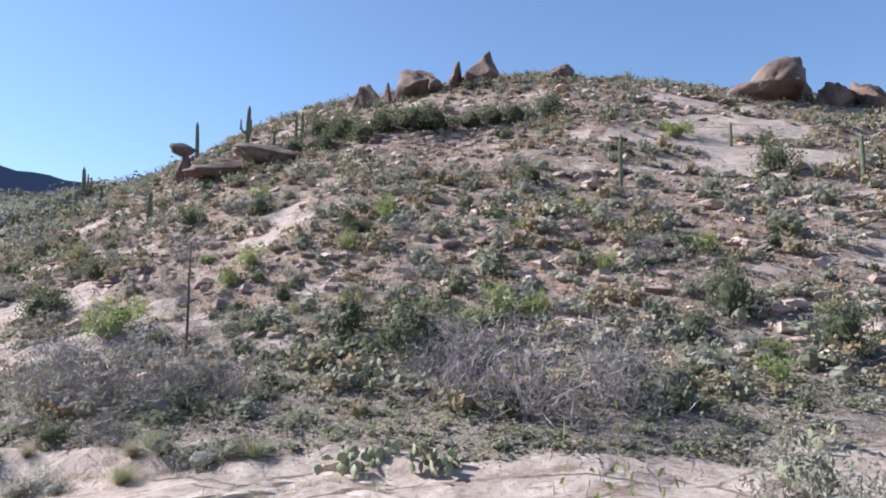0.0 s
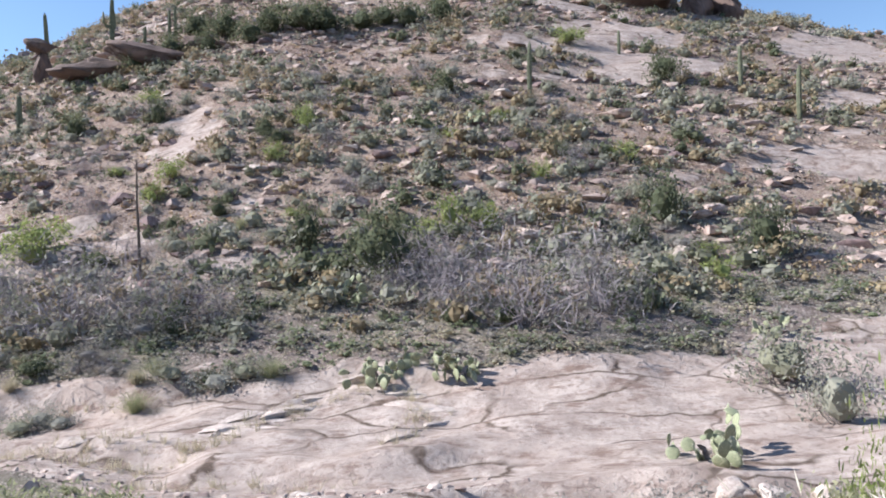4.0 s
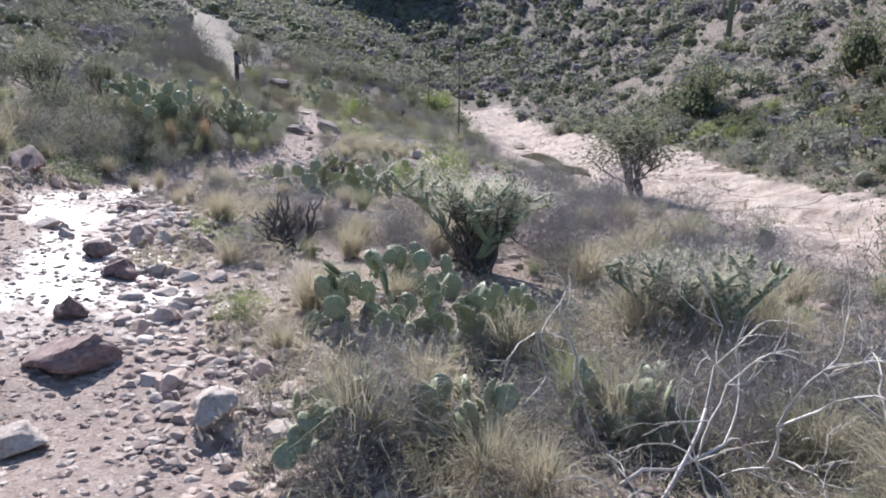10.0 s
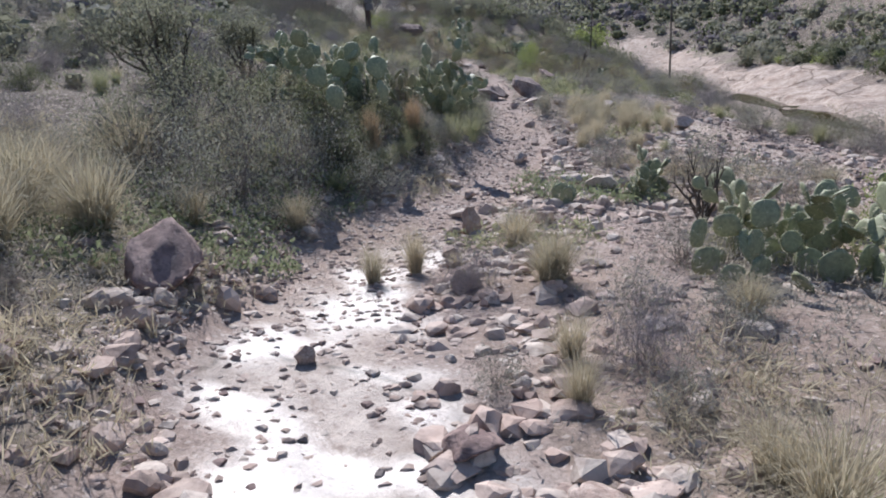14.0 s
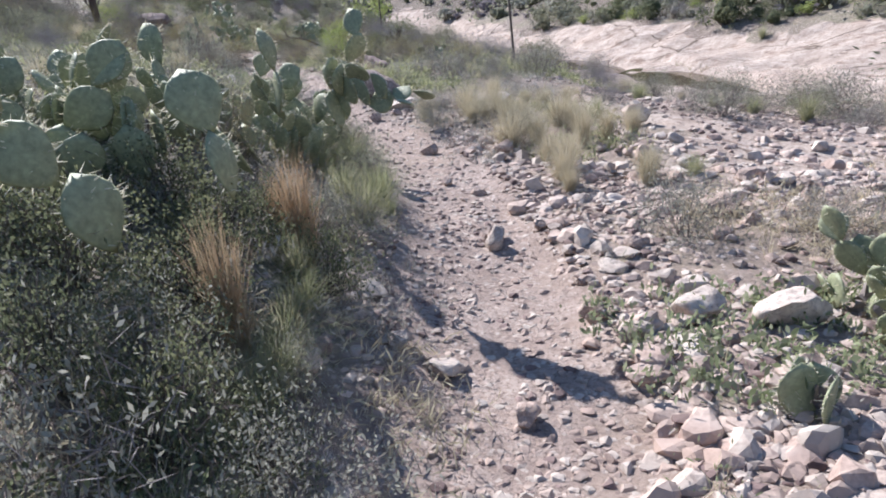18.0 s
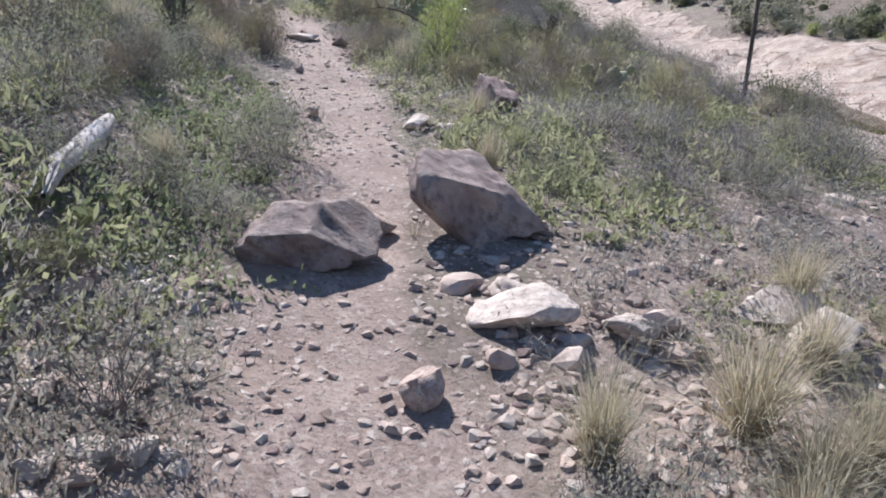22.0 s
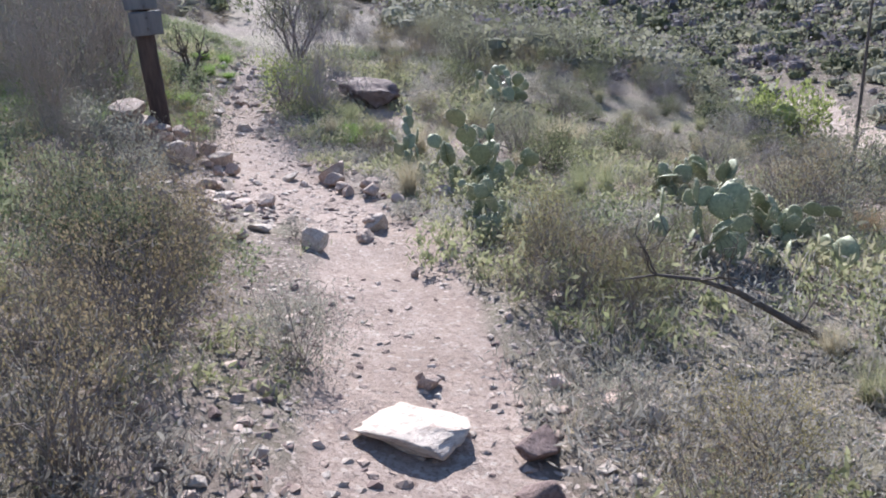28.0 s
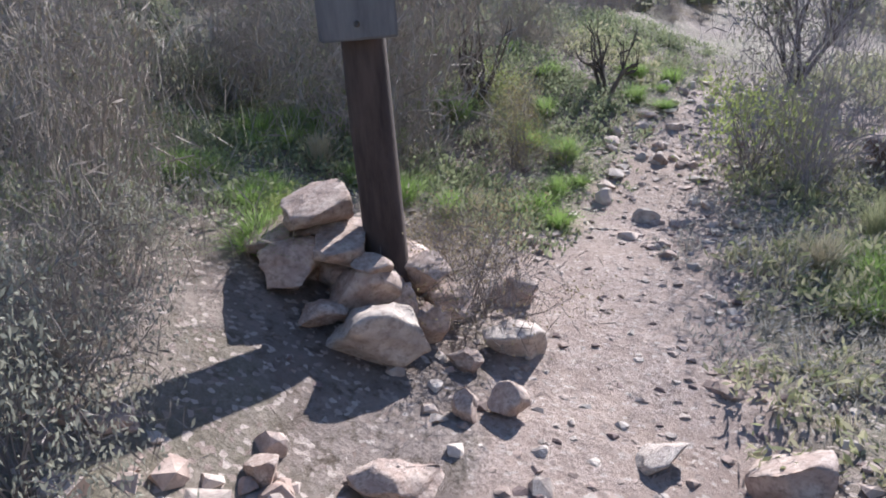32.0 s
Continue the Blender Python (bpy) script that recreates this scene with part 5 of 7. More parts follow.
for k, (x, y, r, h) in enumerate([
    (-8.02, 1.77, 0.18, 0.25), (-8.08, 0.96, 0.15, 0.18), (-12.02, 1.23, 0.09, 0.13), (-12.47, 1.08, 0.18, 0.1), (-16.76, 3.69, 0.18, 0.24),
    (-18.14, 5.14, 0.17, 0.22), (-17.75, 5.27, 0.16, 0.28), (-18.89, 3.87, 0.09, 0.11), (-18.66, 3.91, 0.13, 0.11), (-17.4, 3.52, 0.13, 0.09),
    (-18.78, 5.32, 0.12, 0.07), (-19.76, 5.29, 0.1, 0.17), (-24.28, 7.92, 0.16, 0.14), (-23.75, 9.01, 0.2, 0.15), (-27.36, 9.02, 0.16, 0.15),
    (-26.97, 9.11, 0.2, 0.18), (-37.09, 9.61, 0.14, 0.09), (-31.85, 9.62, 0.32, 0.12), (-34.37, 9.52, 0.11, 0.17), (-34.82, 9.2, 0.1, 0.09),
    (-35, 10.09, 0.14, 0.19), (-24.09, 7.86, 0.22, 0.19), (-23.83, 8.22, 0.17, 0.14), (-23.55, 9.02, 0.22, 0.17)]):
    rock(x, y, r, h, "pale", 1900 + k)
for k, (x, y, r, h) in enumerate([
    (-27.88, 6.71, 0.1, 0.16)]):
    rock(x, y, r, h, "pale", 1940 + k)
for k, (x, y, r, h) in enumerate([
    (3.33, 6.18, 0.17, 0.23), (3.57, 6.1, 0.17, 0.23), (3.96, 6.1, 0.16, 0.21)]):
    rock(x, y, r, h, "pale", 1900 + k)
# crest rocks: x, y, radius, height, how far they taper to a point
CREST = [
    (-6.07, 40.82, 0.80, 1.15, 0.2), (-4.95, 41.1, 0.28, 0.95, 0.3), (-3.3, 41.2, 1.35, 1.5, 0.12), (-2.3, 40.7, 0.8, 0.8, 0.2), (-1.16, 40.98, 0.95, 1.35, 0.45), (0.43, 41.17, 1.1, 1.45, 0.62),
    (-0.4, 40.8, 0.8, 0.8, 0.2), (4.52, 44.12, 0.75, 1.1, 0.05), (15.0, 37.94, 1.9, 1.75, 0.05), (13.4, 37.4, 1.7, 0.8, 0.0), (17.16, 38.0, 0.85, 1.3, 0.15), (18.9, 38.6, 1.15, 1.7, 0.1),
    (-7.1, 30.38, 1.9, 0.62, 0.0), (-8.9, 30.1, 1.7, 0.5, 0.0), (-5.4, 31.2, 1.2, 0.6, 0.0)]

rock(-15.3, 0.87, 0.33, 0.5, "dark", 1950)


def broken_boulder(x, y, size, turn, seed, drop=0.0, sink=0.1, label="dark red-brown broken boulder at the edge of the trail"):
    """A boulder with sharp broken faces, drop lower at its far end along its length."""
    v, f = stone_geo(seed, 5, 15, 0.03, 1.0)
    for k, (scale, depth) in enumerate(((2.6, 0.10), (6.0, 0.05), (15.0, 0.022))):
        n = vnoise(v[:, 0] * scale + 0.8 * scale * v[:, 2], v[:, 1] * scale - 0.5 * scale * v[:, 2], seed + 20 + k)
        v = v - unit(v) * (np.abs(n) * 2 * depth)[:, None]
    v = (v - v.min(0)) / (v.max(0) - v.min(0)) * 2 - np.array([1, 1, 1])
    v[:, 2] = (v[:, 2] + 1) * 0.5 * (1 - drop * (v[:, 0] + 1) * 0.5)
    g = Geo()
    g.add(v, f)
    taken.append((x, y, max(size[:2])))
    return put("boulder", g.mesh("boulder", [HERO_ROCK], True), Matrix.LocRotScale((x, y, float(height(x, y)) - sink * size[2]), Euler((0, 0, turn)), size), label=label, category="boulder", group="trail boulders")


broken_boulder(-25.08, 8.24, (0.38, 0.30, 0.52), radians(58), 611, 0.42)
broken_boulder(-25.08, 7.29, (0.35, 0.24, 0.30), radians(70), 622, 0.2, label="long low red-brown boulder lying across the trail edge")

# flat plates of the bed that stand proud along a seam
seam = np.array([(-2.83, 9.44), (-2.25, 9.35), (-1.74, 9.51), (-1.16, 8.91), (-0.83, 9.01), (-0.52, 9.66), (-0.09, 10.1), (0.38, 10.38), (0.93, 10.5), (1.35, 10.22), (1.46, 9.46), (0.95, 8.38)])
srng2 = np.random.default_rng(1970)
for k in range(18):
    t = srng2.uniform(0, len(seam) - 1.01)
    x, y = seam[int(t)] + (seam[int(t) + 1] - seam[int(t)]) * (t - int(t)) + np.array([srng2.normal() * 0.15, 0.28 + srng2.normal() * 0.08])
    big = srng2.uniform(0.22, 0.5)
    put("bedrock_plate", STONES["pale"][k % 5], Matrix.LocRotScale((x, y, float(height(x, y)) - 0.045), Euler((0.0, 0, 0.3 + srng2.normal() * 0.35)), (big * 1.25, big * 0.6, 0.13)), label="flat pale plate of bedrock standing proud of the bed", category="rock", group="bedrock plates")
hrng = np.random.default_rng(1960)
for k in range(130):
    x, y = hrng.uniform(-16, 14), hrng.uniform(14, 44)
    q, w, _ = bed(x)
    if y - q - w > 2.5:
        big = hrng.uniform(0.18, 0.75) * hrng.uniform(0.5, 1)
        put("hill_rock", STONES[("pink", "pale", "pink", "dark")[k % 4]][k % 5], Matrix.LocRotScale((x, y, float(height(x, y)) + big * 0.06), Euler((-0.25, 0, hrng.uniform(0, 6.28))), (big * 1.3, big, big * 0.42)), label="weathered brown rock set in the hillside", category="rock", group="hill rocks")

# rocks and landmarks of the crest
for k, (x, y, r, h, point) in enumerate(CREST):
    me = stone_mesh("boulder", 300 + k, CREST_ROCK, 4, rough=0.09, flat=1.0, planes=8)
    top = max(v.co.z for v in me.vertices)
    for v in me.vertices:
        t = max(0.0, v.co.z / top)
        v.co = Vector((v.co.x * (1 - point * t * 0.9) + 0.22 * point * t * t, v.co.y * (1 - point * t * 0.9), v.co.z * (1 + 0.45 * point * t)))
    put("boulder", me, Matrix.LocRotScale((x, y, float(height(x, y)) + h * 0.18), Euler((0, 0, k * 1.3 if h > 0.7 else 0.35)), (r * 1.2, r * (1.0 if h > 0.7 else 0.6), h * 0.95)), label="pointed brown rock on the hilltop" if point > 0.6 else "large weathered brown boulder on the hilltop", category="boulder", group="crest boulders")
# a wide cap on a narrow neck
tower = put("rock_tower", None, Matrix.LocRotScale((-12.1, 31.9, float(height(-12.1, 31.9)) + 0.1), Euler((0, 0, 0.3)), (1.0, 1.0, 1.2)), label="balanced brown rock with a wide flat cap on a narrow neck", category="boulder")
put("neck", stone_mesh("neck", 321, CREST_ROCK, 4, rough=0.08, planes=7, flat=1.0), Matrix.LocRotScale((0.0, 0, 0.35), None, (0.42, 0.42, 0.75)), tower)
put("cap", stone_mesh("cap", 320, CREST_ROCK, 4, rough=0.07, planes=9, flat=1.0), Matrix.LocRotScale((0.02, 0, 1.12), Euler((0.05, 0.06, 0)), (0.62, 0.55, 0.34)), tower)

# the dark rock walls below the far rim, broken by upright joints and ledges
def crag(x0, y0, x1, y1, tall, seed, back=9.0):
    rng = np.random.default_rng(seed)
    length = math.hypot(x1 - x0, y1 - y0)
    nu, nv = int(length * 3.2), 34
    along, side = np.array([x1 - x0, y1 - y0]) / length, np.array([y1 - y0, x0 - x1]) / length
    if side @ np.array([0.93, -0.37]) < 0:
        side = -side
    u = np.linspace(-0.04, 1.04, nu)[:, None] * length
    v = np.linspace(0, 1, nv)[None, :]
    # blocks between upright joints, each with its own stand and top
    edge = np.cumsum(rng.uniform(1.6, 6.5, 200)) - 5
    block = np.searchsorted(edge, u + 0.9 * vnoise(u * 0.4, v * 3.0, seed + 1))
    stand, crown = rng.uniform(-1.1, 1.1, 240), rng.uniform(0.86, 1.06, 240)
    bulk = np.interp(u / length, [-0.04, 0.0, 0.25, 0.6, 1.0, 1.04], [0.5, 0.9, 1.0, 0.95, 0.85, 0.5])
    face = np.clip(v / 0.72, 0, 1)
    cap = np.clip((v - 0.72) / 0.28, 0, 1)
    shelf = np.floor(face * 4.2 + vnoise(u * 0.12, v * 0, seed + 2)) * 0.55
    out = stand[block] * (1 - 0.5 * face) - shelf - 1.4 * face ** 3 - cap * back + 1.5 * vnoise(u * 0.33, v * 4, seed + 3) + 0.8 * vnoise(u * 1.1, v * 11, seed + 4) + 0.35 * vnoise(u * 2.7, v * 26, seed + 5)
    px = x0 + along[0] * u + side[0] * out
    py = y0 + along[1] * u + side[1] * out
    foot = height(x0 + along[0] * u[:, 0], y0 + along[1] * u[:, 0])[:, None] - 1.0
    pz = foot + (tall * crown[block] * bulk + 1.0) * (face - 0.10 * cap) + 0.5 * vnoise(u * 0.9, v * 9, seed + 6)
    q = (np.arange(nu - 1)[:, None] * nv + np.arange(nv - 1)[None]).ravel()
    g = Geo()
    g.add(np.stack([px, py, pz], -1).reshape(-1, 3), np.stack([q, q + nv, q + nv + 1, q + 1], 1))
    return put("cliff", g.mesh("cliff", [CLIFF_ROCK]), label="dark craggy rock wall on the far slope", category="cliff", group="far cliffs")


for k, (x0, y0, x1, y1, tall) in enumerate(((-134, 22, -121, 40, 12), (-122, 38, -110, 54, 13), (-112, 52, -96, 68, 10.5), (-98, 67, -84, 77, 6), (-86, 76, -72, 82, 4))):
    crag(x0, y0, x1, y1, tall, 340 + 11 * k)
BLOCKS = [stone_mesh("boulder", 345 + k, CLIFF_ROCK, 4, rough=0.12, planes=9, flat=1.0) for k in range(3)]
for k, (x, y, r, h) in enumerate(((-68.5, 62.5, 4.3, 3.0), (-61, 68.5, 3.3, 2.4), (-75, 60, 2.2, 1.6))):
    put("boulder", BLOCKS[k], Matrix.LocRotScale((x, y, float(height(x, y)) + h * 0.3), Euler((0, 0, 0.85)), (r, r * 0.7, h)), label="low dark rounded outcrop on the far slope", category="boulder", group="far outcrops")

twiggy_tree(-19.0, 14.2, 1.25, 2.0, 401)
dead_tree(-31.2, 13.2, 0.5, 402, "low dark tangle of dead branches among dry shrubs")
dead_stalk(-28.3, 14.1, 3.6, 0.03, 403)
dead_stalk(-38.0, 17.6, 3.4, -0.05, 404)
dead_stalk(-3.2, 14.6, 2.1, 0.02, 405)

# the bleached log beside the trail
lrng = np.random.default_rng(9)
g = Geo()
line = np.array([(-0.85, 0, 0.02), (-0.45, 0.015, 0.03), (0, 0.0, 0.02), (0.45, -0.02, 0.03), (0.85, 0.0, 0.0)])
g.add(*tube(line, [0.026, 0.042, 0.046, 0.036, 0.014], 9))
splinters = []
for k in range(7):
    o = lrng.uniform(-0.03, 0.03, 2)
    one = Geo()
    one.add(*tube(line[1:] + [lrng.uniform(-0.1, 0.1), o[0] * 0.8, 0.026 + o[1] * 0.3], [0.008, 0.012, 0.010, 0.003], 4))
    splinters.append(one)
log_ob = put("log", g.mesh("log", [PALE_WOOD], True), Matrix.LocRotScale((-25.72, 6.40, float(height(-25.72, 6.40)) + 0.06), Euler((0, 0.03, -0.34)), (0.68, 1.25, 1.25)), label="bleached gray-white fallen log lying on the weeds", category="log")
for one in splinters:
    put("splinter", one.mesh("splinter", [PALE_WOOD], True), parent=log_ob)

# the dead branch that lies north of the trail
brng = np.random.default_rng(12)
g = Geo()
arch = np.array([(0.25, 0.25, -0.05), (0, 0, 0.10), (-0.08, -0.32, 0.30), (-0.12, -0.52, 0.38), (-0.17, -0.74, 0.42), (-0.22, -0.95, 0.40)])
g.add(*tube(arch, [0.024, 0.021, 0.017, 0.012, 0.008, 0.003], 7))
branch = put("dead_branch", g.mesh("dead_branch", [DARK_TWIG], True), place(-32.35, 11.8), label="dark arching dead branch with forked twigs", category="branch")
for k, i in enumerate((1, 2, 2, 3, 3, 4, 4)):
    g = Geo()
    grow(brng, g, arch[i], (brng.normal() * 0.5, -0.5 + brng.normal() * 0.6, 0.35 + 0.4 * brng.normal()), 0.22, 0.006, 2, 0.6, 3, 4, 0.25, 0, 0.0, 0.7)
    put("side_branch", g.mesh("side_branch", [DARK_TWIG], True), parent=branch, kind="stuff")
for k, (x, y) in enumerate([(-5.86, 4.14), (-6.35, 5.4), (-6.46, 3.66), (-7.26, 3.39), (-6.56, 4.77), (-7.07, 6.5), (-6.62, 3.34), (-6.3, 3.85), (-6.32, 6.68), (-6.8, 3.28), (-7.0, 2.6), (-6.66, 4.02)]):
    a = brng.uniform(0, 6.28)
    g = Geo()
    grow(brng, g, (0, 0, 0.0), (math.cos(a), math.sin(a), 0.75), 0.5, 0.012, 3, 0.65, 3, 4, 0.24, 0, 0.0, 0.72)
    put("dead_branch", g.mesh("dead_branch", [PALE_WOOD], True), place(x, y), label="pale forked dead branch caught in the brush", category="branch", group="dead branches")

# ---------------------------------------------------------------- the sign post
PX, PY = -37.5, 8.42
pz = float(height(PX, PY))
post = put("sign_post", None, Matrix.Translation((PX, PY, pz)) @ Matrix.Rotation(0.10, 4, "Y") @ Matrix.Rotation(0.04, 4, "X") @ Matrix.Rotation(0.35, 4, "Z"), label="weathered dark wooden trail post with gray sign boards", category="sign post")


def plank(name, size, at, turn, mat, seed, parent, cut=0.0):
    """A worn board, its edges rounded and its ends uneven."""
    bm = bmesh.new()
    bmesh.ops.create_cube(bm, size=1.0)
    bmesh.ops.scale(bm, vec=size, verts=bm.verts)
    bmesh.ops.bevel(bm, geom=bm.edges[:], offset=min(size) * 0.16, segments=2, affect="EDGES")
    rng = np.random.default_rng(seed)
    for v in bm.verts:
        v.co += Vector(rng.normal(size=3) * 0.0022)
        if cut and v.co.x > 0:
            v.co.x -= cut * abs(v.co.z) / size[2] * 2
    me = bpy.data.meshes.new(name)
    bm.to_mesh(me)
    bm.free()
    me.materials.append(mat)
    return put(name, me, Matrix.Translation(at) @ Euler(turn).to_matrix().to_4x4(), parent)


g = Geo()
line = np.array([(0, 0, -0.25), (0, 0, 0.15), (0.004, 0.004, 0.5), (-0.004, 0, 0.9), (0, 0.003, 1.3), (0, 0, 1.72), (0, 0, 1.74)])
g.add(*tube(line, [0.098, 0.096, 0.09, 0.092, 0.088, 0.082, 0.02], 12))
put("pole", g.mesh("pole", [POST_WOOD], True), parent=post)
plank("board", (0.05, 0.30, 0.22), (0.115, 0.0, 1.30), (0, 0.05, 0.05), SIGN_WOOD, 1, post)
plank("board", (0.05, 0.30, 0.15), (0.105, -0.02, 1.50), (0, -0.04, -0.05), SIGN_WOOD, 2, post)
for k, (bx, by, bz) in enumerate(((0.138, 0.0, 1.35), (0.138, 0.0, 1.25), (0.128, 0.0, 1.54), (0.128, 0.0, 1.46))):
    g = Geo()
    g.add(*tube([(bx, by, bz), (bx + 0.012, by - 0.004, bz)], [0.012, 0.009], 8))
    put("bolt", g.mesh("bolt", [DARK_TWIG]), parent=post)
# the cairn round its foot: towards the trail, to the south-east of that, radius, height, lift, kind
for k, (near_by, aside, r, h, lift, kind) in enumerate(((0.36, 0.03, 0.27, 0.32, 0.0, "pale"), (0.10, 0.42, 0.21, 0.28, 0.0, "pink"), (0.10, 0.20, 0.18, 0.22, 0.20, "pink"), (-0.06, 0.32, 0.25, 0.24, 0.25, "pink"),
                                                        (0.03, -0.15, 0.13, 0.18, 0.22, "pink"), (0.12, -0.17, 0.14, 0.2, 0.04, "pink"), (0.22, 0.08, 0.10, 0.13, 0.24, "pink"), (0.02, -0.56, 0.2, 0.22, 0.0, "pale"), (-0.28, 0.04, 0.26, 0.34, 0.0, "pink"),
                                                        (-0.14, -0.24, 0.17, 0.22, 0.03, "pink"), (-0.1, 0.50, 0.2, 0.26, 0.0, "pink"), (0.26, -0.32, 0.11, 0.12, 0.0, "pink"), (-0.12, 0.30, 0.2, 0.22, 0.16, "pink"), (0.30, 0.28, 0.12, 0.14, 0.0, "pink"), (0.16, 0.14, 0.2, 0.34, 0.0, "pink"), (0.08, -0.02, 0.17, 0.3, 0.0, "pink"), (-0.04, 0.18, 0.2, 0.4, 0.0, "pink"))):
    rock(PX + 0.94 * near_by + 0.34 * aside, PY + 0.34 * near_by - 0.94 * aside, r, h, kind, 500 + k, lift)

# ---------------------------------------------------------------- thickets
for x, y, r, h in [(-17.25, 1.5, 0.5, 0.8), (-17.95, 2.1, 0.5, 0.8), (-16.7, 1.0, 0.45, 0.7), (-18.4, 1.8, 0.58, 0.9), (-17.7, 0.9, 0.6, 0.8), (-19.0, 1.3, 0.7, 0.95)]:
    shrub("gray" if r < 0.55 else "olive", x, y, r, h * 0.85, prng)
for x, y, r, h in [(-15.9, 0.55, 0.45, 0.6), (-16.2, 0.1, 0.5, 0.6), (-15.3, 0.1, 0.4, 0.5), (-14.6, -0.2, 0.45, 0.5), (-16.9, -0.3, 0.55, 0.6)]:
    tuft("grass", x, y, r, h, prng)
for x, y, r, h in [(-22.6, 13.2, 0.5, 0.45), (-21.8, 13.4, 0.6, 0.5), (-21.0, 13.1, 0.5, 0.45), (-20.3, 12.7, 0.5, 0.4), (-19.6, 12.3, 0.45, 0.4), (-23.4, 13.6, 0.4, 0.4)]:
    shrub("gray", x, y, r, h, prng)
for k, (x, y) in enumerate([(-20.6, 5.0), (-20.9, 5.15), (-21.2, 5.3), (-21.6, 5.5), (-22.0, 5.7), (-22.4, 5.95), (-21.3, 4.95), (-21.8, 5.15), (-22.7, 5.6), (-20.2, 4.6), (-23.0, 6.1), (-19.9, 4.3)]):
    if k % 3:
        shrub("gray" if k % 2 else "olive", x, y, 0.26, 0.36, prng)
    else:
        tuft("green", x, y, 0.26, 0.4, prng)
for x, y in [(-21.0, 7.2), (-21.5, 7.6), (-22.0, 7.9), (-22.4, 8.3), (-22.9, 8.4), (-21.6, 8.3), (-23.4, 8.8), (-20.6, 7.0), (-22.1, 8.8), (-23.8, 9.2), (-21.1, 8.6), (-22.7, 7.8), (-23.0, 9.3), (-20.3, 6.6)]:
    tuft("grass", x, y, 0.24, 0.4, prng)
straw = np.random.default_rng(18)
for _ in range(34):
    x = straw.uniform(-17, -7.5)
    tuft("grass", x, float(trail_y(x)) - straw.uniform(1.2, 4.0), straw.uniform(0.2, 0.4), straw.uniform(0.25, 0.5), straw)
lawn = np.random.default_rng(16)
for x0, x1, y0, y1, n in [(-43, -38.2, 6.4, 8.2, 34), (-38.2, -36.6, 6.9, 7.9, 12), (-42, -39.2, 8.2, 8.8, 8), (-40, -38.6, 10.5, 11.1, 8), (-44, -42, 8, 9.3, 8)]:
    for _ in range(n):
        tuft("lush", lawn.uniform(x0, x1), lawn.uniform(y0, y1), lawn.uniform(0.16, 0.3), lawn.uniform(0.12, 0.28), lawn)
edge = np.random.default_rng(17)
for x in np.arange(-27, -9.5, 0.8):
    cy, cw, _ = bed(x)
    if edge.uniform() < 0.8:
        shrub(("gray", "bare", "silver", "olive")[edge.integers(0, 4)], x + edge.uniform(-0.3, 0.3), float(cy - cw) - edge.uniform(0.1, 0.9), edge.uniform(0.28, 0.5), edge.uniform(0.3, 0.55), edge)
thicket = np.random.default_rng(15)
for k in range(150):
    x = thicket.uniform(-12.5, -3.6)
    cy, cw, _ = bed(x)
    y = float(trail_y(x)) + 1.3 + thicket.uniform(0, 1) * min(6.0, cy - cw - 0.3 - float(trail_y(x)) - 1.3)
    if math.hypot(x + 2.1, y - 3.85) < 1.0 or (x > -5.2 and y < 3.4):
        continue
    u, r = thicket.uniform(), thicket.uniform(0.24, 0.5)
    if u < 0.18:
        shrub("bare", x, y, r, r * 1.15, thicket)
    elif u < 0.32:
        shrub("silver", x, y, r * 0.85, r * 0.95, thicket)
    elif u < 0.68:
        tuft("grass", x, y, r * 0.8, r * 1.1, thicket)
    elif u < 0.88:
        tuft("green", x, y, r * 0.6, r * 0.8, thicket)
    else:
        shrub("gray", x, y, r * 0.8, r * 0.9, thicket)

# dark shrubs added to stand in for the shadow below the prickly pears
for x, y, r, h in [(-19.75, 3.7, 0.3, 0.36), (-19.5, 3.4, 0.3, 0.36), (-19.2, 3.1, 0.3, 0.36), (-18.8, 2.8, 0.3, 0.34), (-19.9, 3.3, 0.34, 0.4), (-19.3, 2.7, 0.36, 0.44)]:
    shrub("dark", x, y, r, h, prng)
for x, y, r, h in [(-18.95, 3.35, 0.24, 0.28), (-18.75, 3.2, 0.22, 0.26), (-19.15, 3.55, 0.22, 0.26), (-18.6, 3.05, 0.24, 0.3), (-20.95, 4.9, 0.22, 0.2), (-20.6, 4.75, 0.2, 0.18)]:
    tuft("green", x, y, r, h, prng)
# bushes in shadow on this side, the larger ones given dark leaves for it
for x, y, r, h in [(-33.2, 8.55, 0.3, 0.45), (-33.5, 8.7, 0.28, 0.42), (-33.65, 8.35, 0.34, 0.5), (-33.0, 8.4, 0.3, 0.45), (-32.8, 8.65, 0.24, 0.34)]:
    shrub("dark" if r > 0.29 else "buck", x, y, r, h, prng)
# low growth creeping out over the far edge of the bed
creep = np.random.default_rng(19)
for _ in range(46):
    x = creep.uniform(-8.5, -0.4)
    cy, cw, _ = bed(x)
    y, r = float(cy + cw) - creep.uniform(-0.2, 1.0) * float(np.interp(x, [-5, 0], [1.5, 0.5])), creep.uniform(0.18, 0.42)
    if creep.uniform() < 0.6:
        shrub(("gray", "gray", "bare", "silver", "dark")[creep.integers(0, 5)], x, y, r, r * 0.75, creep)
    else:
        tuft(("green", "grass")[creep.integers(0, 2)], x, y, r * 0.8, r * 0.8, creep)

# ---------------------------------------------------------------- plants between
spots = np.random.default_rng(5)


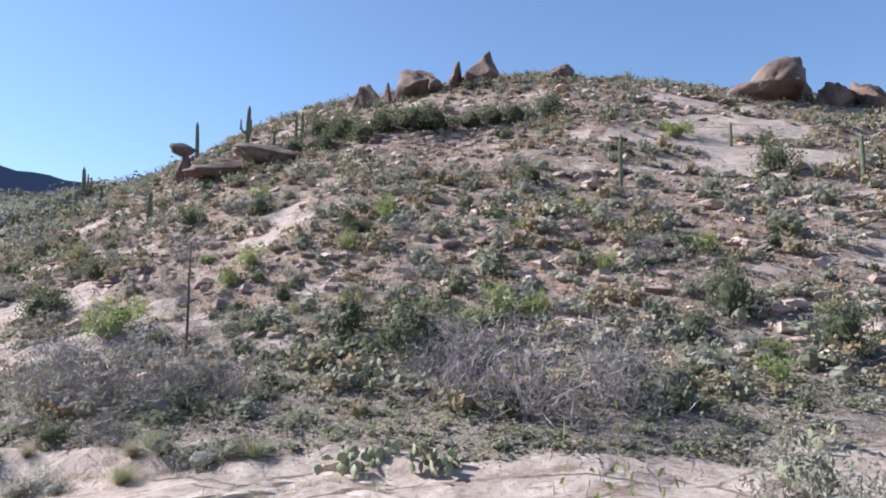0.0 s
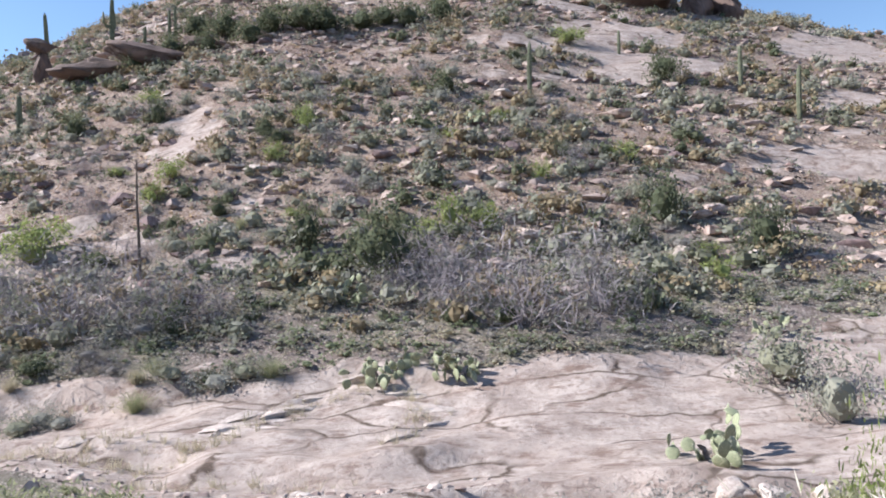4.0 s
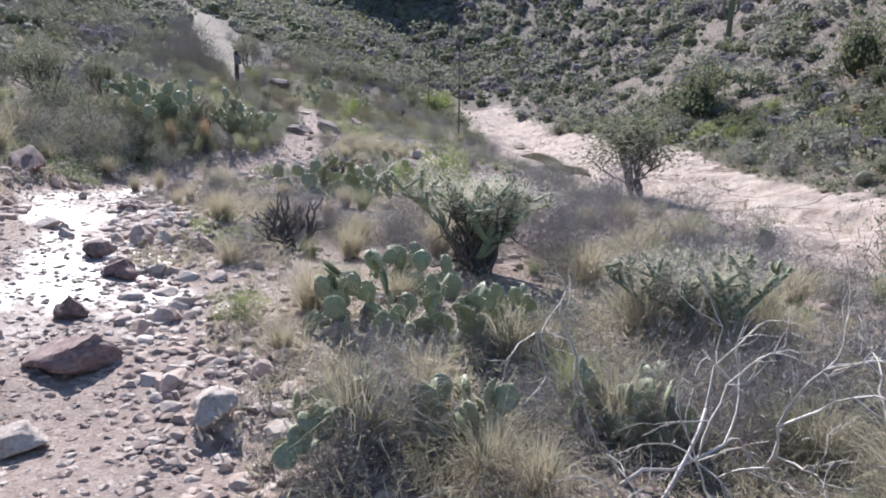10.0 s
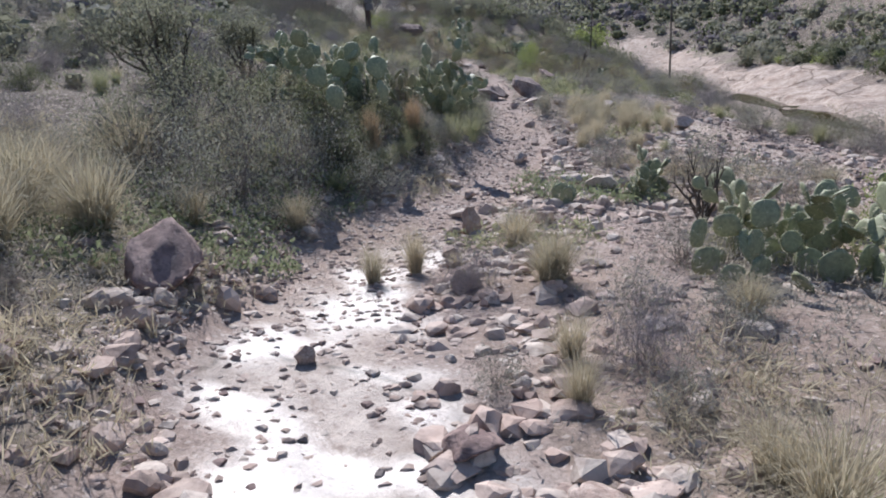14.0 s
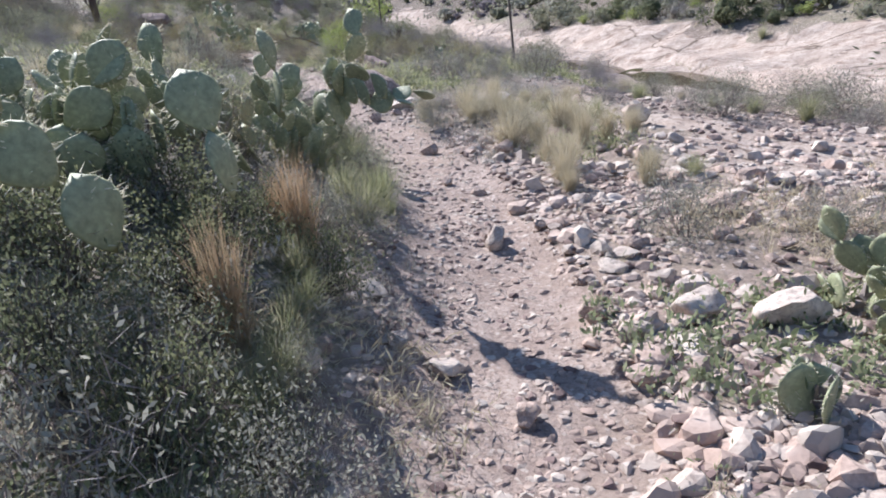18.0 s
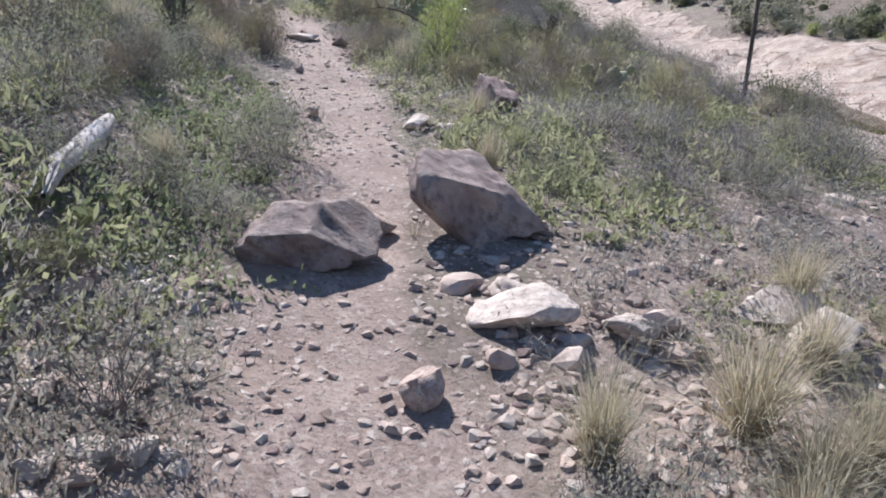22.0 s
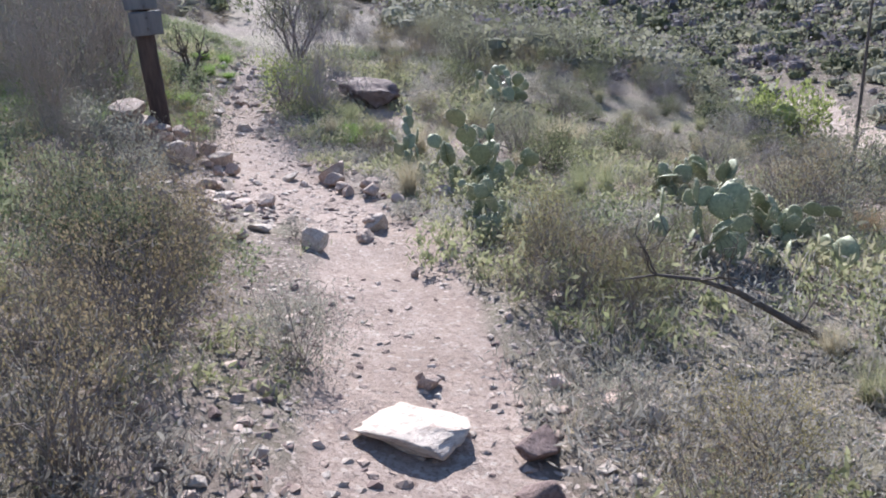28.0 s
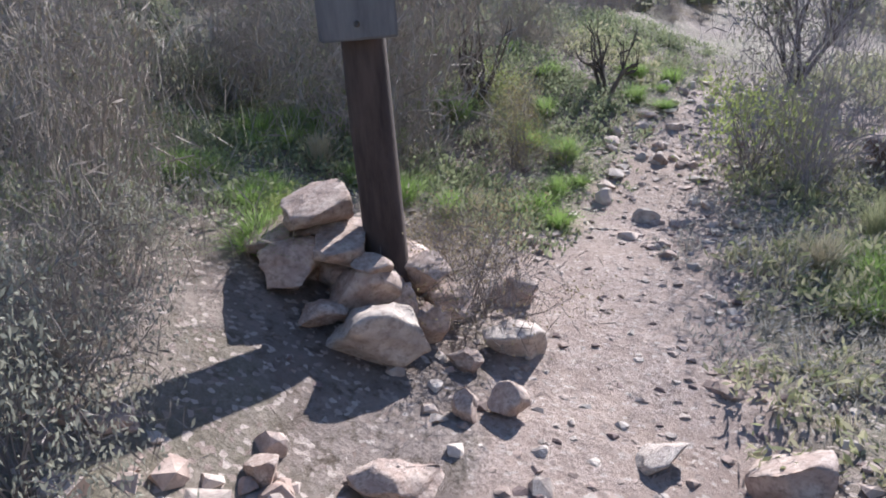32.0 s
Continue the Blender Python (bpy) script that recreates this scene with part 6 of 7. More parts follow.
def free(x, y, r, gap=0.6):
    t = np.array(taken[-1900:])
    return not ((t[:, 0] - x) ** 2 + (t[:, 1] - y) ** 2 < ((t[:, 2] + r) * gap) ** 2).any()


near = []
for x in np.arange(-58, 7, 0.5):
    for y in np.arange(-5.5, 26, 0.5):
        near.append((x + spots.uniform(-0.3, 0.3), y + spots.uniform(-0.3, 0.3)))
near = np.array(near)
spots.shuffle(near)
zone = {"rock": rockiness(near[:, 0], near[:, 1]), "trail": trailness(near[:, 0], near[:, 1]), "wild": fbm(near[:, 0] * 0.35, near[:, 1] * 0.35, 51, 3), "mix": fbm(near[:, 0] * 0.6 + 40, near[:, 1] * 0.6, 52, 3)}
made = {"silver": 0, "gray": 0, "bright": 0, "dark": 0, "olive": 0, "bare": 0, "buck": 0, "grass": 0, "green": 0}
LIMIT = {"silver": 280, "gray": 250, "bright": 150, "dark": 250, "olive": 250, "bare": 240, "buck": 260, "grass": 120, "green": 220}
for k, (x, y) in enumerate(near):
    ty = float(trail_y(x))
    cy, cw, _ = bed(x)
    d, s = y - ty, y - (cy + cw)
    if zone["rock"][k] > 0.15 or abs(d) < (1.25 if -17 < x < -8 else 0.66) + 0.3 * spots.uniform():
        continue
    stony = -25 < x < -8 and 0.5 < d and y < cy - cw + 0.5  # the open stony ground between trail and creek
    start = x > -9 and -1.5 < d < 5.5
    if x > -3.8 and 0 < d and s < 0.2:
        continue
    w, u = zone["wild"][k], spots.uniform()
    if stony and u > (0.62 if x < -12 and d > 2.2 else 0.28):
        continue
    if s > 0 and x > -14 and u > (0.16 if s < 2.2 else 0.4 if s < 5 else 0.30):
        continue
    if u > (0.97 if not start else 0.75):
        continue
    pick = spots.uniform()
    if s > 0 and x > -14:
        kind = ("gray" if pick < 0.66 else "dark" if pick < 0.74 else "bare" if pick < 0.86 else "green" if pick < 0.93 else "bright" if pick < 0.97 else "buck")
    elif s > 0:
        kind = ("gray" if pick < 0.30 else "dark" if pick < 0.62 else "olive" if pick < 0.85 else "bare" if pick < 0.9 else "bright")
    elif x < -26.5 and abs(d) < 3.5 and pick < 0.45:
        kind = "buck"
    elif stony:
        kind = "grass" if pick < 0.42 else "green" if pick < 0.52 else "bare" if pick < 0.6 else "gray"
    else:
        kind = ("gray" if pick < 0.42 else "grass" if pick < 0.62 else "green" if pick < 0.74 else "buck" if pick < 0.80 else "olive" if pick < 0.88 and abs(d) > 3 else "bare" if pick < 0.92 and abs(d) > 3 else "dark" if abs(d) > 2.5 else "grass")
    if kind == "gray" and spots.uniform() < 0.5:
        kind = "silver"
    if x > -12 and -3 < d < 7 and s < 0 and kind in ("dark", "olive", "green"):
        kind = "bare" if pick < 0.5 else "silver"
    if x < -42 and kind not in ("buck", "bare"):
        kind = "olive" if pick < 0.4 else "dark" if pick < 0.6 else "buck" if pick < 0.75 else "bare"
    if s > 0 and s < 2.5 and x > -14 and kind in ("dark", "bright"):
        kind = "silver"
    if x < -41 and abs(d) < 4 and (spots.uniform() > 0.35 or abs(d) < 1.1):
        continue
    if -37.6 < x < -33.6 and 10.15 < y < 12.0:
        continue
    if made[kind] >= LIMIT[kind]:
        continue
    r = spots.uniform(0.2, 0.42) * {"olive": 1.9, "dark": 1.25, "bare": 1.5, "grass": 0.75, "green": 0.7}.get(kind, 1.0) * (1 + 0.6 * w) * (1.2 if s > 0 else 1.0)
    if kind == "buck" and x < -26:
        r *= 1.3
    if -9 < x and d > 0.8 and s < 0:
        if y > cy - cw - 1.6:
            continue
        r = min(r, 0.24)
    if math.hypot(x + 35.7, (y - 8.75) * 1.2) < 1.7 or math.hypot(x + 37.3, y - 8.4) < 1.1:
        continue
    if abs(d) < 1.8:
        r = min(r, 0.36)
    if not free(x, y, r):
        continue
    made[kind] += 1
    h = r * spots.uniform(0.95, 1.35) * (0.75 if s > 0 and x > -14 else 1.0)
    if kind in ("grass", "green"):
        tuft(kind, x, y, r, h * 1.3, spots)
    else:
        shrub(kind, x, y, r, h, spots)

# ---------------------------------------------------------------- mats of low plants


def mat_mesh(name, seed, mat, clumps, leaf, slim, tall):
    """A low mat of small plants, about 1.2 m across."""
    rng = np.random.default_rng(seed)
    a, q = rng.uniform(0, 6.28, clumps), 0.62 * np.sqrt(rng.uniform(0, 1, clumps))
    c = np.stack([q * np.cos(a), q * np.sin(a), np.zeros(clumps)], 1)
    size = rng.uniform(0.5, 1.3, clumps)
    n = clumps * 20
    pick = rng.integers(0, clumps, n)
    p = c[pick] + rng.normal(size=(n, 3)) * np.array([0.05, 0.05, 0.0]) * size[pick][:, None]
    p[:, 2] = np.abs(rng.normal(0, tall, n)) * size[pick] + 0.008
    g = Geo()
    v, f = leaves(rng, p, leaf, slim, 0.8)
    f, g.soft = outward(rng, v, f, (0, 0, -0.5), 0.8)
    g.add(v, f)
    return g.mesh(name, [mat])


MATS = {"green": ("weed_mat", [mat_mesh("weed_mat", 520 + k, WEED_LEAF, 56, 0.036, 0.45, 0.04) for k in range(4)], "mat of low bright green weeds", "weeds", "weed mats"),
        "gray": ("brush_mat", [mat_mesh("brush_mat", 530 + k, SILVER_LEAF, 56, 0.04, 0.22, 0.045) for k in range(4)], "mat of low gray dry weeds", "weeds", "brush mats"),
        "olive": ("herb_mat", [mat_mesh("herb_mat", 540 + k, GRASS_GREEN, 44, 0.055, 0.3, 0.055) for k in range(4)], "mat of low olive-green herbs and grass", "weeds", "herb mats")}
MATS["straw"] = ("straw_mat", [mat_mesh("straw_mat", 550 + k, STRAW, 52, 0.07, 0.08, 0.06) for k in range(4)], "mat of trampled dry golden grass", "grass", "straw mats")
mats_made = {"green": 0, "gray": 0, "olive": 0, "straw": 0}
cells = np.array([(x, y) for x in np.arange(-46, 4, 0.62) for y in np.arange(-4, 18, 0.62)]) + np.random.default_rng(6).uniform(-0.28, 0.28, (81 * 36, 2))
order = np.argsort(np.abs(cells[:, 1] - trail_y(cells[:, 0])) + np.random.default_rng(7).uniform(0, 1.6, len(cells)))
for x, y in cells[order]:
    d = y - float(trail_y(x))
    cy, cw, _ = bed(x)
    if abs(d) < (1.0 if -17 < x < -8 else 0.75) or abs(d) > 5 or y > cy - cw or float(rockiness(x, y)) > 0.2 or float(trailness(x, y)) > 0.3 or (x > -3.8 and 0 < d < 1.2):
        continue
    u, wild = spots.uniform(), float(fbm(x * 0.4, y * 0.4, 55, 3))
    if (-25 < x < -8 and d > 0 and u > 0.3) or math.hypot(x + 35.7, (y - 8.75) * 1.2) < 1.6 or math.hypot(x + 37.3, y - 8.4) < 1.2:
        continue
    lush = d < 0 and x < -33
    kind = "green" if wild + (0.35 if lush else -0.02 if x < -19 and d < 0 else -0.3) + spots.uniform(-0.2, 0.2) > 0.12 else "gray" if spots.uniform() < (0.6 if x < -24 else 0.85) else "olive"
    if -19 < x < -6 and kind != "green" and spots.uniform() < 0.7:
        kind = "straw"
    if mats_made[kind] >= 290:
        continue
    mats_made[kind] += 1
    name, meshes, label, category, group = MATS[kind]
    e = 0.25
    slope = Vector((float(height(x - e, y) - height(x + e, y)), float(height(x, y - e) - height(x, y + e)), 2 * e)).normalized()
    m = Matrix.Translation((x, y, float(height(x, y)) - 0.005)) @ Vector((0, 0, 1)).rotation_difference(slope).to_matrix().to_4x4() @ Matrix.Rotation(spots.uniform(0, 6.28), 4, "Z") @ Matrix.Diagonal((1, 1, spots.uniform(0.8, 1.6), 1))
    put(name, meshes[spots.integers(0, 4)], m, label=label, category=category, group=group, kind="stuff")

# ---------------------------------------------------------------- scrub too plentiful to count


def scrub_pieces(seed, leaf_n, size, stem_n, heart=0.0):
    rng = np.random.default_rng(seed)
    pts, c = dome(rng, leaf_n, 0.95, 0.95, 0.4, 10, 0.24)
    v, f = leaves(rng, pts, size, 0.62)
    f, soft = outward(rng, v, f)
    a = (v, f, soft)
    if heart:
        grid = np.array([(i, j) for i in (-1, 0, 1) for j in (-1, 0, 1)], float) * 0.9
        v = np.concatenate([np.insert(grid[:, ::-1 if side < 0 else 1], axis, side, 1) for axis in (0, 1, 2) for side in (-1.0, 1.0)])
        v = unit(v)
        v = v * (1 + 0.45 * (vnoise(v[:, 0] * 2.3 + seed, v[:, 1] * 2.3 + v[:, 2] * 1.7, seed)))[:, None] * heart * np.array([1, 1, 0.85]) + np.array([0, 0, 0.28])
        f = np.concatenate([np.array([[0, 1, 4, 3], [1, 2, 5, 4], [3, 4, 7, 6], [4, 5, 8, 7]]) + 9 * k for k in range(6)])
        a = (np.concatenate([a[0], v]), np.concatenate([a[1], f + len(a[0])]), np.concatenate([a[2], unit(v - np.array([0, 0, 0.1]))]))
    g = Geo()
    if not stem_n:
        return (a,)
    stems(rng, g, c[:stem_n] * 0.95, 0.02, joints=3)
    v = np.concatenate(g.v)
    return a, (v, np.concatenate(g.f), unit(v - np.array([0, 0, -0.2])))


def scatter(name, points, radii, tall, pieces, materials, seed, label, category="scrub", lift=0.0):
    """Many small plants in one mesh."""
    rng = np.random.default_rng(seed)
    g = Geo()
    bent = []
    z = height(points[:, 0], points[:, 1])
    pick, turn = rng.integers(0, len(pieces), len(points)), rng.uniform(0, 6.28, len(points))
    for k, group in enumerate(pieces):
        sel = np.flatnonzero(pick == k)
        if not len(sel):
            continue
        for mat, (v, f, *soft) in enumerate(group):
            c, s = np.cos(turn[sel])[:, None], np.sin(turn[sel])[:, None]
            if soft:
                n = soft[0]
                bent.append(np.stack([n[None, :, 0] * c - n[None, :, 1] * s, n[None, :, 0] * s + n[None, :, 1] * c, np.broadcast_to(n[None, :, 2], (len(sel), len(n)))], -1).reshape(-1, 3))
            r = radii[sel][:, None]
            p = np.stack([(v[None, :, 0] * c - v[None, :, 1] * s) * r + points[sel, 0][:, None], (v[None, :, 0] * s + v[None, :, 1] * c) * r + points[sel, 1][:, None], v[None, :, 2] * r * tall[sel][:, None] + z[sel][:, None] - 0.01 + lift * r], -1)
            g.add(p.reshape(-1, 3), (f[None] + (np.arange(len(sel)) * len(v))[:, None, None]).reshape(-1, f.shape[1]), mat)
    if bent:
        g.soft = np.concatenate(bent)
    return put(name, g.mesh(name, materials), label=label, category=category, kind="stuff")


def field(rng, n, x0, x1, y0, y1):
    return np.stack([rng.uniform(x0, x1, n), rng.uniform(y0, y1, n)], 1)


srng = np.random.default_rng(8)
low = [scrub_pieces(600 + k, 40, 0.24, 1, 0.34) for k in range(4)]
thin = [scrub_pieces(610 + k, 36, 0.24, 0, 0.45) for k in range(6)]
middle = [scrub_pieces(616 + k, 64, 0.19, 1, 0.36) for k in range(4)]
p = field(srng, 13000, -22, 26, 11, 58)
cy, cw, _ = bed(p[:, 0])
s = p[:, 1] - cy - cw
keep = (s > 0.5) & (rockiness(p[:, 0], p[:, 1]) < 0.3) & (fbm(p[:, 0] * 0.22, p[:, 1] * 0.22, 61, 3) + srng.uniform(-0.35, 0.35, len(p)) > -0.08)
p = p[keep]
r = 0.12 + 0.44 * srng.uniform(size=len(p)) ** 1.6
for k, (mats, name, label) in enumerate((([GRAY_LEAF, TWIG], "hill_scrub", "low gray-green scrub scattered over the hillside"), ([DARK_LEAF, DARK_TWIG], "hill_scrub", "dark green scrub scattered over the hillside"),
                                         ([OLIVE_LEAF, TWIG], "hill_scrub", "olive-green scrub scattered over the hillside"), ([BUCK_HEAD, TWIG], "hill_scrub", "dry brown scrub scattered over the hillside"))):
    sel = np.isin(np.arange(len(p)) % 10, ((0, 1, 2, 3), (4, 5), (6,), (7, 8, 9))[k])
    scatter(name, p[sel], r[sel], np.full(sel.sum(), 0.95), low, mats, 620 + k, label)
# dry tufts and litter between them
carpet = [scrub_pieces(606 + k, 16, 0.42, 0) for k in range(4)]
p = field(srng, 21000, -24, 24, 11, 46)
cy, cw, _ = bed(p[:, 0])
s = p[:, 1] - cy - cw
p = p[(s > 1.0) & (rockiness(p[:, 0], p[:, 1]) < 0.4) & (p[:, 0] > -22 - 0.2 * s) & (srng.uniform(size=len(p)) < np.interp(s, [0, 12, 35], [1, 0.8, 0.5]))]
r = 0.07 + 0.16 * srng.uniform(size=len(p)) ** 1.6
for k, (mat, label) in enumerate(((RUST_STRAW, "rusty dry tufts dotting the hillside"), (STRAW, "straw-coloured dry tufts dotting the hillside"), (GRAY_LEAF, "gray-green herbs dotting the hillside"), (DARK_TWIG, "dark brown dead tufts dotting the hillside"))):
    sel = np.isin(np.arange(len(p)) % 10, ((0, 1, 2), (3, 4), (5, 6, 7), (8, 9))[k])
    scatter("hill_tufts", p[sel], r[sel], np.full(sel.sum(), 0.85), carpet, [mat], 626 + k, label)
# the dense low carpet of the north bank
mat_of = [scrub_pieces(630 + k, 44, 0.2, 1, 0.22) for k in range(4)]
p = field(srng, 17000, -24, 9, 9, 24)
cy, cw, _ = bed(p[:, 0])
s = p[:, 1] - cy - cw
keep = (s > -0.7) & (s < 3.8 + 4 * fbm(p[:, 0] * 0.3, p[:, 1] * 0.3, 64)) & (rockiness(p[:, 0], p[:, 1]) < 0.4)
p = p[keep]
r = 0.09 + 0.24 * srng.uniform(0, 1, len(p)) ** 1.7
for k, (mats, label) in enumerate((([GRAY_LEAF, TWIG], "gray-green low plants covering the creek bank"), ([SILVER_LEAF, TWIG], "silvery low plants covering the creek bank"), ([WEED_LEAF, TWIG], "green low plants covering the creek bank"), ([STRAW, TWIG], "straw-coloured low plants covering the creek bank"))):
    sel = np.isin(np.arange(len(p)) % 10, ((0, 1, 2), (3, 4), (5, 6, 7), (8, 9))[k])
    scatter("bank_scrub", p[sel], r[sel], np.full(sel.sum(), 0.6), mat_of, mats, 635 + k, label)
# the wide slopes to the west and south
p = np.concatenate([field(srng, 16500, -140, -14, 14, 100), field(srng, 3500, -200, -14, 14, 170), field(srng, 3500, -260, -60, 60, 220), field(srng, 2200, -300, -150, 10, 150)])
cy, cw, _ = bed(p[:, 0])
s = p[:, 1] - cy - cw
between = (p[:, 0] < -44) & (p[:, 1] > trail_y(p[:, 0]) + 1.0)
keep = ((s > 0.6) | between) & (p[:, 0] < -12 - 0.25 * np.maximum(s, 0)) & (fbm(p[:, 0] * 0.10, p[:, 1] * 0.10, 62, 3) + srng.uniform(-0.2, 0.6, len(p)) > -0.05) & (rockiness(p[:, 0], p[:, 1]) < 0.3)
dist = np.hypot(p[:, 0] + 20, p[:, 1] - 5)
keep &= srng.uniform(size=len(p)) < np.interp(dist, [20, 60, 200], [1.0, 1.0, 0.6])
p = p[keep]
q = np.concatenate([field(srng, 3200, -130, 10, -90, 9), field(srng, 3500, -110, -38, -30, 14)])
keep = (trail_y(q[:, 0]) - q[:, 1] > np.where(q[:, 0] > -48, 4.5, 1.2)) & (srng.uniform(size=len(q)) < np.interp(trail_y(q[:, 0]) - q[:, 1], [4, 25, 90], [0.9, 0.5, 0.2]))
q = q[keep]
p = np.concatenate([p, q])
dist = np.hypot(p[:, 0] + 20, p[:, 1] - 5)
r = (0.36 + 0.95 * srng.uniform(0, 1, len(p)) ** 2) * np.interp(dist, [20, 80, 200, 300], [0.75, 1.3, 2.4, 3.4])
for k, (mats, label) in enumerate((([DARK_LEAF, DARK_TWIG], "dark green scrub covering the far slopes"), ([OLIVE_LEAF, TWIG], "olive-green scrub covering the far slopes"), ([GRAY_LEAF, TWIG], "gray-green scrub covering the far slopes"), ([VIOLET_BRUSH, TWIG], "bare gray-violet brush in the valley"))):
    sel = np.isin(np.arange(len(p)) % 10, ((0, 1), (2, 3, 4), (5, 6, 7), (8, 9))[k])
    for far_off in (False, True):
        part_of = sel & ((dist > 42) == far_off)
        scatter("valley_scrub", p[part_of], r[part_of], np.full(part_of.sum(), 0.9), thin if far_off else middle, mats, 640 + k, label)
# weeds and grass of the ground along the trail
weed = []
for k in range(5):
    rng = np.random.default_rng(660 + k)
    c = rng.normal(size=(25, 3)) * np.array([0.6, 0.6, 0.0])
    c[:, 2] = np.abs(rng.normal(size=25)) * 0.35 + 0.1
    v, f = leaves(rng, c, 0.17, 0.24, 1.0)
    weed.append(((v, *outward(rng, v, f, (0, 0, -0.6), 0.8)),))
p = np.concatenate([field(srng, 17000, -46, 6, -4, 22), field(srng, 24000, -46, 4, -4.0, 18)])
d = p[:, 1] - trail_y(p[:, 0])
p = p[(np.arange(len(p)) < 17000) | (np.abs(d) < 4.2)]
d = p[:, 1] - trail_y(p[:, 0])
cy, cw, _ = bed(p[:, 0])
open_ground = (np.hypot(p[:, 0] + 35.7, (p[:, 1] - 8.75) * 1.2) > 1.5) & (np.hypot(p[:, 0] + 37.3, p[:, 1] - 8.4) > 0.9) & (trailness(p[:, 0], p[:, 1]) < 0.25) & (rockiness(p[:, 0], p[:, 1]) < 0.25) & ~((p[:, 0] > -25) & (p[:, 0] < -8) & (d > 0) & (p[:, 1] < cy - cw + 0.3) & (srng.uniform(size=len(p)) < 0.6))
patch = fbm(p[:, 0] * 0.4, p[:, 1] * 0.4, 63, 3)
lush = np.where((p[:, 0] < -34) & (d < 0), 0.35, 0.0) + np.where((p[:, 0] < -19) & (d < 0), 0.12, 0.0)
sel = open_ground & (patch + lush + srng.uniform(-0.3, 0.3, len(p)) > 0.12)
scatter("weeds", p[sel], srng.uniform(0.06, 0.17, sel.sum()), np.ones(sel.sum()), weed, [WEED_LEAF], 670, "low bright green weeds on the soil", "weeds")
sel = open_ground & (patch < 0.15) & (srng.uniform(size=len(p)) < 0.6)
scatter("dry_weeds", p[sel], srng.uniform(0.06, 0.18, sel.sum()), np.ones(sel.sum()) * 1.2, weed, [SILVER_LEAF], 671, "low gray-green dry weeds on the soil", "weeds")
blades = []
for k in range(4):
    rng = np.random.default_rng(680 + k)
    me = tuft_meshes("t", 680 + k, STRAW, 12, 1.5, 0.013)
    v = np.array([q.co for q in me.vertices])
    i7 = np.arange(len(v) // 7)[:, None] * 7
    blades.append(((v, np.concatenate([i7 + [0, 1, 2, 6], i7 + [6, 2, 3, 5], i7 + [5, 3, 4, 4]])),))
    bpy.data.meshes.remove(me)
sel = open_ground & (srng.uniform(size=len(p)) < 0.15)
scatter("dry_grass", p[sel], srng.uniform(0.08, 0.2, sel.sum()), np.ones(sel.sum()), blades, [STRAW], 690, "thin dry straw grass between the shrubs", "grass")

p = field(srng, 30000, -30, 8, 6.5, 20)
phase = (p[:, 0] * 0.20 + p[:, 1] * 0.95 + 1.5 * fbm(p[:, 0] * 0.28, p[:, 1] * 0.28, 5, 4)) * 0.62
sel = (phase % 1 > 0.88) & (rockiness(p[:, 0], p[:, 1]) > 0.5) & (fbm(p[:, 0] * 0.45, p[:, 1] * 0.45, 75, 3) + fbm(p[:, 0] * 0.2, p[:, 1] * 0.2, 8, 3) > 0.02)
seam = np.array([(-2.83, 9.44), (-2.25, 9.35), (-1.74, 9.51), (-1.16, 8.91), (-0.83, 9.01), (-0.52, 9.66), (-0.09, 10.1), (0.38, 10.38), (0.93, 10.5), (1.35, 10.22), (1.46, 9.46), (0.95, 8.38)])
t = srng.uniform(0, len(seam) - 1.001, 230)
k = t.astype(int)
seam = seam[k] + (seam[k + 1] - seam[k]) * (t - k)[:, None] + srng.normal(0, 0.12, (230, 2))
p, sel = np.concatenate([p, seam]), np.r_[sel, np.ones(230, bool)]
scatter("crevice_grass", p[sel], srng.uniform(0.08, 0.2, sel.sum()), np.ones(sel.sum()), blades, [STRAW], 695, "dry grass growing along the cracks of the bedrock", "grass")

# ---------------------------------------------------------------- loose stones
pebble = [(chip(700 + k, 13, 0.6),) for k in range(8)]
along = srng.uniform(-45, 4, 75000)
p = np.concatenate([np.stack([along, trail_y(along) + srng.normal(0, 0.8, len(along))], 1), field(srng, 48000, -25, -7, 0.5, 12), field(srng, 12000, -9, 2, 2.5, 9.5), field(srng, 15000, -24, -16.5, 6.8, 12), field(srng, 14000, -20.5, -16.4, 3.4, 7.6)])
d = beside(p[:, 0], p[:, 1])
cy, cw, _ = bed(p[:, 0])
on = trailness(p[:, 0], p[:, 1])
stony = (p[:, 0] > -25) & (p[:, 0] < 2) & ((p[:, 0] < -7) | (d > 1.2)) & (p[:, 1] > trail_y(p[:, 0]) - 1.2) & (p[:, 1] < cy - cw + 1.5)
heap = (np.hypot(p[:, 0] + 35.35, (p[:, 1] - 8.6) * 1.35) < 1.0)
chance = np.where(on > 0.5, 0.55, np.where(d < 1.3, 0.36, 0.0)) + np.where(stony, 0.36, 0) + np.where(heap, 0.3, 0)
sel = srng.uniform(size=len(p)) < chance * (0.9 + 1.5 * fbm(p[:, 0] * 0.7, p[:, 1] * 0.7, 71))
u = srng.uniform(size=len(p))
size = np.where(d < 0.3, 0.008, 0.010) + np.where(stony & (d > 0.6) | heap, 0.055, np.where(d > 0.45, 0.046, 0.034)) * u ** 2.6
tone = srng.uniform(size=len(p))
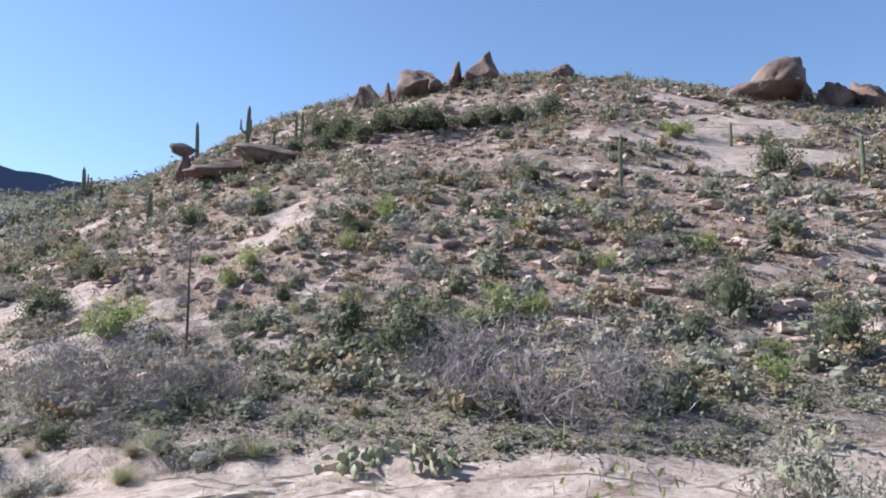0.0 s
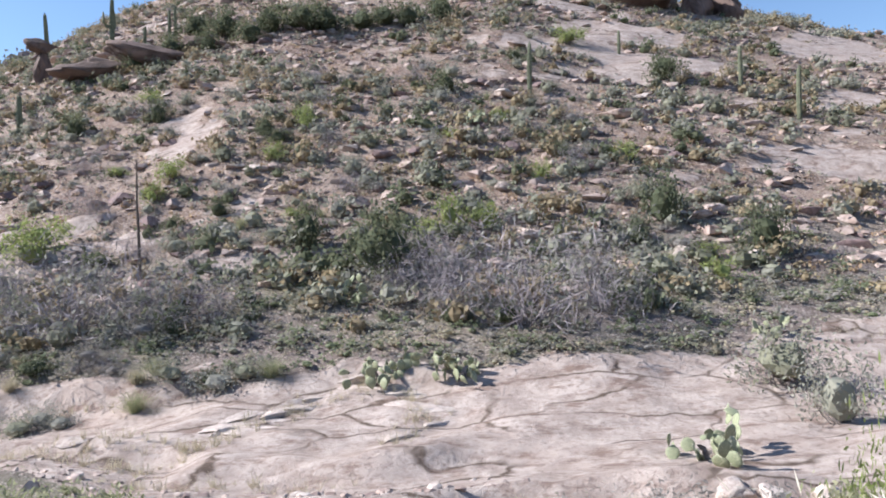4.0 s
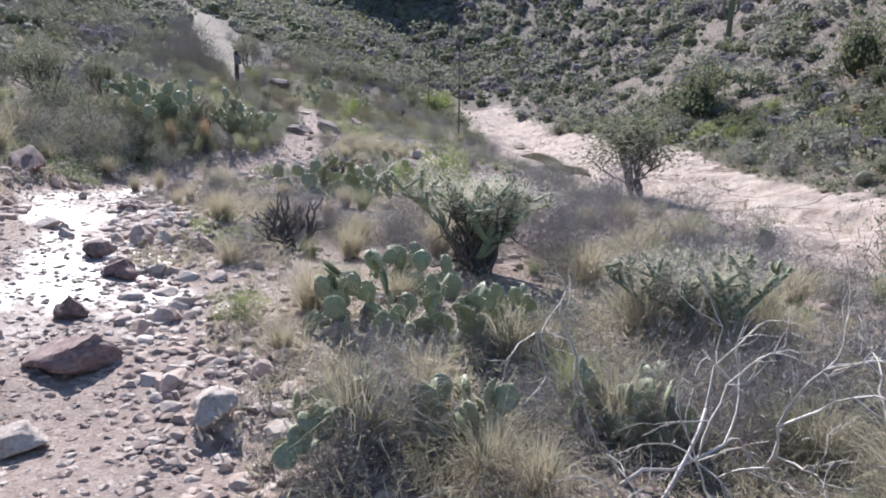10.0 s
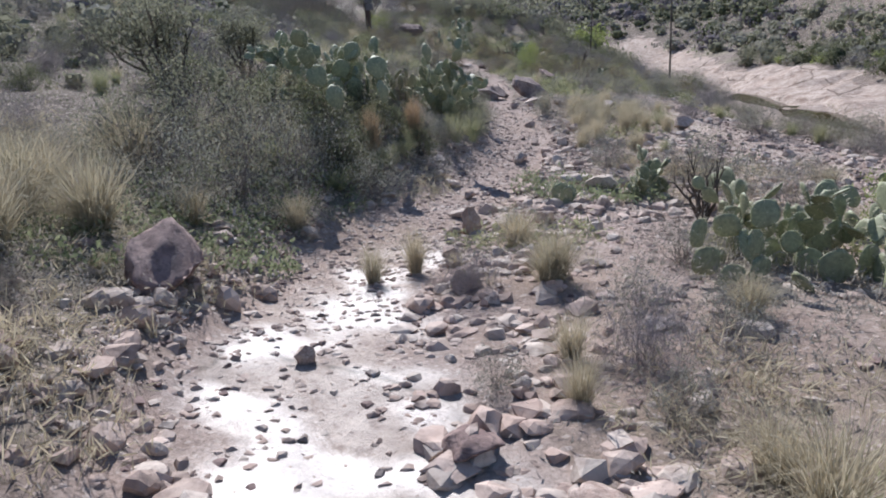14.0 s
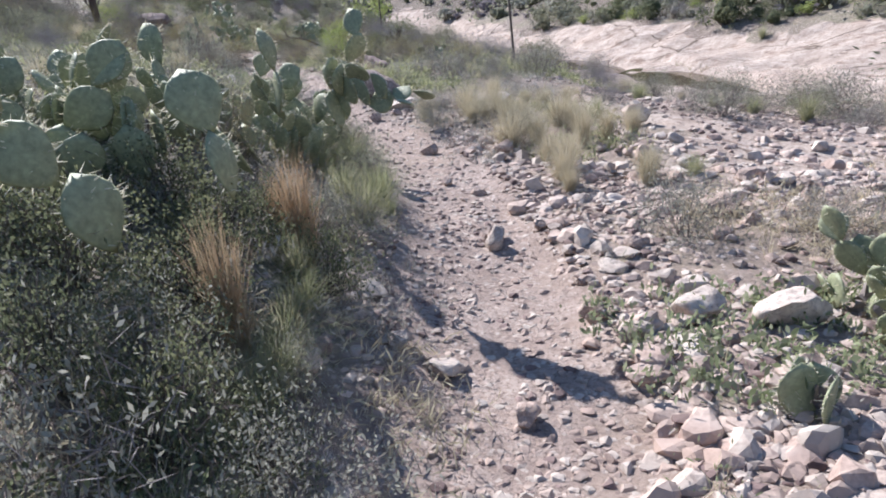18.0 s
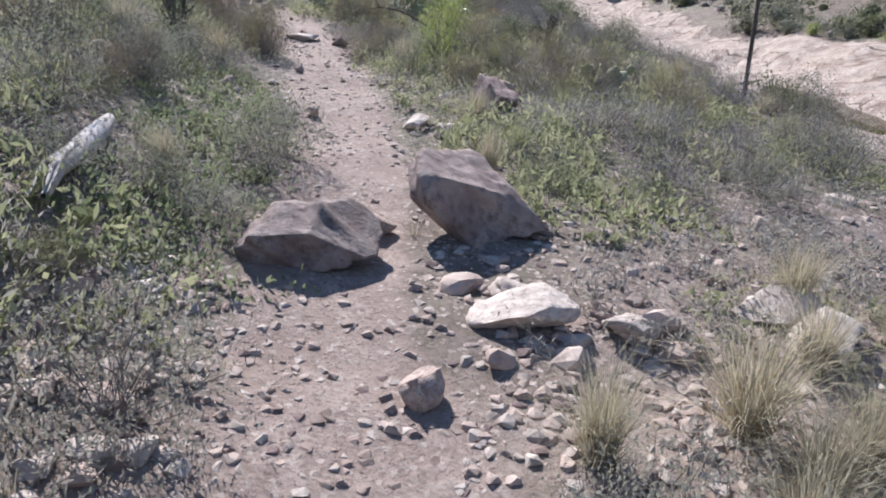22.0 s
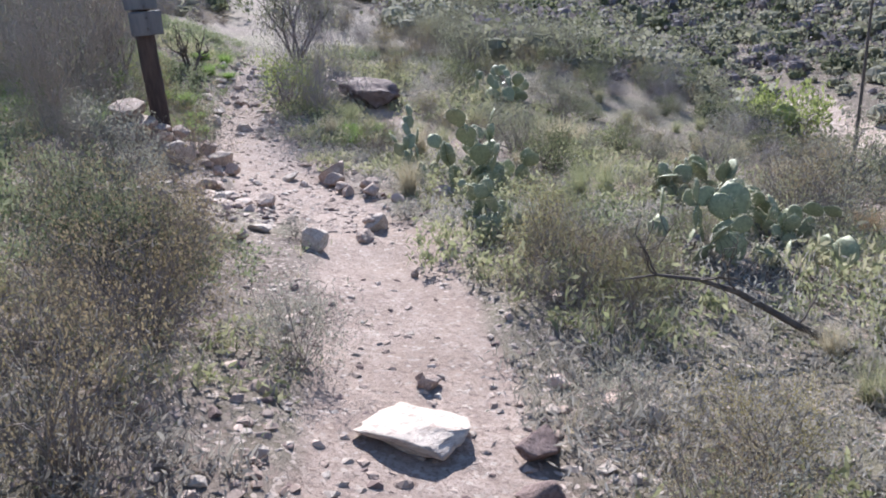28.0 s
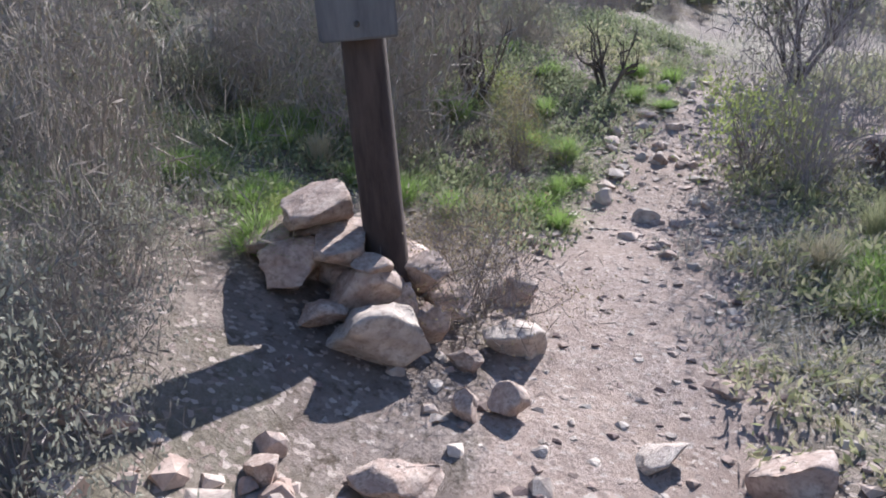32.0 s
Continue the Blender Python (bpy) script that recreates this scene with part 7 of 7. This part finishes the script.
for k, (mat, name, label) in enumerate(((ROCK, "gravel", "pinkish angular gravel strewn over the trail"), (PALE_ROCK, "gravel", "pale angular gravel strewn over the trail"), (DARK_ROCK, "gravel", "dark angular gravel strewn over the trail"))):
    m = sel & (tone >= (0, 0.55, 0.86)[k]) & (tone < (0.55, 0.86, 1.01)[k])
    scatter(name, p[m], size[m], srng.uniform(0.6, 1.2, m.sum()), pebble, [mat], 710 + k, label, "gravel", 0.2)
cobble = [(stone_geo(720 + k, 2, planes=9, rough=0.06, flat=0.8),) for k in range(5)] + [(chip(725 + k, 17, 0.55),) for k in range(6)]
wash = (p[:, 0] > -17) & (p[:, 0] < -8) & (d < 1.5)
rubble = (p[:, 0] > -20.6) & (p[:, 0] < -16.4) & (d > 0.4) & (p[:, 1] > trail_y(p[:, 0]))
chance = np.where(stony & (d > 0.55), 0.034, 0.0) + np.where(rubble, 0.03, 0.0) + np.where(wash & (d > 0.42), 0.05, 0.0) + np.where((d > 0.5) & (d < 1.2), 0.014, 0.0) + np.where(heap, 0.45, 0) + np.where((p[:, 0] < -35.5) & (d < 0.75), 0.05, 0)
sel = srng.uniform(size=len(p)) < chance * (0.7 + 1.6 * fbm(p[:, 0] * 0.5, p[:, 1] * 0.5, 72))
size = 0.04 + 0.085 * srng.uniform(size=len(p)) ** 2.5
for k, (mat, label) in enumerate(((ROCK, "reddish cobbles lying over the stony ground"), (PALE_ROCK, "pale cobbles lying over the stony ground"))):
    m = sel & ((tone < 0.6) if k == 0 else (tone >= 0.6))
    scatter("cobbles", p[m], size[m], srng.uniform(0.55, 1.2, m.sum()), cobble, [mat], 730 + k, label, "stones", 0.15)
p = field(srng, 30000, -22, 28, 11.5, 52)
cy, cw, _ = bed(p[:, 0])
sel = (p[:, 1] - cy - cw > 1.5) & (srng.uniform(size=len(p)) < 0.5) & (rockiness(p[:, 0], p[:, 1]) < 0.4)
scatter("hill_stones", p[sel], 0.05 + 0.26 * srng.uniform(size=sel.sum()) ** 3.5, np.ones(sel.sum()) * 0.9, pebble, [ROCK], 740, "brown stones scattered over the hillside", "stones")
# flat ledges that crop out along the contours of the hill
slab_of = [(chip(760 + k, 18, 0.5),) for k in range(8)]
p = field(srng, 6500, -16, 24, 12.5, 44)
cy, cw, _ = bed(p[:, 0])
s = p[:, 1] - cy - cw
sel = (s > 2.0) & (rockiness(p[:, 0], p[:, 1]) < 0.4) & (fbm(p[:, 0] * 0.15, p[:, 1] * 0.5, 77, 3) + srng.uniform(-0.25, 0.25, len(p)) > 0.0)
p = p[sel]
big = 0.10 + 0.30 * srng.uniform(size=len(p)) ** 2.6
for k, (mat, label) in enumerate(((ROCK, "reddish flat ledges cropping out of the hillside"), (PALE_ROCK, "pale flat ledges cropping out of the hillside"), (DARK_ROCK, "dark flat ledges cropping out of the hillside"))):
    m = np.isin(np.arange(len(p)) % 10, ((0, 1, 2, 3, 4), (5,), (6, 7, 8, 9))[k])
    scatter("hill_ledges", p[m], big[m], np.full(m.sum(), 1.0), slab_of, [mat], 770 + k, label, "stones", -0.02)
